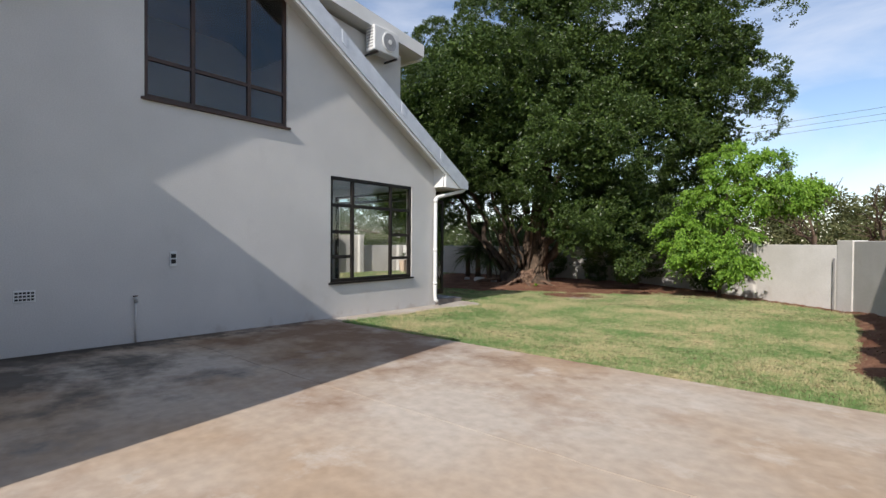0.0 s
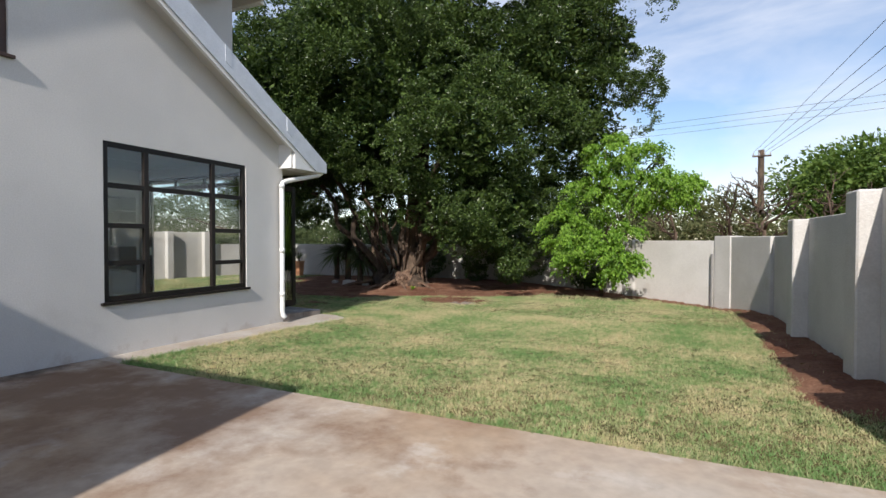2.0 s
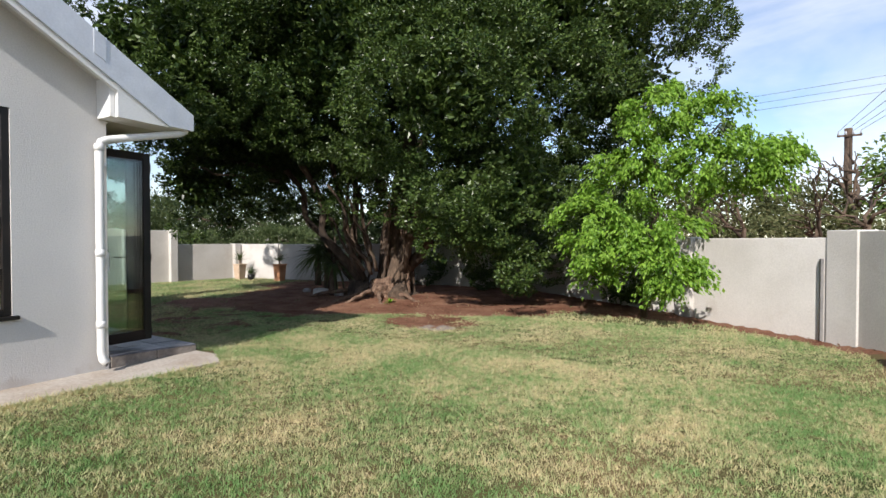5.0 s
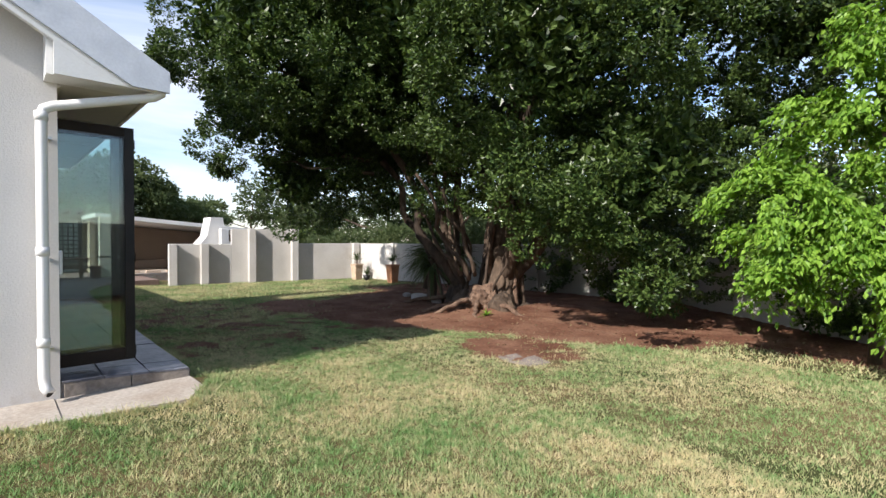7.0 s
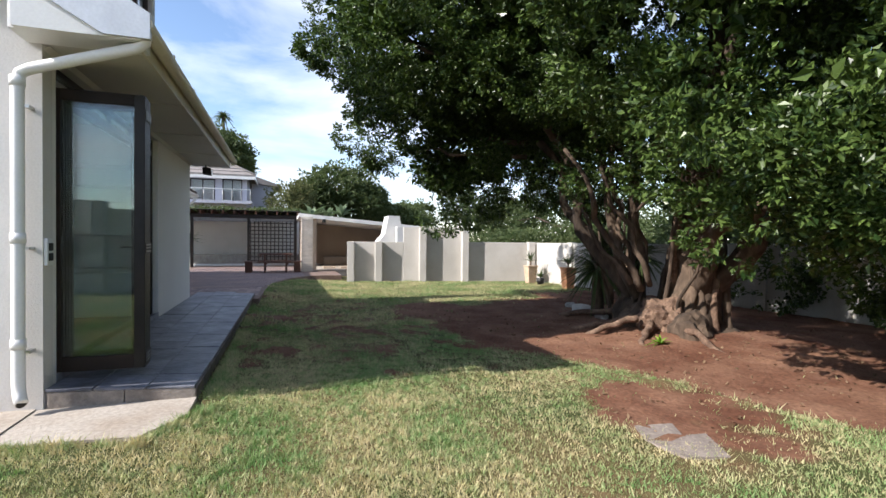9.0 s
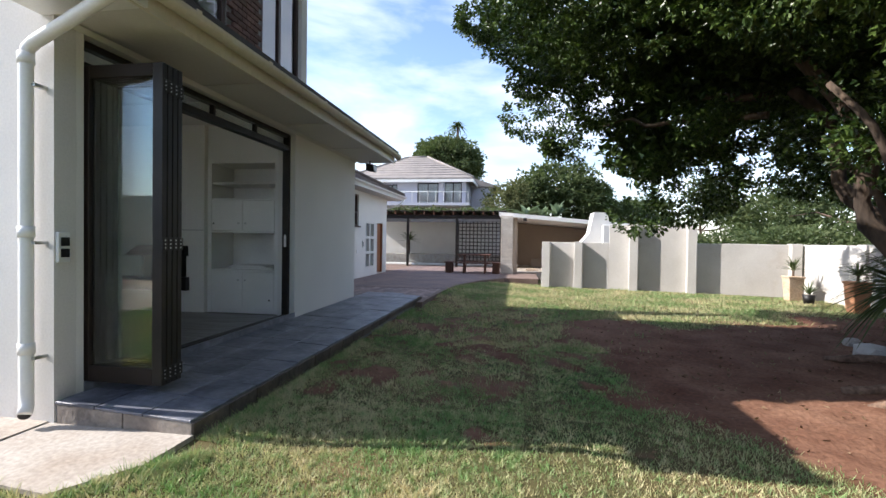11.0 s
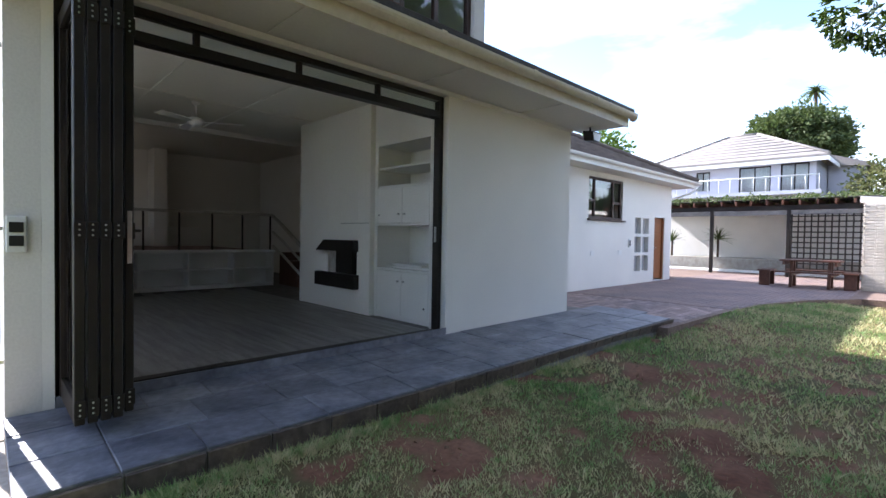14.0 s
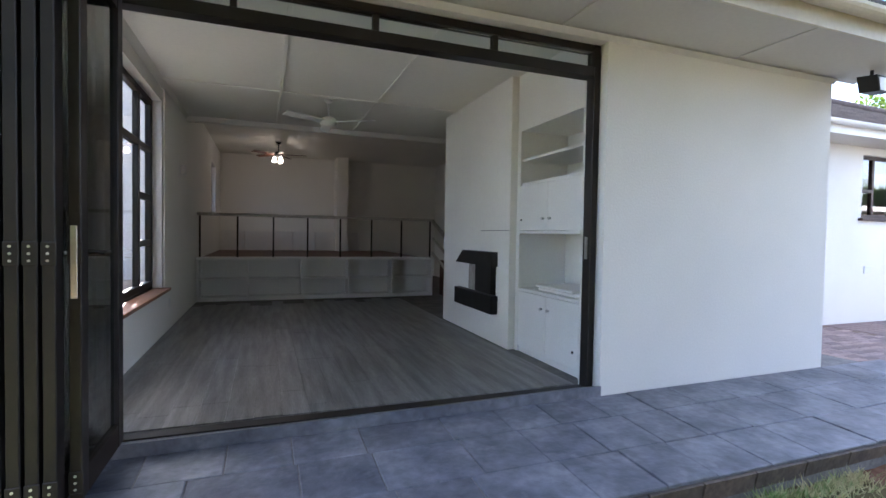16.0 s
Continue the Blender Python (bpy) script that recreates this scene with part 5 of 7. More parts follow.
old_blobs = [(-9.0, 19.0, 8.3, 5.2, 4.6, 5.2), (-9.2, 18.8, 12.5, 3.8, 3.6, 3.6), (-5.4, 18.6, 7.2, 3.6, 3.2, 3.9), (-4.4, 19.6, 9.8, 2.6, 2.6, 2.3), (-12.0, 17.2, 6.6, 3.0, 3.2, 3.0),
             (-9.4, 15.8, 6.2, 2.8, 2.3, 2.9), (-6.6, 16.0, 5.0, 2.2, 2.0, 2.4), (-12.6, 15.4, 5.4, 2.0, 2.0, 1.9), (-13.9, 17.4, 4.9, 2.0, 2.2, 1.9), (-11.8, 19.8, 4.6, 2.6, 2.2, 2.2), (-8.0, 16.2, 4.1, 1.7, 1.4, 1.3), (-5.6, 17.0, 2.6, 1.6, 1.4, 1.8), (-6.6, 19.6, 3.2, 2.6, 2.0, 2.4), (-10.6, 16.2, 4.2, 1.6, 1.4, 1.2), (-12.9, 18.6, 3.2, 1.6, 1.4, 1.2), (-12.4, 14.2, 6.9, 2.0, 1.9, 1.9), (-13.9, 15.8, 4.5, 1.9, 1.9, 1.5), (-14.8, 17.2, 5.6, 2.2, 2.4, 2.0), (-15.2, 19.2, 4.4, 2.2, 2.2, 1.9), (-10.4, 14.6, 8.2, 2.4, 2.2, 2.2), (-13.4, 17.0, 9.0, 2.6, 2.8, 2.6), (-12.6, 13.5, 6.0, 1.7, 1.5, 1.9), (-14.7, 13.9, 5.1, 1.6, 1.6, 1.5), (-14.8, 15.4, 3.3, 1.5, 1.4, 1.5), (-14.3, 17.0, 2.9, 1.5, 1.5, 1.2), (-6.3, 16.0, 1.5, 0.45, 0.45, 0.5), (-7.9, 16.4, 2.45, 0.8, 0.6, 0.6), (-7.2, 16.3, 2.35, 0.8, 0.6, 0.7), (-6.6, 16.2, 2.6, 0.8, 0.6, 0.7), (-7.7, 16.5, 3.0, 1.3, 1.0, 1.1), (-8.2, 16.9, 2.5, 0.8, 0.7, 0.7), (-6.6, 16.6, 2.2, 1.1, 0.9, 1.1), (-5.3, 16.4, 1.5, 0.9, 0.7, 0.9), (-10.6, 17.3, 2.4, 0.7, 0.6, 0.6), (-5.2, 18.0, 1.4, 1.3, 1.0, 1.0), (-16.4, 17.6, 4.6, 1.6, 1.8, 1.6), (-3.6, 19.6, 5.6, 2.2, 2.0, 2.4), (-3.0, 20.0, 8.2, 1.8, 1.8, 2.0), (-5.6, 20.4, 1.3, 2.4, 0.8, 1.2), (-8.2, 21.0, 1.6, 2.0, 0.8, 1.5), (-11.0, 21.2, 1.3, 1.4, 0.6, 1.1), (-4.0, 19.2, 1.4, 1.3, 0.7, 1.3), (-4.9, 19.0, 2.2, 1.6, 0.8, 1.7), (-7.0, 19.9, 2.2, 1.8, 0.9, 1.7), (-3.5, 18.7, 1.3, 0.9, 0.6, 1.1), (-14.2, 13.4, 6.7, 1.8, 1.6, 1.6), (-15.6, 14.6, 4.4, 1.3, 1.3, 1.3), (-15.2, 16.4, 6.6, 1.6, 1.6, 1.6)]


def rosettes(rs_, blobs, clumps, tufts, per, clump_r, tuft_r, low):
    """Leaf places in two steps: clumps on the lobes' shells, tufts over each clump's outer side, leaves round each tuft."""
    c_, o_ = lobes(rs_, blobs, clumps, 0.72)
    ok = c_[:, 2] > low
    c_, o_ = c_[ok], o_[ok]
    o_ = o_ + np.array([0, 0, 0.35])
    o_ /= np.linalg.norm(o_, axis=1)[:, None]
    n = len(c_)
    d = rs_.normal(0, 1, (n, tufts, 3)) + o_[:, None, :] * 0.9
    d /= np.linalg.norm(d, axis=2)[:, :, None]
    r = clump_r * rs_.uniform(0.55, 1.35, (n, 1, 1)) * rs_.uniform(0.75, 1.0, (n, tufts, 1))
    d2 = d * [1.0, 1.0, 0.75]
    t_ = (c_[:, None, :] + d2 * r).reshape(-1, 3)
    return sprays(rs_, t_, d.reshape(-1, 3), per, tuft_r, 0.8)


pts, ax = rosettes(rs, old_blobs, 860, 48, 14, 0.66, 0.125, 0.12)
adopt(leaf_mesh("crown", pts, ax, 0.085, 0.05, LEAF_DARK, rs, 0.0), old_tree)
cen, out = lobes(rs, [(*b[:3], b[3] * 0.54, b[4] * 0.54, b[5] * 0.54) for b in old_blobs if min(b[3:]) > 1.3], 5000, 0.2)
cen = cen[cen[:, 2] > 1.0]
pts, ax = sprays(rs, cen, np.zeros_like(cen), 22, 0.42)
adopt(leaf_mesh("inner_crown", pts, ax, 0.19, 0.115, LEAF_DARK, rs, 0.0), old_tree)

# the lime-green weeping tree by the wall
lime = thing("tree", (-2.7, 17.3, -0.2), "bright lime-green weeping fig drooping over the wall", "tree")
for a, b, r0, r1 in (((-2.7, 17.6, -0.3), (-2.5, 17.2, 2.4), 0.08, 0.05), ((-2.6, 17.5, 1.0), (-3.5, 16.7, 2.2), 0.05, 0.02), ((-2.5, 17.2, 2.4), (-1.3, 17.0, 3.7), 0.04, 0.015), ((-2.5, 17.2, 2.4), (-2.5, 16.9, 4.1), 0.04, 0.015)):
    p_, r_ = branch(rs, a, b, r0, r1)
    part("trunk", T(p_, r_, 8), BARK, lime)
lime_blobs = [(-2.45, 16.8, 3.95, 0.6, 0.6, 0.6), (-1.5, 17.0, 3.75, 0.55, 0.55, 0.55), (-2.75, 16.7, 2.9, 0.75, 0.7, 0.7), (-1.2, 17.05, 2.95, 0.95, 0.6, 0.5), (-3.55, 16.55, 1.75, 0.75, 0.65, 0.6), (-2.5, 16.6, 1.75, 0.7, 0.7, 0.6), (-0.55, 17.15, 2.95, 0.45, 0.45, 0.3), (-3.1, 16.4, 1.1, 0.7, 0.5, 0.4), (-4.0, 16.5, 1.15, 0.35, 0.35, 0.4), (-2.2, 16.55, 0.95, 0.5, 0.5, 0.4)]


def weeping(rs_, blobs, clusters, twigs, per, reach):
    """Leaf places along drooping twigs that spring in clusters from the lobes' shells."""
    c_, o_ = lobes(rs_, blobs, clusters, 0.6)
    n = clusters * twigs
    size = rs_.uniform(0.6, 1.25, clusters).repeat(twigs)[:, None]
    c_ = c_.repeat(twigs, 0) + rs_.normal(0, 0.085, (n, 3)) * size
    o_ = o_.repeat(twigs, 0) * [1, 1, 0.4] + [0, -0.15, 0.3] + rs_.normal(0, 0.45, (n, 3)) * [1, 1, 0.4]
    o_ /= np.linalg.norm(o_, axis=1)[:, None]
    ln = (reach * size * rs_.uniform(0.5, 1.2, n)[:, None])[:, :, None]
    t = (np.arange(per) / per)[None, :, None] * np.ones((n, 1, 1))
    way = o_[:, None, :] * ln * t + np.array([0, 0, -1.0]) * ln * 0.85 * t ** 2
    p_ = c_[:, None, :] + way + rs_.normal(0, 0.035, (n, per, 3))
    tan = o_[:, None, :] - np.array([0, 0, 1.7]) * t
    p_, tan = p_.reshape(-1, 3), tan.reshape(-1, 3)
    ok = p_[:, 2] > 0.12
    return p_[ok], tan[ok]


pts, ax = weeping(rs, lime_blobs, 150, 15, 16, 0.38)
adopt(leaf_mesh("crown", pts, ax, 0.092, 0.052, LEAF_LIME, rs, 0.35), lime)
cen, out = lobes(rs, lime_blobs, 40, 0.1)
pts, ax = sprays(rs, cen[cen[:, 2] > 0.4], out[cen[:, 2] > 0.4], 22, 0.22)
adopt(leaf_mesh("inner_crown", pts, ax, 0.085, 0.045, LEAF_MID, rs, 0.5), lime)


def far_tree(name, label, base, blobs, clumps, per, size, radius, material, seed, trunk=0.3):
    r_ = np.random.RandomState(seed)
    t_ = thing(name, base, label, "tree")
    top = Vector(blobs[0][:3])
    part("trunk", T(*branch(r_, base, top, trunk, trunk * 0.4)), BARK, t_)
    for b in blobs[1:]:
        part("limb", T(*branch(r_, Vector(base).lerp(top, 0.45), b[:3], trunk * 0.45, trunk * 0.12), 7), BARK, t_)
    c_, o_ = lobes(r_, blobs, clumps, 0.35)
    p_, a_ = sprays(r_, c_, o_, per, radius)
    adopt(leaf_mesh("crown", p_, a_, size, size * 0.55, material, r_, 0.1), t_)
    return t_


far_tree("tree", "wide flat-topped green tree beyond the boundary wall", (11, 34, -0.2), [(10.5, 34, 5.2, 4.6, 3.5, 2.0), (6.9, 33.5, 4.3, 2.2, 2.2, 1.6), (15.5, 34, 5.2, 4.2, 3.0, 2.2), (11, 33, 2.6, 6.5, 2, 1.8)], 1100, 26, 0.30, 0.75, LEAF_MID, 21)
far_tree("tree", "green tree beyond the boundary wall", (-0.5, 33, -0.2), [(-0.5, 33, 2.9, 2.2, 2, 1.9), (2.8, 35, 2.7, 2.2, 2, 1.8), (-4, 32, 3.2, 3, 2, 2.2), (1.5, 30, 1.6, 5, 1.5, 1.2)], 900, 20, 0.22, 0.6, LEAF_DRY, 22, 0.15)
far_tree("tree", "green tree behind the garden wall", (-24, 34, -0.2), [(-24, 34, 1.5, 5, 3, 1.7), (-17, 33, 1.3, 5, 3, 1.6), (-40, 30.5, 3.2, 3, 4.2, 2.3), (-40, 37, 3.7, 3, 4.2, 2.8), (-37, 43, 3.8, 3, 4.2, 2.9), (-9, 33, 2.8, 5, 2.4, 2.4)], 900, 26, 0.32, 0.8, LEAF_FAR, 23)
far_tree("tree", "round dark green tree behind the neighbouring house", (-66, 3.4, 0), [(-66, 3.4, 11.6, 4.2, 4.2, 3.1), (-66, 0.9, 10.8, 3, 2.3, 2.2), (-66, 5.8, 10.6, 2.6, 2.2, 2.3)], 800, 24, 0.45, 0.9, LEAF_FAR, 24)
far_tree("tree", "broad green tree behind the shelter", (-45.5, 15.8, 0), [(-45.5, 15.8, 5.9, 2.6, 3.2, 2.0), (-45.5, 18.2, 4.6, 2.2, 2.4, 1.6), (-45.5, 13.6, 4.7, 2.2, 1.8, 1.5), (-48, 22, 3.0, 3, 3, 1.8)], 900, 24, 0.34, 0.7, LEAF_FAR, 25)
far_tree("tree", "dark green tree behind the kitchen roof", (-44, -7, 0), [(-44, -7, 7.6, 3.5, 3.5, 2.6), (-46, -11, 7.0, 3.5, 3.5, 2.6)], 420, 24, 0.4, 0.8, LEAF_MID, 26)
far_tree("tree", "dry brown bush behind the pergola", (-40, 11.4, 0), [(-40, 11.4, 4.0, 1.5, 1.4, 1.4), (-40.5, 12.6, 4.8, 0.9, 0.9, 1.2)], 180, 20, 0.22, 0.5, LEAF_DRY, 27, 0.15)


far_tree("tree", "leafy green bushes growing behind the garden wall", (-25, 23, -0.2), [(-25, 23, 0.9, 2.6, 2.0, 1.1), (-27.5, 21, 0.8, 2.0, 2.0, 0.9), (-22, 25, 1.2, 2.6, 1.8, 1.3)], 900, 24, 0.17, 0.5, LEAF_FAR, 51, 0.12)
far_tree("tree", "leafy green bushes growing behind the garden wall", (-16, 26, -0.2), [(-16, 26, 1.6, 3.2, 1.8, 1.5), (-11.5, 26.5, 2.4, 3.0, 1.8, 1.9), (-7, 26.5, 2.4, 3.0, 1.8, 2.0)], 1150, 24, 0.17, 0.5, LEAF_FAR, 52, 0.12)
far_tree("tree", "tall dark conifers far behind the garden wall", (-60, 32, 0), [(-60, 32, 6.0, 2.0, 2.0, 3.0), (-62, 35, 5.6, 1.6, 1.6, 2.8), (-58, 38, 4.0, 4.0, 4.0, 2.2), (-64, 28, 4.6, 3, 3, 2.4)], 420, 22, 0.4, 0.7, LEAF_FAR, 53, 0.2)


def bare_tree(place, h, seed, label):
    r_ = np.random.RandomState(seed)
    t_ = thing("tree", place, label, "tree", "scrub trees beyond the wall")
    base = Vector(place)

    def grow(a, d, ln, r, depth, owner):
        b = a + d * ln
        o = part("limb" if depth < 3 else "twig", T(*branch(r_, a, b, r, r * 0.55, 0.18, 4), 6), BARK, owner if depth < 3 else t_)
        if depth:
            for k in range(3):
                nd = (d + Vector(r_.normal(0, 0.55, 3))).normalized()
                nd.z = abs(nd.z) * 0.8 + 0.1
                grow(a.lerp(b, r_.uniform(0.5, 1.0)), nd.normalized(), ln * r_.uniform(0.55, 0.8), r * 0.55, depth - 1, t_)
    grow(base, Vector((0.1, 0, 1)).normalized(), h * 0.42, h * 0.022, 3, t_)
    return t_


for pl, h, sd in (((1.6, 27, -0.2), 5.6, 31), ((3.4, 31, -0.2), 7.6, 32), ((-0.6, 26, -0.2), 5.0, 33), ((2.8, 26.5, -0.2), 5.4, 34), ((7.4, 28, -0.2), 6.2, 35), ((5.4, 27.5, -0.2), 5.2, 36)):
    bare_tree(pl, h, sd, "leafless grey scrub tree beyond the wall")

pole = thing("utility_pole", (4.75, 38, -0.2), "brown wooden utility pole carrying overhead wires", "pole")
part("post", T([(4.75, 38, -0.3), (4.75, 38, 7.2)], [0.2, 0.17], 12), BARK, pole)
part("cross_arm", B(4.25, 5.25, 37.76, 37.82, 6.75, 6.85), BARK, pole)
for x in (4.3, 4.6, 4.9, 5.2):
    part("insulator", T([(x, 37.79, 6.85), (x, 37.79, 7.03)], [0.05, 0.035], 8), STEEL, pole)


def cable(name, a, b, sag, r=0.011):
    a, b = Vector(a), Vector(b)
    pts = [a.lerp(b, k / 14) - Vector((0, 0, sag * 4 * (k / 14) * (1 - k / 14))) for k in range(15)]
    c = part(name, T(pts, r, 5), WIRE)
    return tagged(c, "black overhead wire hung from the utility pole", "cable", "overhead wires")


for x, far_x, far_z in ((4.3, 6.6, 10.3), (4.6, 7.2, 9.5), (4.9, 7.6, 8.7), (5.2, 8.1, 8.2)):
    cable("overhead_wire", (x, 37.79, 7.03), (far_x, 8.0, far_z), 0.12)
for k in range(3):
    cable("overhead_wire", (-26, 44 + k * 0.3, 10.0 - 0.35 * k), (40, 36 + k * 0.3, 11.4 - 0.35 * k), 0.5)


# ---- kitchen wing ----
def pierced(bm, axis, d0, d1, a0, a1, z0, z1, holes):
    """A wall slab between d0 and d1 with rectangular holes (a, b, low, high), as one closed mesh."""
    us = sorted({a0, a1, *[h[0] for h in holes], *[h[1] for h in holes]})
    vs = sorted({z0, z1, *[h[2] for h in holes], *[h[3] for h in holes]})
    full = lambda i, j: 0 <= i < len(us) - 1 and 0 <= j < len(vs) - 1 and not any(h[0] - 1e-6 <= us[i] and us[i + 1] <= h[1] + 1e-6 and h[2] - 1e-6 <= vs[j] and vs[j + 1] <= h[3] + 1e-6 for h in holes)
    made = {}

    def vert(i, j, d):
        if (i, j, d) not in made:
            made[i, j, d] = bm.verts.new((us[i], d, vs[j]) if axis == "y" else (d, us[i], vs[j]))
        return made[i, j, d]

    for i in range(len(us) - 1):
        for j in range(len(vs) - 1):
            if not full(i, j):
                continue
            for d in (d0, d1):
                bm.faces.new((vert(i, j, d), vert(i + 1, j, d), vert(i + 1, j + 1, d), vert(i, j + 1, d)))
            for di, dj, p_, q_ in ((-1, 0, (i, j), (i, j + 1)), (1, 0, (i + 1, j), (i + 1, j + 1)), (0, -1, (i, j), (i + 1, j)), (0, 1, (i, j + 1), (i + 1, j + 1))):
                if not full(i + di, j + dj):
                    bm.faces.new((vert(*p_, d0), vert(*q_, d0), vert(*q_, d1), vert(*p_, d1)))
    bmesh.ops.recalc_face_normals(bm, faces=bm.faces)
    return bm


KY = 7.5
panes6 = [(-21.30 - 0.53 * i - 0.42, -21.30 - 0.53 * i, 0.30 + 0.55 * j, 0.30 + 0.55 * j + 0.46) for i in range(2) for j in range(3)]
k_holes = [(-20.51, -18.67, 1.70, 2.80), (-23.42, -22.66, -0.02, 1.92)] + panes6
structure("wall_kitchen", pierced(bmesh.new(), "y", KY - 0.25, KY, -23.95, -14.42, -0.5, 3.06, k_holes), PLASTER_N, "white plastered kitchen wing wall", "wall")
structure("wall_kitchen_west", B(-23.95, -23.7, 0.0, KY - 0.252, -0.5, 3.06), PLASTER_N, "white plastered end wall of the kitchen wing", "wall")
structure("wall_kitchen_inner", B(-23.6, -14.5, 5.2, 5.3, -0.3, 3.0), INNER, "inner wall of the kitchen", "wall")
structure("wall_kitchen_south", B(-23.69, -14.5, 0.0, 0.2, -0.5, 3.06), PLASTER_N, "plain back wall of the kitchen wing", "wall")
structure("ceiling_kitchen", B(-23.6, -14.5, 0.3, 7.2, 3.0, 3.05), CEILING_P, "kitchen ceiling", "ceiling")
w5 = casement("window_5", "dark brown window of the kitchen wing", "y", KY - 0.08, -20.51, -18.67, 1.74, 2.80, [-20.05, -19.05], [[2.2], [], [2.2]], BRONZE, 0.07, 0.06)
part("window_sill", B(-20.58, -18.60, KY - 0.12, KY + 0.07, 1.69, 1.735, 0.005), BRONZE, w5)
lights6 = tagged(thing("window_6", (-21.8, KY, 1.0), "six small square grey panes set deep in the wall", "window"), kind="structure")
for a, b, lo, hi in panes6:
    part("pane", B(a + 0.002, b - 0.002, KY - 0.14, KY - 0.11, lo + 0.002, hi - 0.002), GREYM, lights6)
kd = tagged(thing("door_2", (-23.04, KY - 0.1, 0), "varnished wooden back door of the kitchen wing", "door"), kind="structure")
part("door_frame", B(-23.42, -23.36, KY - 0.14, KY - 0.02, 0.0, 1.92), WOOD_DOOR, kd)
part("door_frame", B(-22.72, -22.66, KY - 0.14, KY - 0.02, 0.0, 1.92), WOOD_DOOR, kd)
part("door_leaf", B(-23.355, -22.725, KY - 0.12, KY - 0.07, 0.02, 1.90, 0.006), WOOD_DOOR, kd)
for z in (0.5, 0.9, 1.3, 1.6):
    part("door_panel", B(-23.28, -22.80, KY - 0.069, KY - 0.06, z - 0.14, z + 0.12, 0.004), WOOD_DOOR, kd)
part("door_handle", T([(-22.79, KY - 0.03, 0.98), (-22.9, KY - 0.03, 0.98)], 0.012, 8), CHROME, kd)
outlet("outdoor_socket", "y", (-20.95, KY, 1.12), "grey outdoor socket on the kitchen wall")
for x in (-18.9, -20.4, -17.6):
    cover = thing("wall_cover", (x, KY, 0.86), "small blank white cover plate on the kitchen wall", "socket", "cover plates")
    part("plate", B(x - 0.10, x + 0.10, KY + 0.0005, KY + 0.012, 0.80, 0.92, 0.003), PLASTIC_W, cover)

k_roof = thing("roof_kitchen", (-20, 4, 3.1), "hipped brown tiled roof of the kitchen wing", "roof", "", "structure")
EY, EZ, HX, RUN, KS = 8.05, 3.10, -24.62, 4.1, 0.5
n_rows = 15
for i in range(n_rows):
    s0, s1 = i / n_rows * RUN, (i + 1) / n_rows * RUN
    lift = 0.045
    part("tile_course", P([(HX + s0, EY - s0, EZ + KS * s0 + lift), (HX + s1, EY - s1, EZ + KS * s1 + 0.005), (HX + s1, EY - s1, EZ + KS * s1 - 0.04), (HX + s0, EY - s0, EZ + KS * s0)], (-14.5 - HX - s1, 0, 0)), ROOF_BROWN, k_roof)
    part("tile_course", P([(HX + s0, EY - s0, EZ + KS * s0 + lift), (HX + s1, EY - s1, EZ + KS * s1 + 0.005), (HX + s1, EY - s1, EZ + KS * s1 - 0.04), (HX + s0, EY - s0, EZ + KS * s0)], (0, -(8.2 - 2 * s1), 0)), ROOF_BROWN, k_roof)
part("hip_ridge", T([(HX, EY, EZ + 0.06), (HX + RUN, EY - RUN, EZ + KS * RUN + 0.06)], 0.09, 8), ROOF_BROWN, k_roof)
part("ridge", T([(HX + RUN, EY - RUN, EZ + KS * RUN + 0.06), (-14.5, EY - RUN, EZ + KS * RUN + 0.06)], 0.09, 8), ROOF_BROWN, k_roof)
part("soffit", B(HX + 0.06, -14.80, KY + 0.001, EY - 0.04, 2.93, 2.96), SOFFIT_P, k_roof)
part("soffit", B(HX + 0.06, -23.952, 0.0, KY, 2.93, 2.96), SOFFIT_P, k_roof)
part("fascia", B(HX + 0.03, -14.80, EY - 0.03, EY - 0.005, 2.92, 3.09), WHITE_P, k_roof)
part("fascia", B(HX, HX + 0.028, 0.0, EY - 0.005, 2.92, 3.09), WHITE_P, k_roof)
part("gutter_channel", half_round([(HX - 0.05, EY + 0.06, 3.08), (-14.80, EY + 0.06, 3.09)], 0.065), WHITE_P, k_roof)
part("downpipe", T([(HX + 0.1, EY + 0.05, 3.0), (HX + 0.25, EY - 0.1, 2.75), (-24.0, KY - 0.3, 2.45), (-24.0, KY - 0.3, -0.1)], 0.04, 10), WHITE_P, k_roof)


# ---- pergola, pool wall, shelter ----
pergola = thing("pergola", (-29, 9, 0), "dark timber pergola with lattice screen over the pool edge", "pergola")
for y in (4.4, 7.2, 9.75, 12.0):
    part("post", B(-29.06, -28.94, y - 0.06, y + 0.06, -0.1, 2.40, 0.008), BLACK_F, pergola)
part("front_beam", B(-29.1, -28.98, 3.5, 12.15, 2.40, 2.58, 0.008), BLACK_F, pergola)
part("back_beam", B(-32.6, -32.48, 3.5, 12.15, 2.40, 2.58, 0.008), BLACK_F, pergola)
for i in range(18):
    y = 3.6 + i * 0.5
    part("rafter", B(-32.9, -28.7, y - 0.03, y + 0.03, 2.582, 2.74, 0.006), WOOD_DARK, pergola)
for i in range(9):
    x = -32.6 + i * 0.46
    part("slat", B(x - 0.03, x + 0.03, 3.5, 12.2, 2.742, 2.79, 0.004), BLACK_F, pergola)
part("shade_net", B(-29.0, -28.985, 3.5, 12.1, 2.22, 2.39), SLATE_EDGE, pergola)
part("roof_net", B(-33.08, -28.75, 3.4, 12.25, 2.795, 2.803), SLATE_EDGE, pergola, "dark shade net over the rafters")
vq = np.random.RandomState(61)
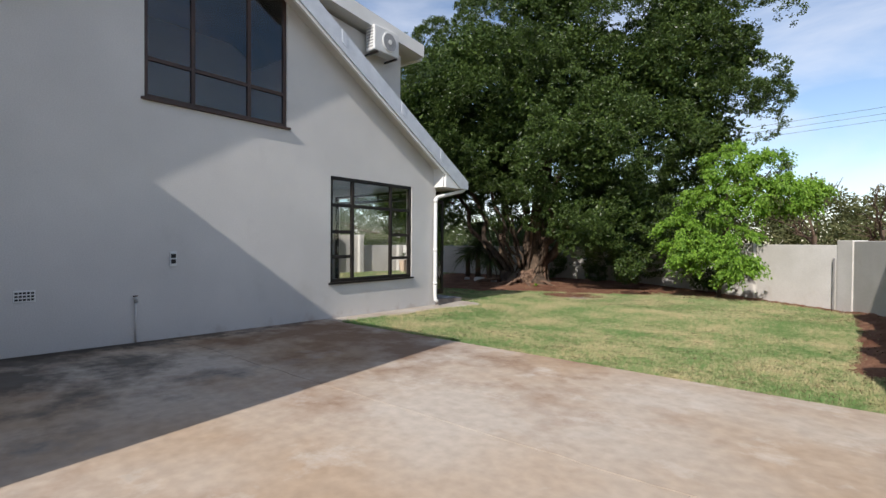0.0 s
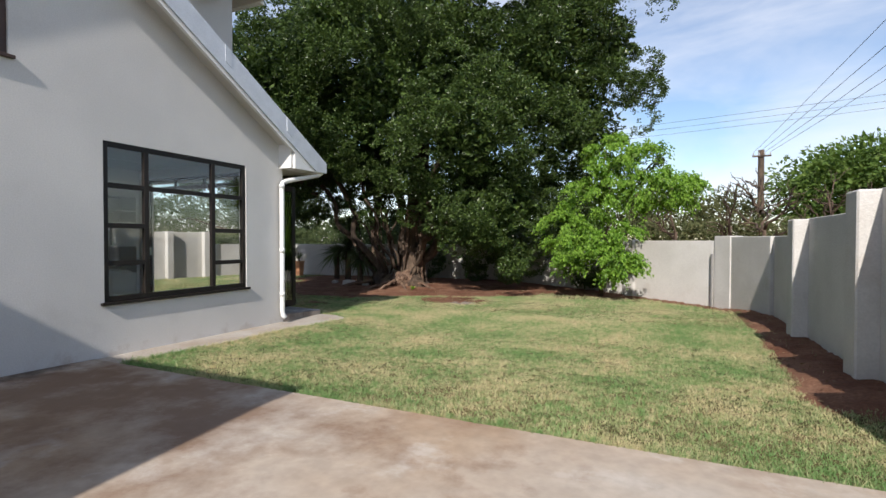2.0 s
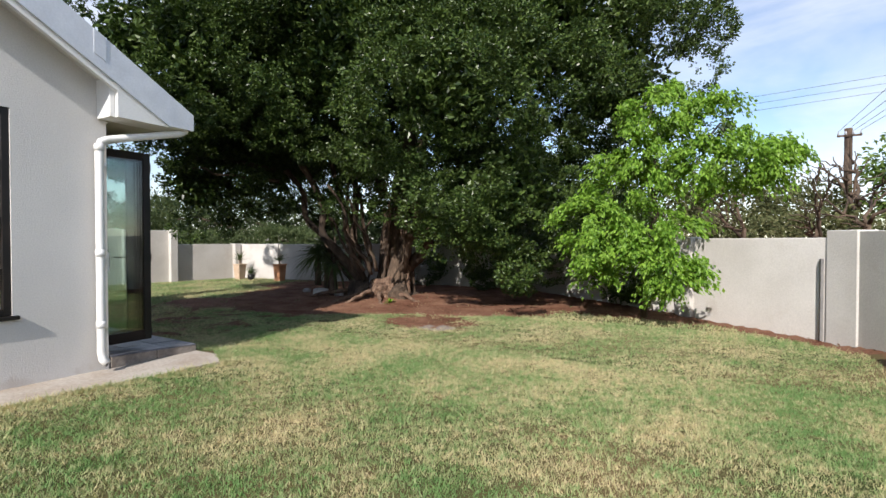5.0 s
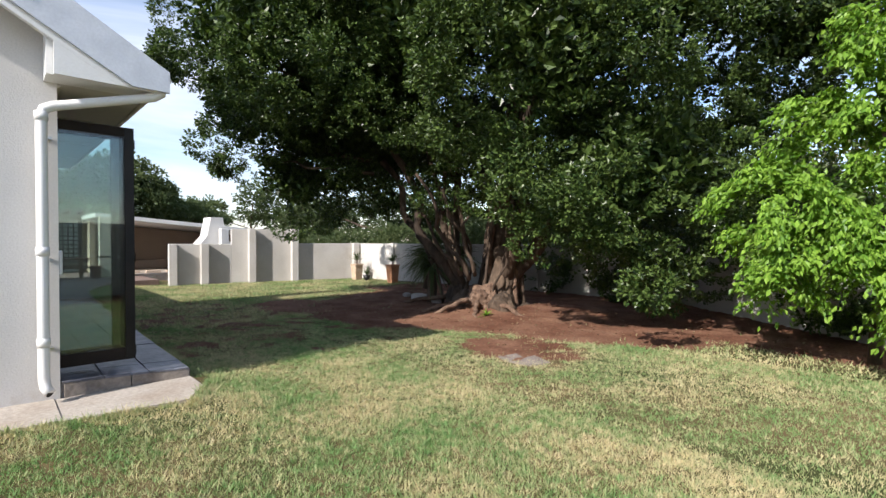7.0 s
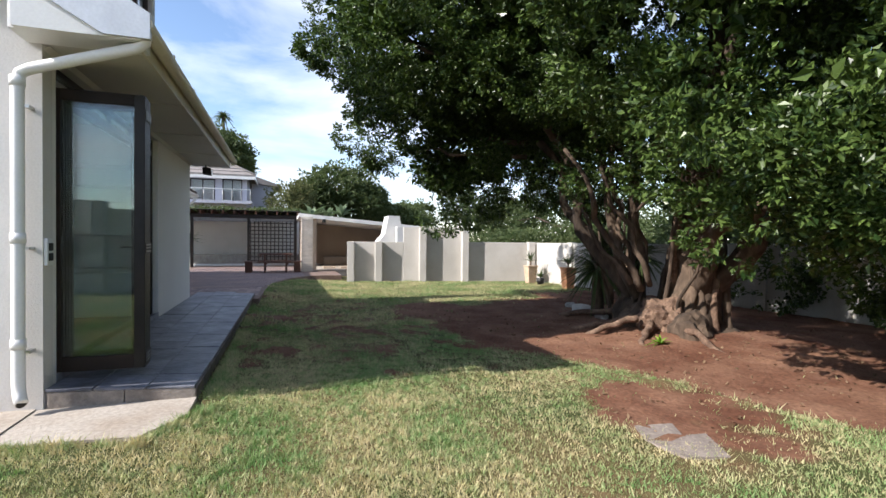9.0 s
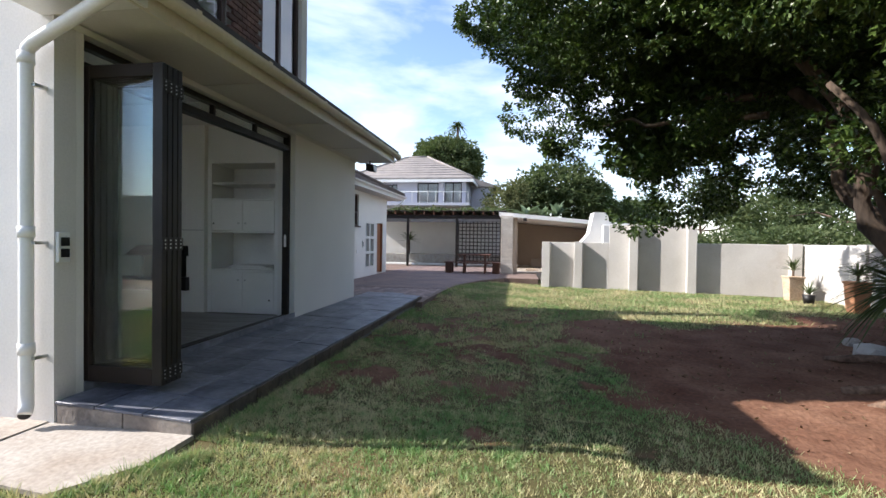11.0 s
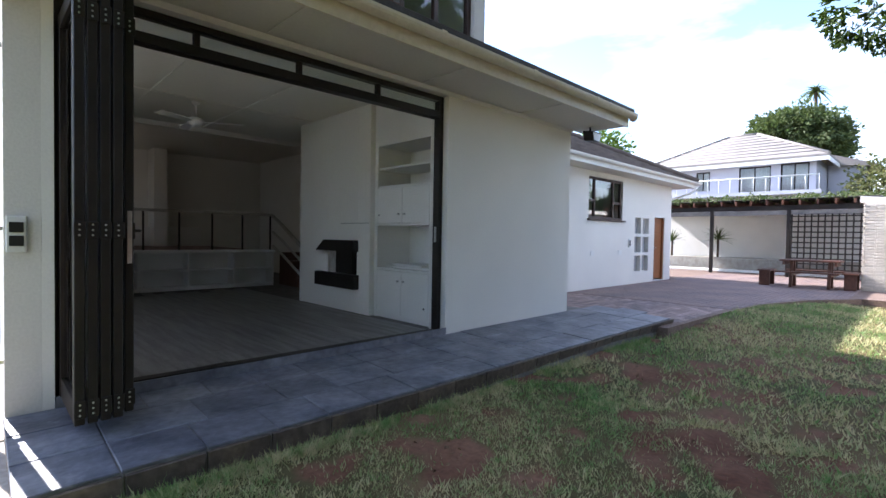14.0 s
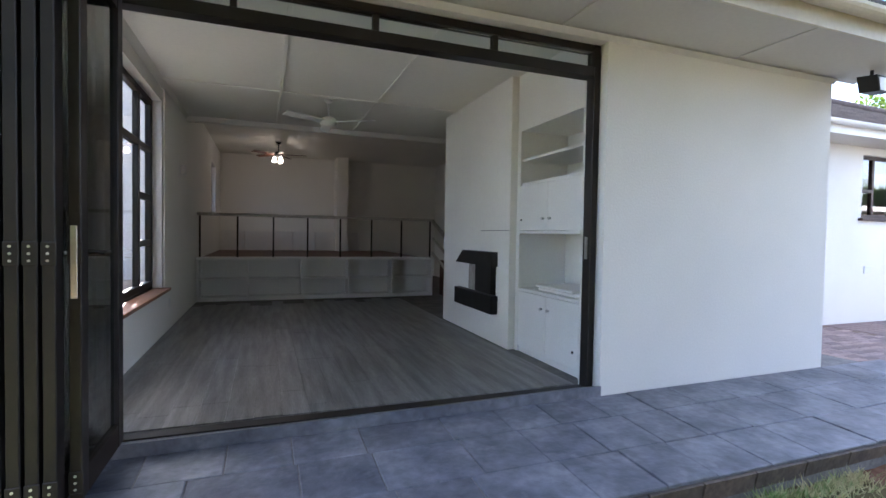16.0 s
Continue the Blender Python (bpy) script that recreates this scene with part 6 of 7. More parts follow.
vine_c = np.column_stack([vq.uniform(-31.5, -28.7, 260), vq.uniform(3.5, 12.2, 260), vq.uniform(2.78, 2.92, 260)])
vp, va = sprays(vq, vine_c, np.zeros_like(vine_c), 14, 0.22)
adopt(leaf_mesh("vine_leaves", vp, va, 0.12, 0.08, LEAF_FAR, vq, 0.3), pergola)
lattice = thing("lattice_screen", (-29, 10.9, 0.3), "dark wooden lattice screen of crossed slats", "screen")
for i in range(12):
    y = 9.85 + i * 0.19
    part("slat", B(-28.96, -28.935, y - 0.022, y + 0.022, 0.22, 2.24), BLACK_F, lattice)
for i in range(11):
    z = 0.28 + i * 0.188
    part("slat", B(-28.934, -28.91, 9.80, 11.96, z - 0.022, z + 0.022), BLACK_F, lattice)
pool_wall = thing("pool_wall", (-32, 8, 0), "white garden wall with a grey stone ledge behind the pool", "wall", "", "structure")
part("stone_ledge", B(-32.5, -31.6, 2.0, 13.4, -0.4, 0.50, 0.02), STONE, pool_wall)
part("white_wall", B(-33.3, -33.1, 0.0, 13.4, -0.4, 2.62), WHITE_P, pool_wall)
part("coping", B(-30.9, -30.3, 2.0, 13.4, -0.3, 0.03, 0.02), WHITE_P, pool_wall)
water = structure("water", B(-31.59, -30.91, 2.0, 13.4, -0.5, -0.12), glass_surface("pool_water", (0.25, 0.5, 0.5)), "strip of pool water", "water")

shelter = thing("shelter", (-28, 15, 0), "open lean-to shelter with sloping white roof and beige walls", "shelter")
slope_z = lambda y: 2.50 - 0.085 * (y - 12.1)
part("roof_slab", P([(-25.0, 12.05, slope_z(12.05)), (-25.0, 19.0, slope_z(19.0)), (-25.0, 19.0, slope_z(19.0) - 0.16), (-25.0, 12.05, slope_z(12.05) - 0.16)], (-6.2, 0, 0)), WHITE_P, shelter, "white boarded lean-to roof")
part("back_wall", P([(-31.2, 12.46, -0.3), (-31.2, 19.0, -0.3), (-31.2, 19.0, slope_z(19.0) - 0.165), (-31.2, 12.46, slope_z(12.46) - 0.165)], (0.2, 0, 0)), BEIGE, shelter)
part("side_wall", B(-31.0, -28.2, 12.25, 12.45, -0.3, 2.30), BEIGE, shelter)
part("end_wall", B(-31.0, -25.3, 18.8, 19.0, -0.3, 1.74), BEIGE, shelter)
part("post", B(-25.6, -25.22, 12.64, 12.82, -0.1, 2.28), BEIGE, shelter)
part("floor_slab", B(-31.0, -25.05, 12.46, 18.79, -0.3, 0.0), APRON, shelter)
part("bench", B(-30.6, -30.0, 13.5, 18.0, 0.0, 0.42, 0.02), BEIGE, shelter)
# low beige blocks stand in for stripes of sunlight on the floor
for k in range(3):
    part("bench_slat", B(-26.4, -26.1, 13.2 + 0.8 * k, 13.75 + 0.8 * k, 0.0, 0.10, 0.01), BEIGE, shelter)
part("floodlight", B(-25.08, -24.98, 13.05, 13.2, 2.12, 2.26, 0.01), SOOT, shelter)

pillar = thing("brick_pillar", (-25, 12.4, -0.1), "whitewashed brick pillar carrying the shelter roof", "pillar", "", "structure")
part("pillar_core", B(-25.21, -24.79, 12.17, 12.63, -0.3, 2.33), BRICK_W, pillar)
brick_me = bpy.data.meshes.new("brick")
bb = B(-0.105, 0.105, -0.012, 0.012, -0.032, 0.032, 0.004)
bb.to_mesh(brick_me)
bb.free()
brick_me.materials.append(BRICK_W)
for j in range(31):
    z = -0.05 + 0.0765 * j
    for k in range(2):
        o = 0.225 * k + (0.0 if j % 2 else 0.04)
        piece("brick", brick_me, Matrix.Translation((-24.782, 12.29 + o * 0.95, z)) @ Matrix.Rotation(math.pi / 2, 4, "Z"), pillar)
        piece("brick", brick_me, Matrix.Translation((-25.10 + o * 0.9, 12.162, z)), pillar)

braai = thing("barbecue_chimney", (-23.0, 15.6, -0.2), "white plastered outdoor barbecue with tapered chimney behind the wall", "barbecue")
part("hearth", B(-23.9, -22.3, 14.9, 16.6, -0.3, 1.0, 0.03), WHITE_P, braai)
bm_ = bmesh.new()
prism(bm_, [(-22.4, 14.95, 1.0), (-22.4, 16.5, 1.0), (-22.4, 16.1, 1.55), (-22.4, 15.95, 2.35), (-22.4, 15.50, 2.35), (-22.4, 15.35, 1.6), (-22.4, 15.1, 1.3)], (-0.9, 0, 0))
part("chimney", bm_, WHITE_P, braai)
part("side_pier", B(-22.3, -22.0, 15.75, 16.05, -0.3, 1.90, 0.015), WHITE_P, braai)

picnic = thing("picnic_table", (-24.6, 11.1, -0.04), "dark red-brown wooden picnic table with benches", "table")
for k in range(5):
    part("top_board", B(-24.95 + 0.16 * k, -24.80 + 0.16 * k, 10.42, 11.78, 0.69, 0.74, 0.006), WOOD_DARK, picnic)
for y in (10.65, 11.5):
    part("leg", P([(-24.9, y, -0.04), (-24.75, y, -0.04), (-24.62, y, 0.688), (-24.72, y, 0.688)], (0, 0.07, 0)), WOOD_DARK, picnic)
    part("leg", P([(-24.2, y, -0.04), (-24.35, y, -0.04), (-24.48, y, 0.688), (-24.38, y, 0.688)], (0, 0.07, 0)), WOOD_DARK, picnic)
    part("brace", B(-25.3, -23.9, y + 0.072, y + 0.12, 0.30, 0.38), WOOD_DARK, picnic)
for y in (10.5, 11.66):
    part("top_beam", B(-24.93, -24.17, y, y + 0.05, 0.59, 0.689), WOOD_DARK, picnic)
for x in (-25.25, -23.95):
    for k in range(2):
        part("bench_board", B(x - 0.14 + 0.145 * k, x + 0.145 * k, 10.4, 11.8, 0.382, 0.42, 0.006), WOOD_DARK, picnic)
for y in (10.05, 11.98):
    bench = thing("wooden_bench", (-24.6, y, -0.04), "low dark wooden bench at the picnic table", "bench", "benches round the picnic table")
    part("seat", B(-25.0, -24.2, y - 0.16, y + 0.16, 0.38, 0.425, 0.006), WOOD_DARK, bench)
    for x in (-24.92, -24.34):
        part("leg", B(x, x + 0.07, y - 0.13, y + 0.13, -0.04, 0.379, 0.005), WOOD_DARK, bench)

# ---- neighbouring house ----
nb = thing("house", (-44, 6, 0), "two-storey lilac-grey house with hipped grey tiled roof", "house")
nb_holes = [(5.25, 6.85, 4.05, 5.55), (7.30, 8.60, 4.05, 5.60), (2.9, 3.7, 4.3, 5.45)]
part("wall", pierced(bmesh.new(), "x", -40.25, -40.0, 0.2, 8.9, -0.3, 5.75, nb_holes), GREY_BLUE, nb)
part("wall", B(-47.8, -40.26, 8.65, 8.9, -0.3, 5.75), GREY_BLUE, nb)
part("wall", B(-47.8, -43.5, 8.95, 10.6, -0.3, 5.75), GREY_BLUE, nb)
part("wall", B(-47.8, -40.26, 0.2, 0.45, -0.3, 5.75), GREY_BLUE, nb)
part("wall", B(-40.6, -40.5, 0.46, 8.64, -0.3, 5.7), CURTAIN, nb, "drawn white curtains")
ez = 5.76
apex, apex2 = Vector((-44, 5.2, 8.05)), Vector((-44, 3.6, 8.05))
cs = [Vector(c) for c in ((-39.4, -0.4, ez), (-39.4, 9.5, ez), (-48.4, 9.5, ez), (-48.4, -0.4, ez))]


def roof_face(corners, thick=0.12):
    return P([tuple(c) for c in corners], (0, 0, thick))


for f in ((cs[0], cs[1], apex, apex2), (cs[1], cs[2], apex), (cs[2], cs[3], apex2, apex), (cs[3], cs[0], apex2)):
    part("roof", roof_face(f), ROOF_GREY, nb)
    n_ = 9
    for k in range(1, n_):
        s = k / n_
        a_, b_ = f[0].lerp(f[-1], s), f[1].lerp(f[2], s)
        part("tile_course", T([a_ + Vector((0, 0, 0.13)), b_ + Vector((0, 0, 0.13))], 0.035, 4), ROOF_GREY, nb)
for a_, b_ in ((cs[1], apex), (cs[0], apex2), (apex, apex2)):
    part("hip", T([a_ + Vector((0, 0, 0.14)), b_ + Vector((0, 0, 0.14))], 0.09, 6), ROOF_GREY, nb)
part("side_roof", P([(-43.2, 8.9, 5.74), (-43.2, 11.3, 5.5), (-43.2, 11.3, 5.6), (-43.2, 8.9, 6.4)], (-5.0, 0, 0)), ROOF_GREY, nb)
part("fascia", B(-39.45, -39.38, -0.4, 9.5, 5.55, 5.755), WHITE_P, nb)
part("fascia", B(-43.4, -39.46, 9.44, 9.5, 5.55, 5.755), WHITE_P, nb)
part("soffit", B(-39.98, -39.46, -0.3, 9.43, 5.68, 5.70), WHITE_P, nb)
for a_, b_, lo, hi in nb_holes:
    wn_ = part("window", B(-40.14, -40.08, a_, a_ + 0.07, lo, hi), BLACK_F, nb)
    part("frame", B(-40.14, -40.08, b_ - 0.07, b_, lo, hi), BLACK_F, wn_)
    part("frame", B(-40.14, -40.08, a_ + 0.071, b_ - 0.071, hi - 0.07, hi), BLACK_F, wn_)
    part("frame", B(-40.14, -40.08, (a_ + b_) / 2 - 0.03, (a_ + b_) / 2 + 0.03, lo, hi - 0.071), BLACK_F, wn_)
    pg = part("pane", B(-40.115, -40.105, a_ + 0.05, b_ - 0.05, lo, hi - 0.05), GLASS, wn_)
    pg.visible_shadow = False
part("balcony", B(-39.98, -38.8, 1.5, 9.3, 3.80, 4.0), GREY_BLUE, nb)
part("balcony_rail", T([(-38.85, 1.6, 4.78), (-38.85, 9.2, 4.78)], 0.035, 8), WHITE_P, nb)
for i in range(14):
    part("baluster", T([(-38.85, 1.6 + 0.585 * i, 4.0), (-38.85, 1.6 + 0.585 * i, 4.78)], 0.018, 6), WHITE_P, nb)
part("lower_roof", P([(-40.0, -3.0, 4.6), (-40.0, 0.19, 4.6), (-40.0, 0.19, 6.4), (-40.0, -3.0, 5.9)], (-5, 0, 0)), ROOF_GREY, nb)


# ---- palms, spiky plants and pots ----
def fronds(bm, at, n, length, width, rise, rs_, droop=0.6):
    """Long narrow leaves arching out from one point."""
    at = Vector(at)
    for k in range(n):
        a = rs_.uniform(0, 2 * math.pi)
        up = rs_.uniform(*rise)
        d = Vector((math.cos(a) * math.cos(up), math.sin(a) * math.cos(up), math.sin(up)))
        s = d.cross(Vector((0, 0, 1))).normalized()
        ln = length * rs_.uniform(0.7, 1.1)
        prev = None
        for i in range(5):
            t = i / 4
            p = at + d * ln * t - Vector((0, 0, droop * ln * t * t))
            w = width * (0.6 + 0.8 * t if t < 0.3 else 1.1 * (1 - t) + 0.04)
            cur = (bm.verts.new(p - s * w / 2 + Vector((0, 0, w * 0.25))), bm.verts.new(p), bm.verts.new(p + s * w / 2 + Vector((0, 0, w * 0.25))))
            if prev:
                bm.faces.new((prev[0], prev[1], cur[1], cur[0]))
                bm.faces.new((prev[1], prev[2], cur[2], cur[1]))
            prev = cur
    return bm


rs_p = random.Random(17)
for px, py, hgt, mt, lab in ((-19.15, 20.25, 0.52, surface("pale_pot_glaze", (0.55, 0.42, 0.30), (0.48, 0.34, 0.23), 4, 30, 0.7, 0.1), "tall square pale pot with a spiky plant"), (-16.95, 20.45, 0.56, TERRACOTTA, "tall square terracotta pot with a spiky plant")):
    pot = thing("planter_pot", (px, py, -0.22), lab, "pot", "pots by the wall")
    bm_ = B(px - 0.19, px + 0.19, py - 0.19, py + 0.19, -0.22, -0.22 + hgt + 0.1, 0.015)
    for v in bm_.verts:
        if v.co.z < 0:
            v.co.x, v.co.y = px + (v.co.x - px) * 0.78, py + (v.co.y - py) * 0.78
    part("pot_body", bm_, mt, pot)
    part("rim", B(px - 0.21, px + 0.21, py - 0.21, py + 0.21, -0.22 + hgt + 0.1, -0.22 + hgt + 0.15, 0.01), mt, pot)
    part("stem", T([(px, py, 0.35), (px, py, 0.62)], 0.03, 8), BARK, pot)
    part("spiky_leaves", fronds(bmesh.new(), (px, py, 0.60), 34, 0.62, 0.045, (0.2, 1.4), rs_p, 0.25), LEAF_PALM, pot)
small_pot = thing("planter_pot", (-18.5, 20.3, -0.22), "small dark pot with a low plant", "pot", "pots by the wall")
part("pot_body", T([(-18.5, 20.3, -0.22), (-18.5, 20.3, 0.02)], [0.11, 0.15], 14), SOOT, small_pot)
part("leaves", fronds(bmesh.new(), (-18.5, 20.3, 0.02), 18, 0.5, 0.05, (0.5, 1.4), rs_p, 0.2), LEAF_PALM, small_pot)
for px, py, h, n, ln in ((-13.2, 19.2, 1.15, 190, 1.3), (-11.55, 17.65, 0.75, 150, 1.0), (-14.3, 19.9, 0.9, 150, 1.1), (-11.5, 18.7, 1.0, 110, 0.9)):
    cyc = thing("palm_plant", (px, py, -0.2), "dwarf palm with long drooping narrow fronds", "palm", "dwarf palms by the old tree")
    part("stem", T([(px, py, -0.25), (px, py, h)], [0.13, 0.09], 10, rough=0.2, rng=rs_p), BARK, cyc)
    part("fronds", fronds(bmesh.new(), (px, py, h), n, ln, 0.07, (-0.5, 1.35), rs_p, 0.45), LEAF_PALM, cyc)
for px, py, h in ((-31.9, 6.6, 1.3), (-31.9, 4.6, 1.2)):
    yuc = thing("yucca", (px, py, 0.5), "spiky yucca on the stone ledge", "yucca", "yuccas on the ledge")
    part("stem", T([(px, py, 0.5), (px, py, h)], 0.05, 8), BARK, yuc)
    part("fronds", fronds(bmesh.new(), (px, py, h), 50, 0.85, 0.07, (-0.1, 1.4), rs_p, 0.2), LEAF_PALM, yuc)
tall_palm = thing("palm_tree", (-76, 3.4, 0), "tall thin palm tree far behind the houses", "palm")
part("trunk", T([(-76, 3.4, -0.2), (-76, 3.5, 10), (-76, 3.4, 18.3)], [0.25, 0.2, 0.16], 8), BARK, tall_palm)
part("fronds", fronds(bmesh.new(), (-76, 3.4, 18.4), 70, 1.7, 0.3, (-0.6, 1.35), rs_p, 0.5), LEAF_FAR, tall_palm)
for px, py, h in ((-38, 13.3, 2.9), (-38.5, 14.4, 2.7), (-38.2, 15.3, 3.0)):
    ban = thing("banana_plant", (px, py, 0), "banana plant with broad pale leaves behind the shelter", "plant", "banana plants")
    part("stem", T([(px, py, -0.2), (px, py, h)], 0.1, 8), BARK, ban)
    part("leaves", fronds(bmesh.new(), (px, py, h), 16, 1.7, 0.62, (0.5, 1.45), rs_p, 0.35), LEAF_BANANA, ban)
agave = thing("small_weed", (-8.75, 16.7, -0.2), "small green weed at the foot of the tree", "plant")
part("leaves", fronds(bmesh.new(), (-8.75, 16.7, -0.17), 16, 0.28, 0.05, (0.2, 1.3), rs_p, 0.4), LEAF_LIME, agave)

# ---- stones and soil clutter ----
rng = random.Random(23)


def stone(name, x, y, z, sx, sy, sz, label, material=STONE):
    bm_ = bmesh.new()
    bmesh.ops.create_icosphere(bm_, subdivisions=2, radius=1.0)
    for v in bm_.verts:
        v.co *= 1 + 0.22 * noise.noise(v.co * 1.3 + Vector((x, y, 0)))
        v.co.x = max(-0.8, min(0.8, v.co.x))
        v.co.z = max(-0.7, min(0.7, v.co.z))
        v.co = Vector((x + v.co.x * sx, y + v.co.y * sy, z + v.co.z * sz))
    ob = part(name, bm_, material)
    return tagged(ob, label, "stone", "stones by the tree")


stone("stone_block", -12.05, 17.62, -0.13, 0.30, 0.20, 0.14, "pale stone block lying by the tree", GARDEN_PLASTER)
stone("stone_block", -11.2, 17.5, -0.16, 0.16, 0.12, 0.09, "small grey stone by the tree")
stone("stone_block", -12.9, 17.9, -0.16, 0.15, 0.12, 0.09, "small grey stone by the tree")
cover = thing("broken_slab", (-6.0, 14.35, -0.2), "cracked grey concrete slab lying in the soil", "slab")
DARK_SLAB = surface("weathered_slab", (0.20, 0.165, 0.14), (0.28, 0.235, 0.20), 5, 30, 0.95, 0.3, grain=0.2)
zc = float(level(-6.0, 14.35))
part("slab_piece", P([(-6.35, 14.22, zc - 0.06), (-6.10, 14.10, zc - 0.06), (-6.03, 14.26, zc - 0.06), (-6.09, 14.46, zc - 0.06), (-6.30, 14.56, zc - 0.06)], (0.0, 0.0, 0.07)), DARK_SLAB, cover)
part("slab_piece", P([(-6.08, 14.08, zc - 0.06), (-5.74, 14.14, zc - 0.06), (-5.66, 14.46, zc - 0.06), (-6.04, 14.64, zc - 0.06), (-6.06, 14.46, zc - 0.06), (-6.00, 14.26, zc - 0.06)], (0.0, 0.01, 0.074)), DARK_SLAB, cover)

rs = np.random.RandomState(41)


def scatter(n, x0, x1, y0, y1):
    return np.stack([rs.uniform(x0, x1, n), rs.uniform(y0, y1, n)], 1)


def on_lawn(q):
    x, y = q[:, 0], q[:, 1]
    ok = (y > 6.04) & (x < 1.0) & ~((x < -7.42 + 0.085 * (y - 6.06)) & (y < 9.5)) & ~((x < -7.15 + 0.16 * (y - 9.5)) & (y < 10.45 + 0.58 * (-7.0 - x)) & (y > 9.3) & (x > -7.9))
    ok &= ~((x > PX0 - 0.62) & (x < PX1 + 0.02) & (y < PY1 + 0.01 + 0.012 * (PX1 - x)))
    edge = np.interp(x, [-22.3, -22.2, -20.8, -19.0, -17.0, -14.9], [13.65, 12.4, 11.6, 11.1, 10.95, 10.9])
    ok &= ~((x < -14.7) & (y < edge)) & (x > -21.6 + 0.28 * np.clip(y - 13.7, 0, 7))
    return ok


# red clods and leaf litter on the soil
q = scatter(5200, -15.5, 1.0, 8.0, 20.5)
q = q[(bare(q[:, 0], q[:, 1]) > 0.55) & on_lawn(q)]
z = level(q[:, 0], q[:, 1]) + 0.006
lit = leaf_mesh("leaf_litter", np.column_stack([q, z]), np.tile([0.0, 0.0, 0.0], (len(q), 1)) + rs.normal(0, 1, (len(q), 3)) * [1, 1, 0.1], 0.055, 0.03, leaf_surface("dead_leaf", (0.11, 0.06, 0.035), (0.25, 0.17, 0.10), 0.8, 0.1), rs)
tagged(lit, "dry fallen leaves and clods on the red soil", "leaf litter", "", "stuff")

# mown grass
GN, GL = GRASS.node_tree.nodes, GRASS.node_tree.links
gm = [n for n in GN if n.type == "MIX"][0]
ggeo = [n for n in GN if n.type == "NEW_GEOMETRY"][0]
gn1 = GN.new("ShaderNodeTexNoise")
gn1.inputs["Scale"].default_value, gn1.inputs["Detail"].default_value = 0.9, 5
gr = GN.new("ShaderNodeMapRange")
gr.inputs["From Min"].default_value, gr.inputs["From Max"].default_value = 0.30, 0.68
gr.inputs["To Min"].default_value, gr.inputs["To Max"].default_value = -0.34, 0.62
ga = GN.new("ShaderNodeMath")
ga.operation, ga.use_clamp = "MULTIPLY_ADD", True
ga.inputs[1].default_value = 0.6
GL.new(ggeo.outputs["Position"], gn1.inputs["Vector"])
GL.new(gn1.outputs["Fac"], gr.inputs["Value"])
GL.new(ggeo.outputs["Random Per Island"], ga.inputs[0])
gn2 = GN.new("ShaderNodeTexNoise")
gn2.inputs["Scale"].default_value, gn2.inputs["Detail"].default_value = 10.0, 4
gk = GN.new("ShaderNodeMath")
gk.operation = "MULTIPLY_ADD"
gk.inputs[1].default_value = 2.3
gs_ = GN.new("ShaderNodeMath")
gs_.operation = "SUBTRACT"
gs_.inputs[1].default_value = 1.15
GL.new(ggeo.outputs["Position"], gn2.inputs["Vector"])
GL.new(gn2.outputs["Fac"], gk.inputs[0])
GL.new(gr.outputs["Result"], gk.inputs[2])
GL.new(gk.outputs[0], gs_.inputs[0])
GL.new(gs_.outputs[0], ga.inputs[2])
GL.new(ga.outputs[0], gm.inputs["Factor"])


def turf(name, q, height, width, label):
    x, y = q[:, 0], q[:, 1]
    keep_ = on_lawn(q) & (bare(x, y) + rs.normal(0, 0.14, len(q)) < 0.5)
    q = q[keep_]
    n = len(q)
    z = level(q[:, 0], q[:, 1]) - 0.006
    a = rs.uniform(0, 2 * np.pi, n)
    tuft = np.sin(q[:, 0] * 47 + 2 * np.sin(q[:, 1] * 19)) * np.sin(q[:, 1] * 43 + 2 * np.sin(q[:, 0] * 23))
    h = height * rs.uniform(0.4, 1.3, n) * (1 + 0.55 * tuft)
    lean = rs.uniform(0.2, 1.1, n) * h
    w = width * rs.uniform(0.6, 1.3, n)
    b = rs.uniform(0, 2 * np.pi, n)
    base = np.column_stack([q, z])
    side = np.column_stack([np.cos(a), np.sin(a), np.zeros(n)]) * (w / 2)[:, None]
    tip = base + np.column_stack([np.cos(b) * lean, np.sin(b) * lean, h])
    v = np.stack([base - side, base + side, tip], 1).reshape(-1, 3)
    f = np.arange(3 * n).reshape(-1, 3)
    return tagged(raw(name, v, f, GRASS), label, "grass", "", "stuff")


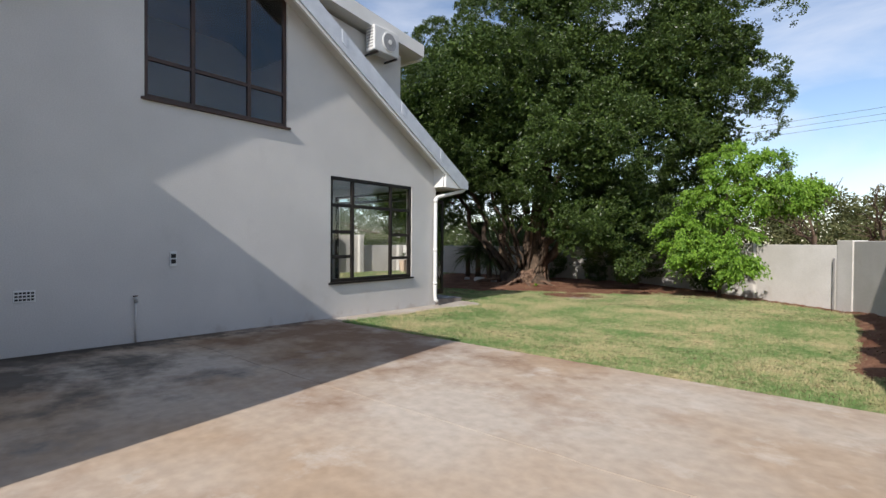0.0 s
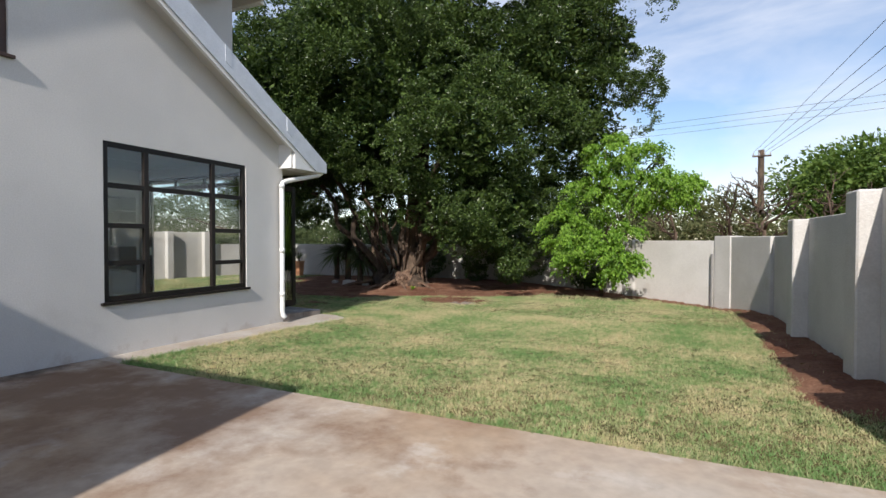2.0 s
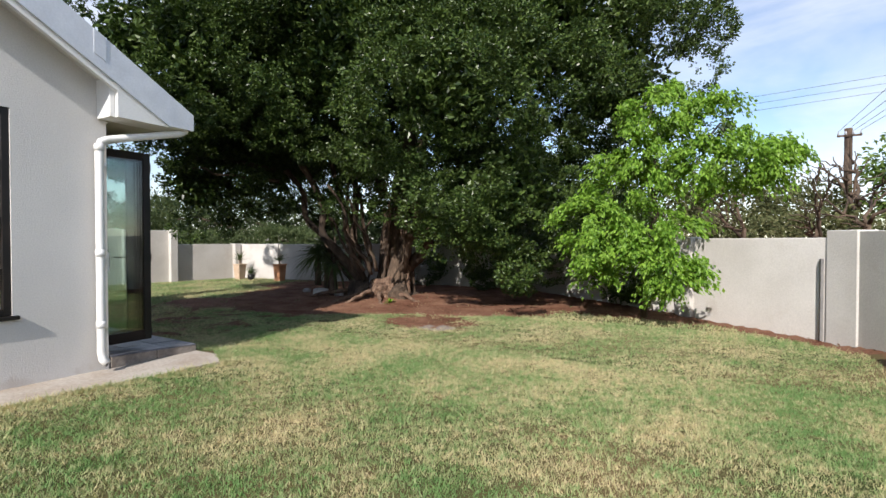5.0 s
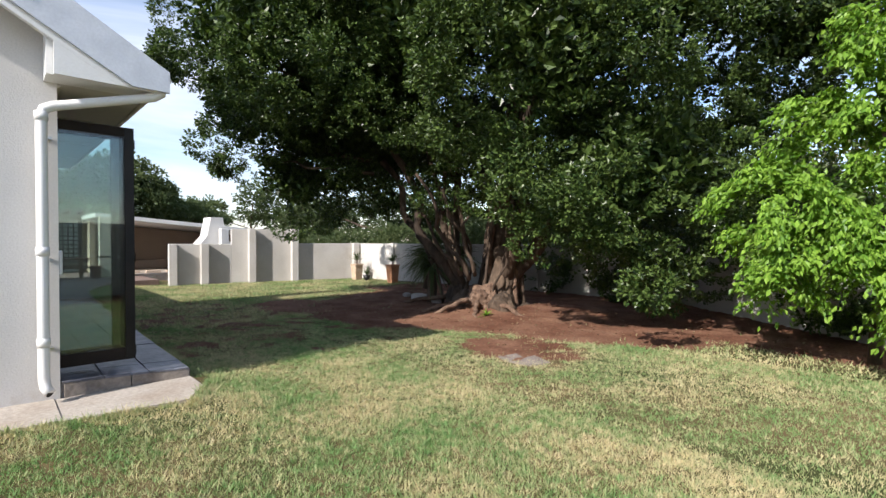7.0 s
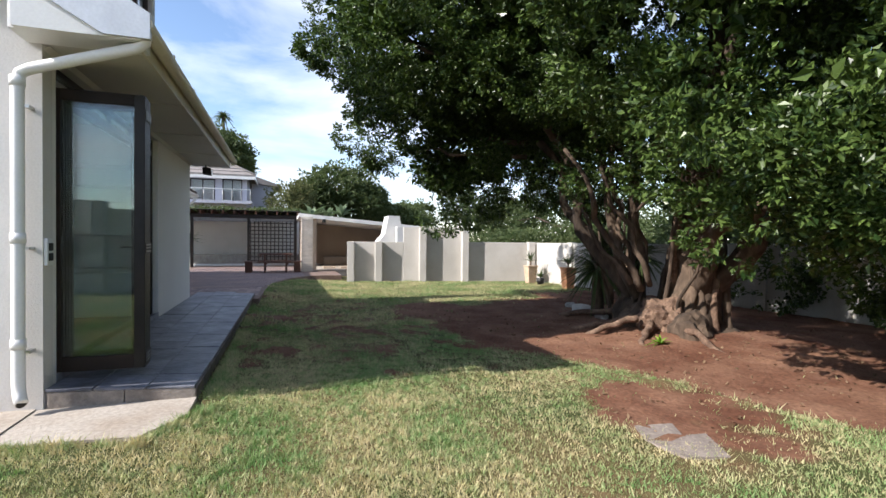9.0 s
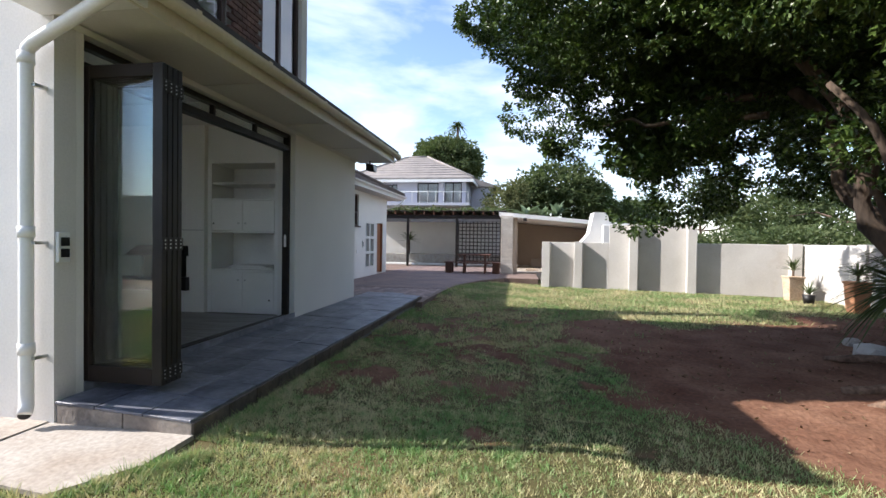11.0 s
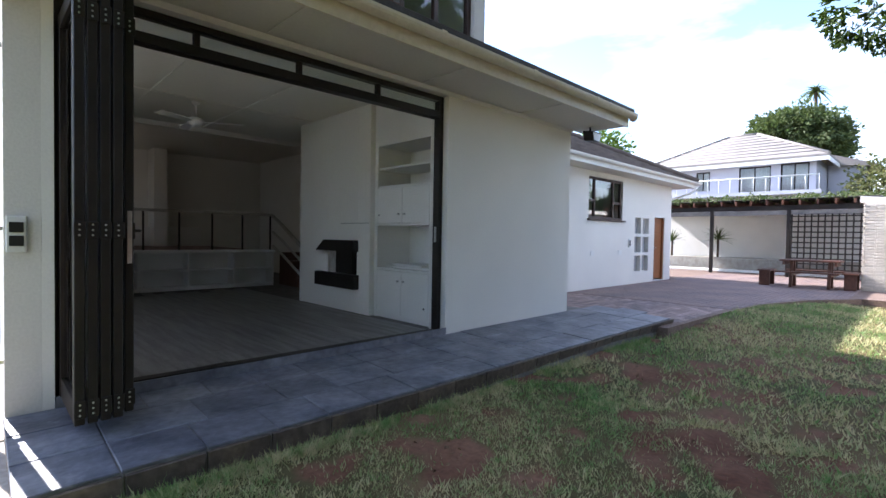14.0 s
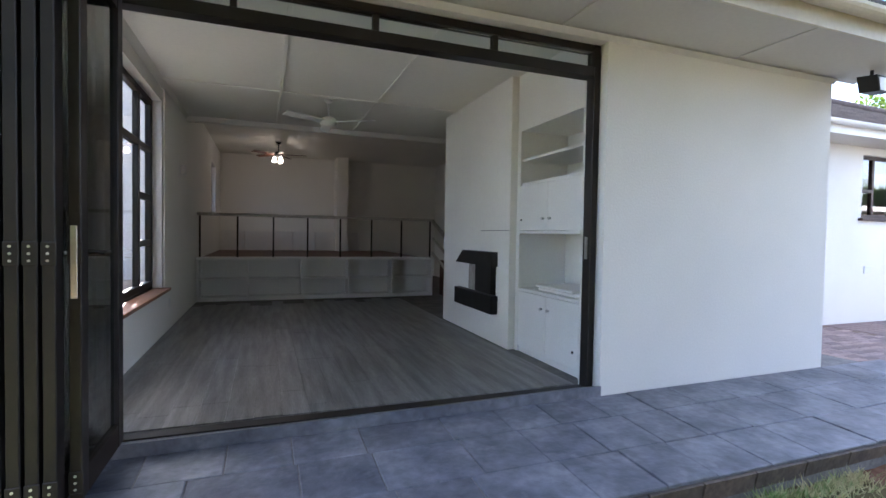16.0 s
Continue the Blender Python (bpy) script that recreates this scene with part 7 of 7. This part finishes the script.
turf("lawn_grass", np.concatenate([scatter(520000, -9.0, 0.9, 6.0, 13.0), scatter(330000, -12.0, 0.5, 10.72, 16.5)]), 0.034, 0.0092, "short mown grass, green with dry straw patches")
turf("lawn_grass", np.concatenate([scatter(110000, -22.0, -11.5, 10.72, 21.0), scatter(26000, -8.0, 0.8, 15.5, 19.0)]), 0.05, 0.018, "short mown grass, green with dry straw patches")
edge_q = np.concatenate([np.column_stack([-7.42 + 0.09 * ((yy := rs.uniform(6.1, 10.5, 6000)) - 6.06) + np.abs(rs.normal(0, 0.06, 6000)), yy]), np.column_stack([(xx := rs.uniform(-7.7, -6.9, 2500)), 10.45 + 0.58 * (-7.0 - xx) + np.abs(rs.normal(0, 0.06, 2500))]), np.column_stack([rs.uniform(-7.3, 0.9, 7000), 6.05 + np.abs(rs.normal(0, 0.06, 7000))]), np.column_stack([rs.uniform(-15.3, -7.3, 9000), 10.77 + np.abs(rs.normal(0, 0.05, 9000))])])
turf("grass_edge", edge_q, 0.06, 0.009, "longer grass along the edges of concrete and patio")

# clay pavers of the yard
pav_me = bpy.data.meshes.new("paver")
pb = B(-0.108, 0.108, -0.052, 0.052, -0.03, 0.006, 0.005)
pb.to_mesh(pav_me)
pb.free()
pav_me.materials.append(PAVER)
count = 0
for j in range(40):
    y = 7.60 + 0.11 * j
    for i in range(10):
        x = -15.5 - 0.222 * i - (0.111 if j % 2 else 0)
        if count < 300 and y < 10.85:
            piece("paver", pav_me, Matrix.Translation((x, y, -0.045)) @ Matrix.Rotation(rng.uniform(-0.02, 0.02), 4, "Z"), paving)
            count += 1
far_q = [(x, y) for x in np.arange(-28.5, -17.8, 0.226) for y in np.arange(7.6, 12.2, 0.116)]
fq = np.array(far_q)
fq = fq[(fq[:, 1] < np.interp(fq[:, 0], [-28.5, -22.2, -20.8, -19.0, -17.0], [13.0, 12.33, 11.53, 11.03, 10.88])) & ~((fq[:, 0] > -23.95) & (fq[:, 1] < 7.56))]
n = len(fq)
c8 = np.array([(-1, -1, 0), (1, -1, 0), (1, 1, 0), (-1, 1, 0), (-0.93, -0.88, 1), (0.93, -0.88, 1), (0.93, 0.88, 1), (-0.93, 0.88, 1)]) * [0.108, 0.053, 0.01]
v = (np.column_stack([fq + rs.normal(0, 0.003, fq.shape), np.full(n, -0.0455)])[:, None, :] + c8[None]).reshape(-1, 3)
fc = np.array([(4, 5, 6, 7), (0, 1, 5, 4), (1, 2, 6, 5), (2, 3, 7, 6), (3, 0, 4, 7)])
f = (np.arange(n)[:, None, None] * 8 + fc[None]).reshape(-1, 4)
pavers = raw("paver_field", v, f, PAVER)
adopt(pavers, paving)
pavers["kind"] = "stuff"
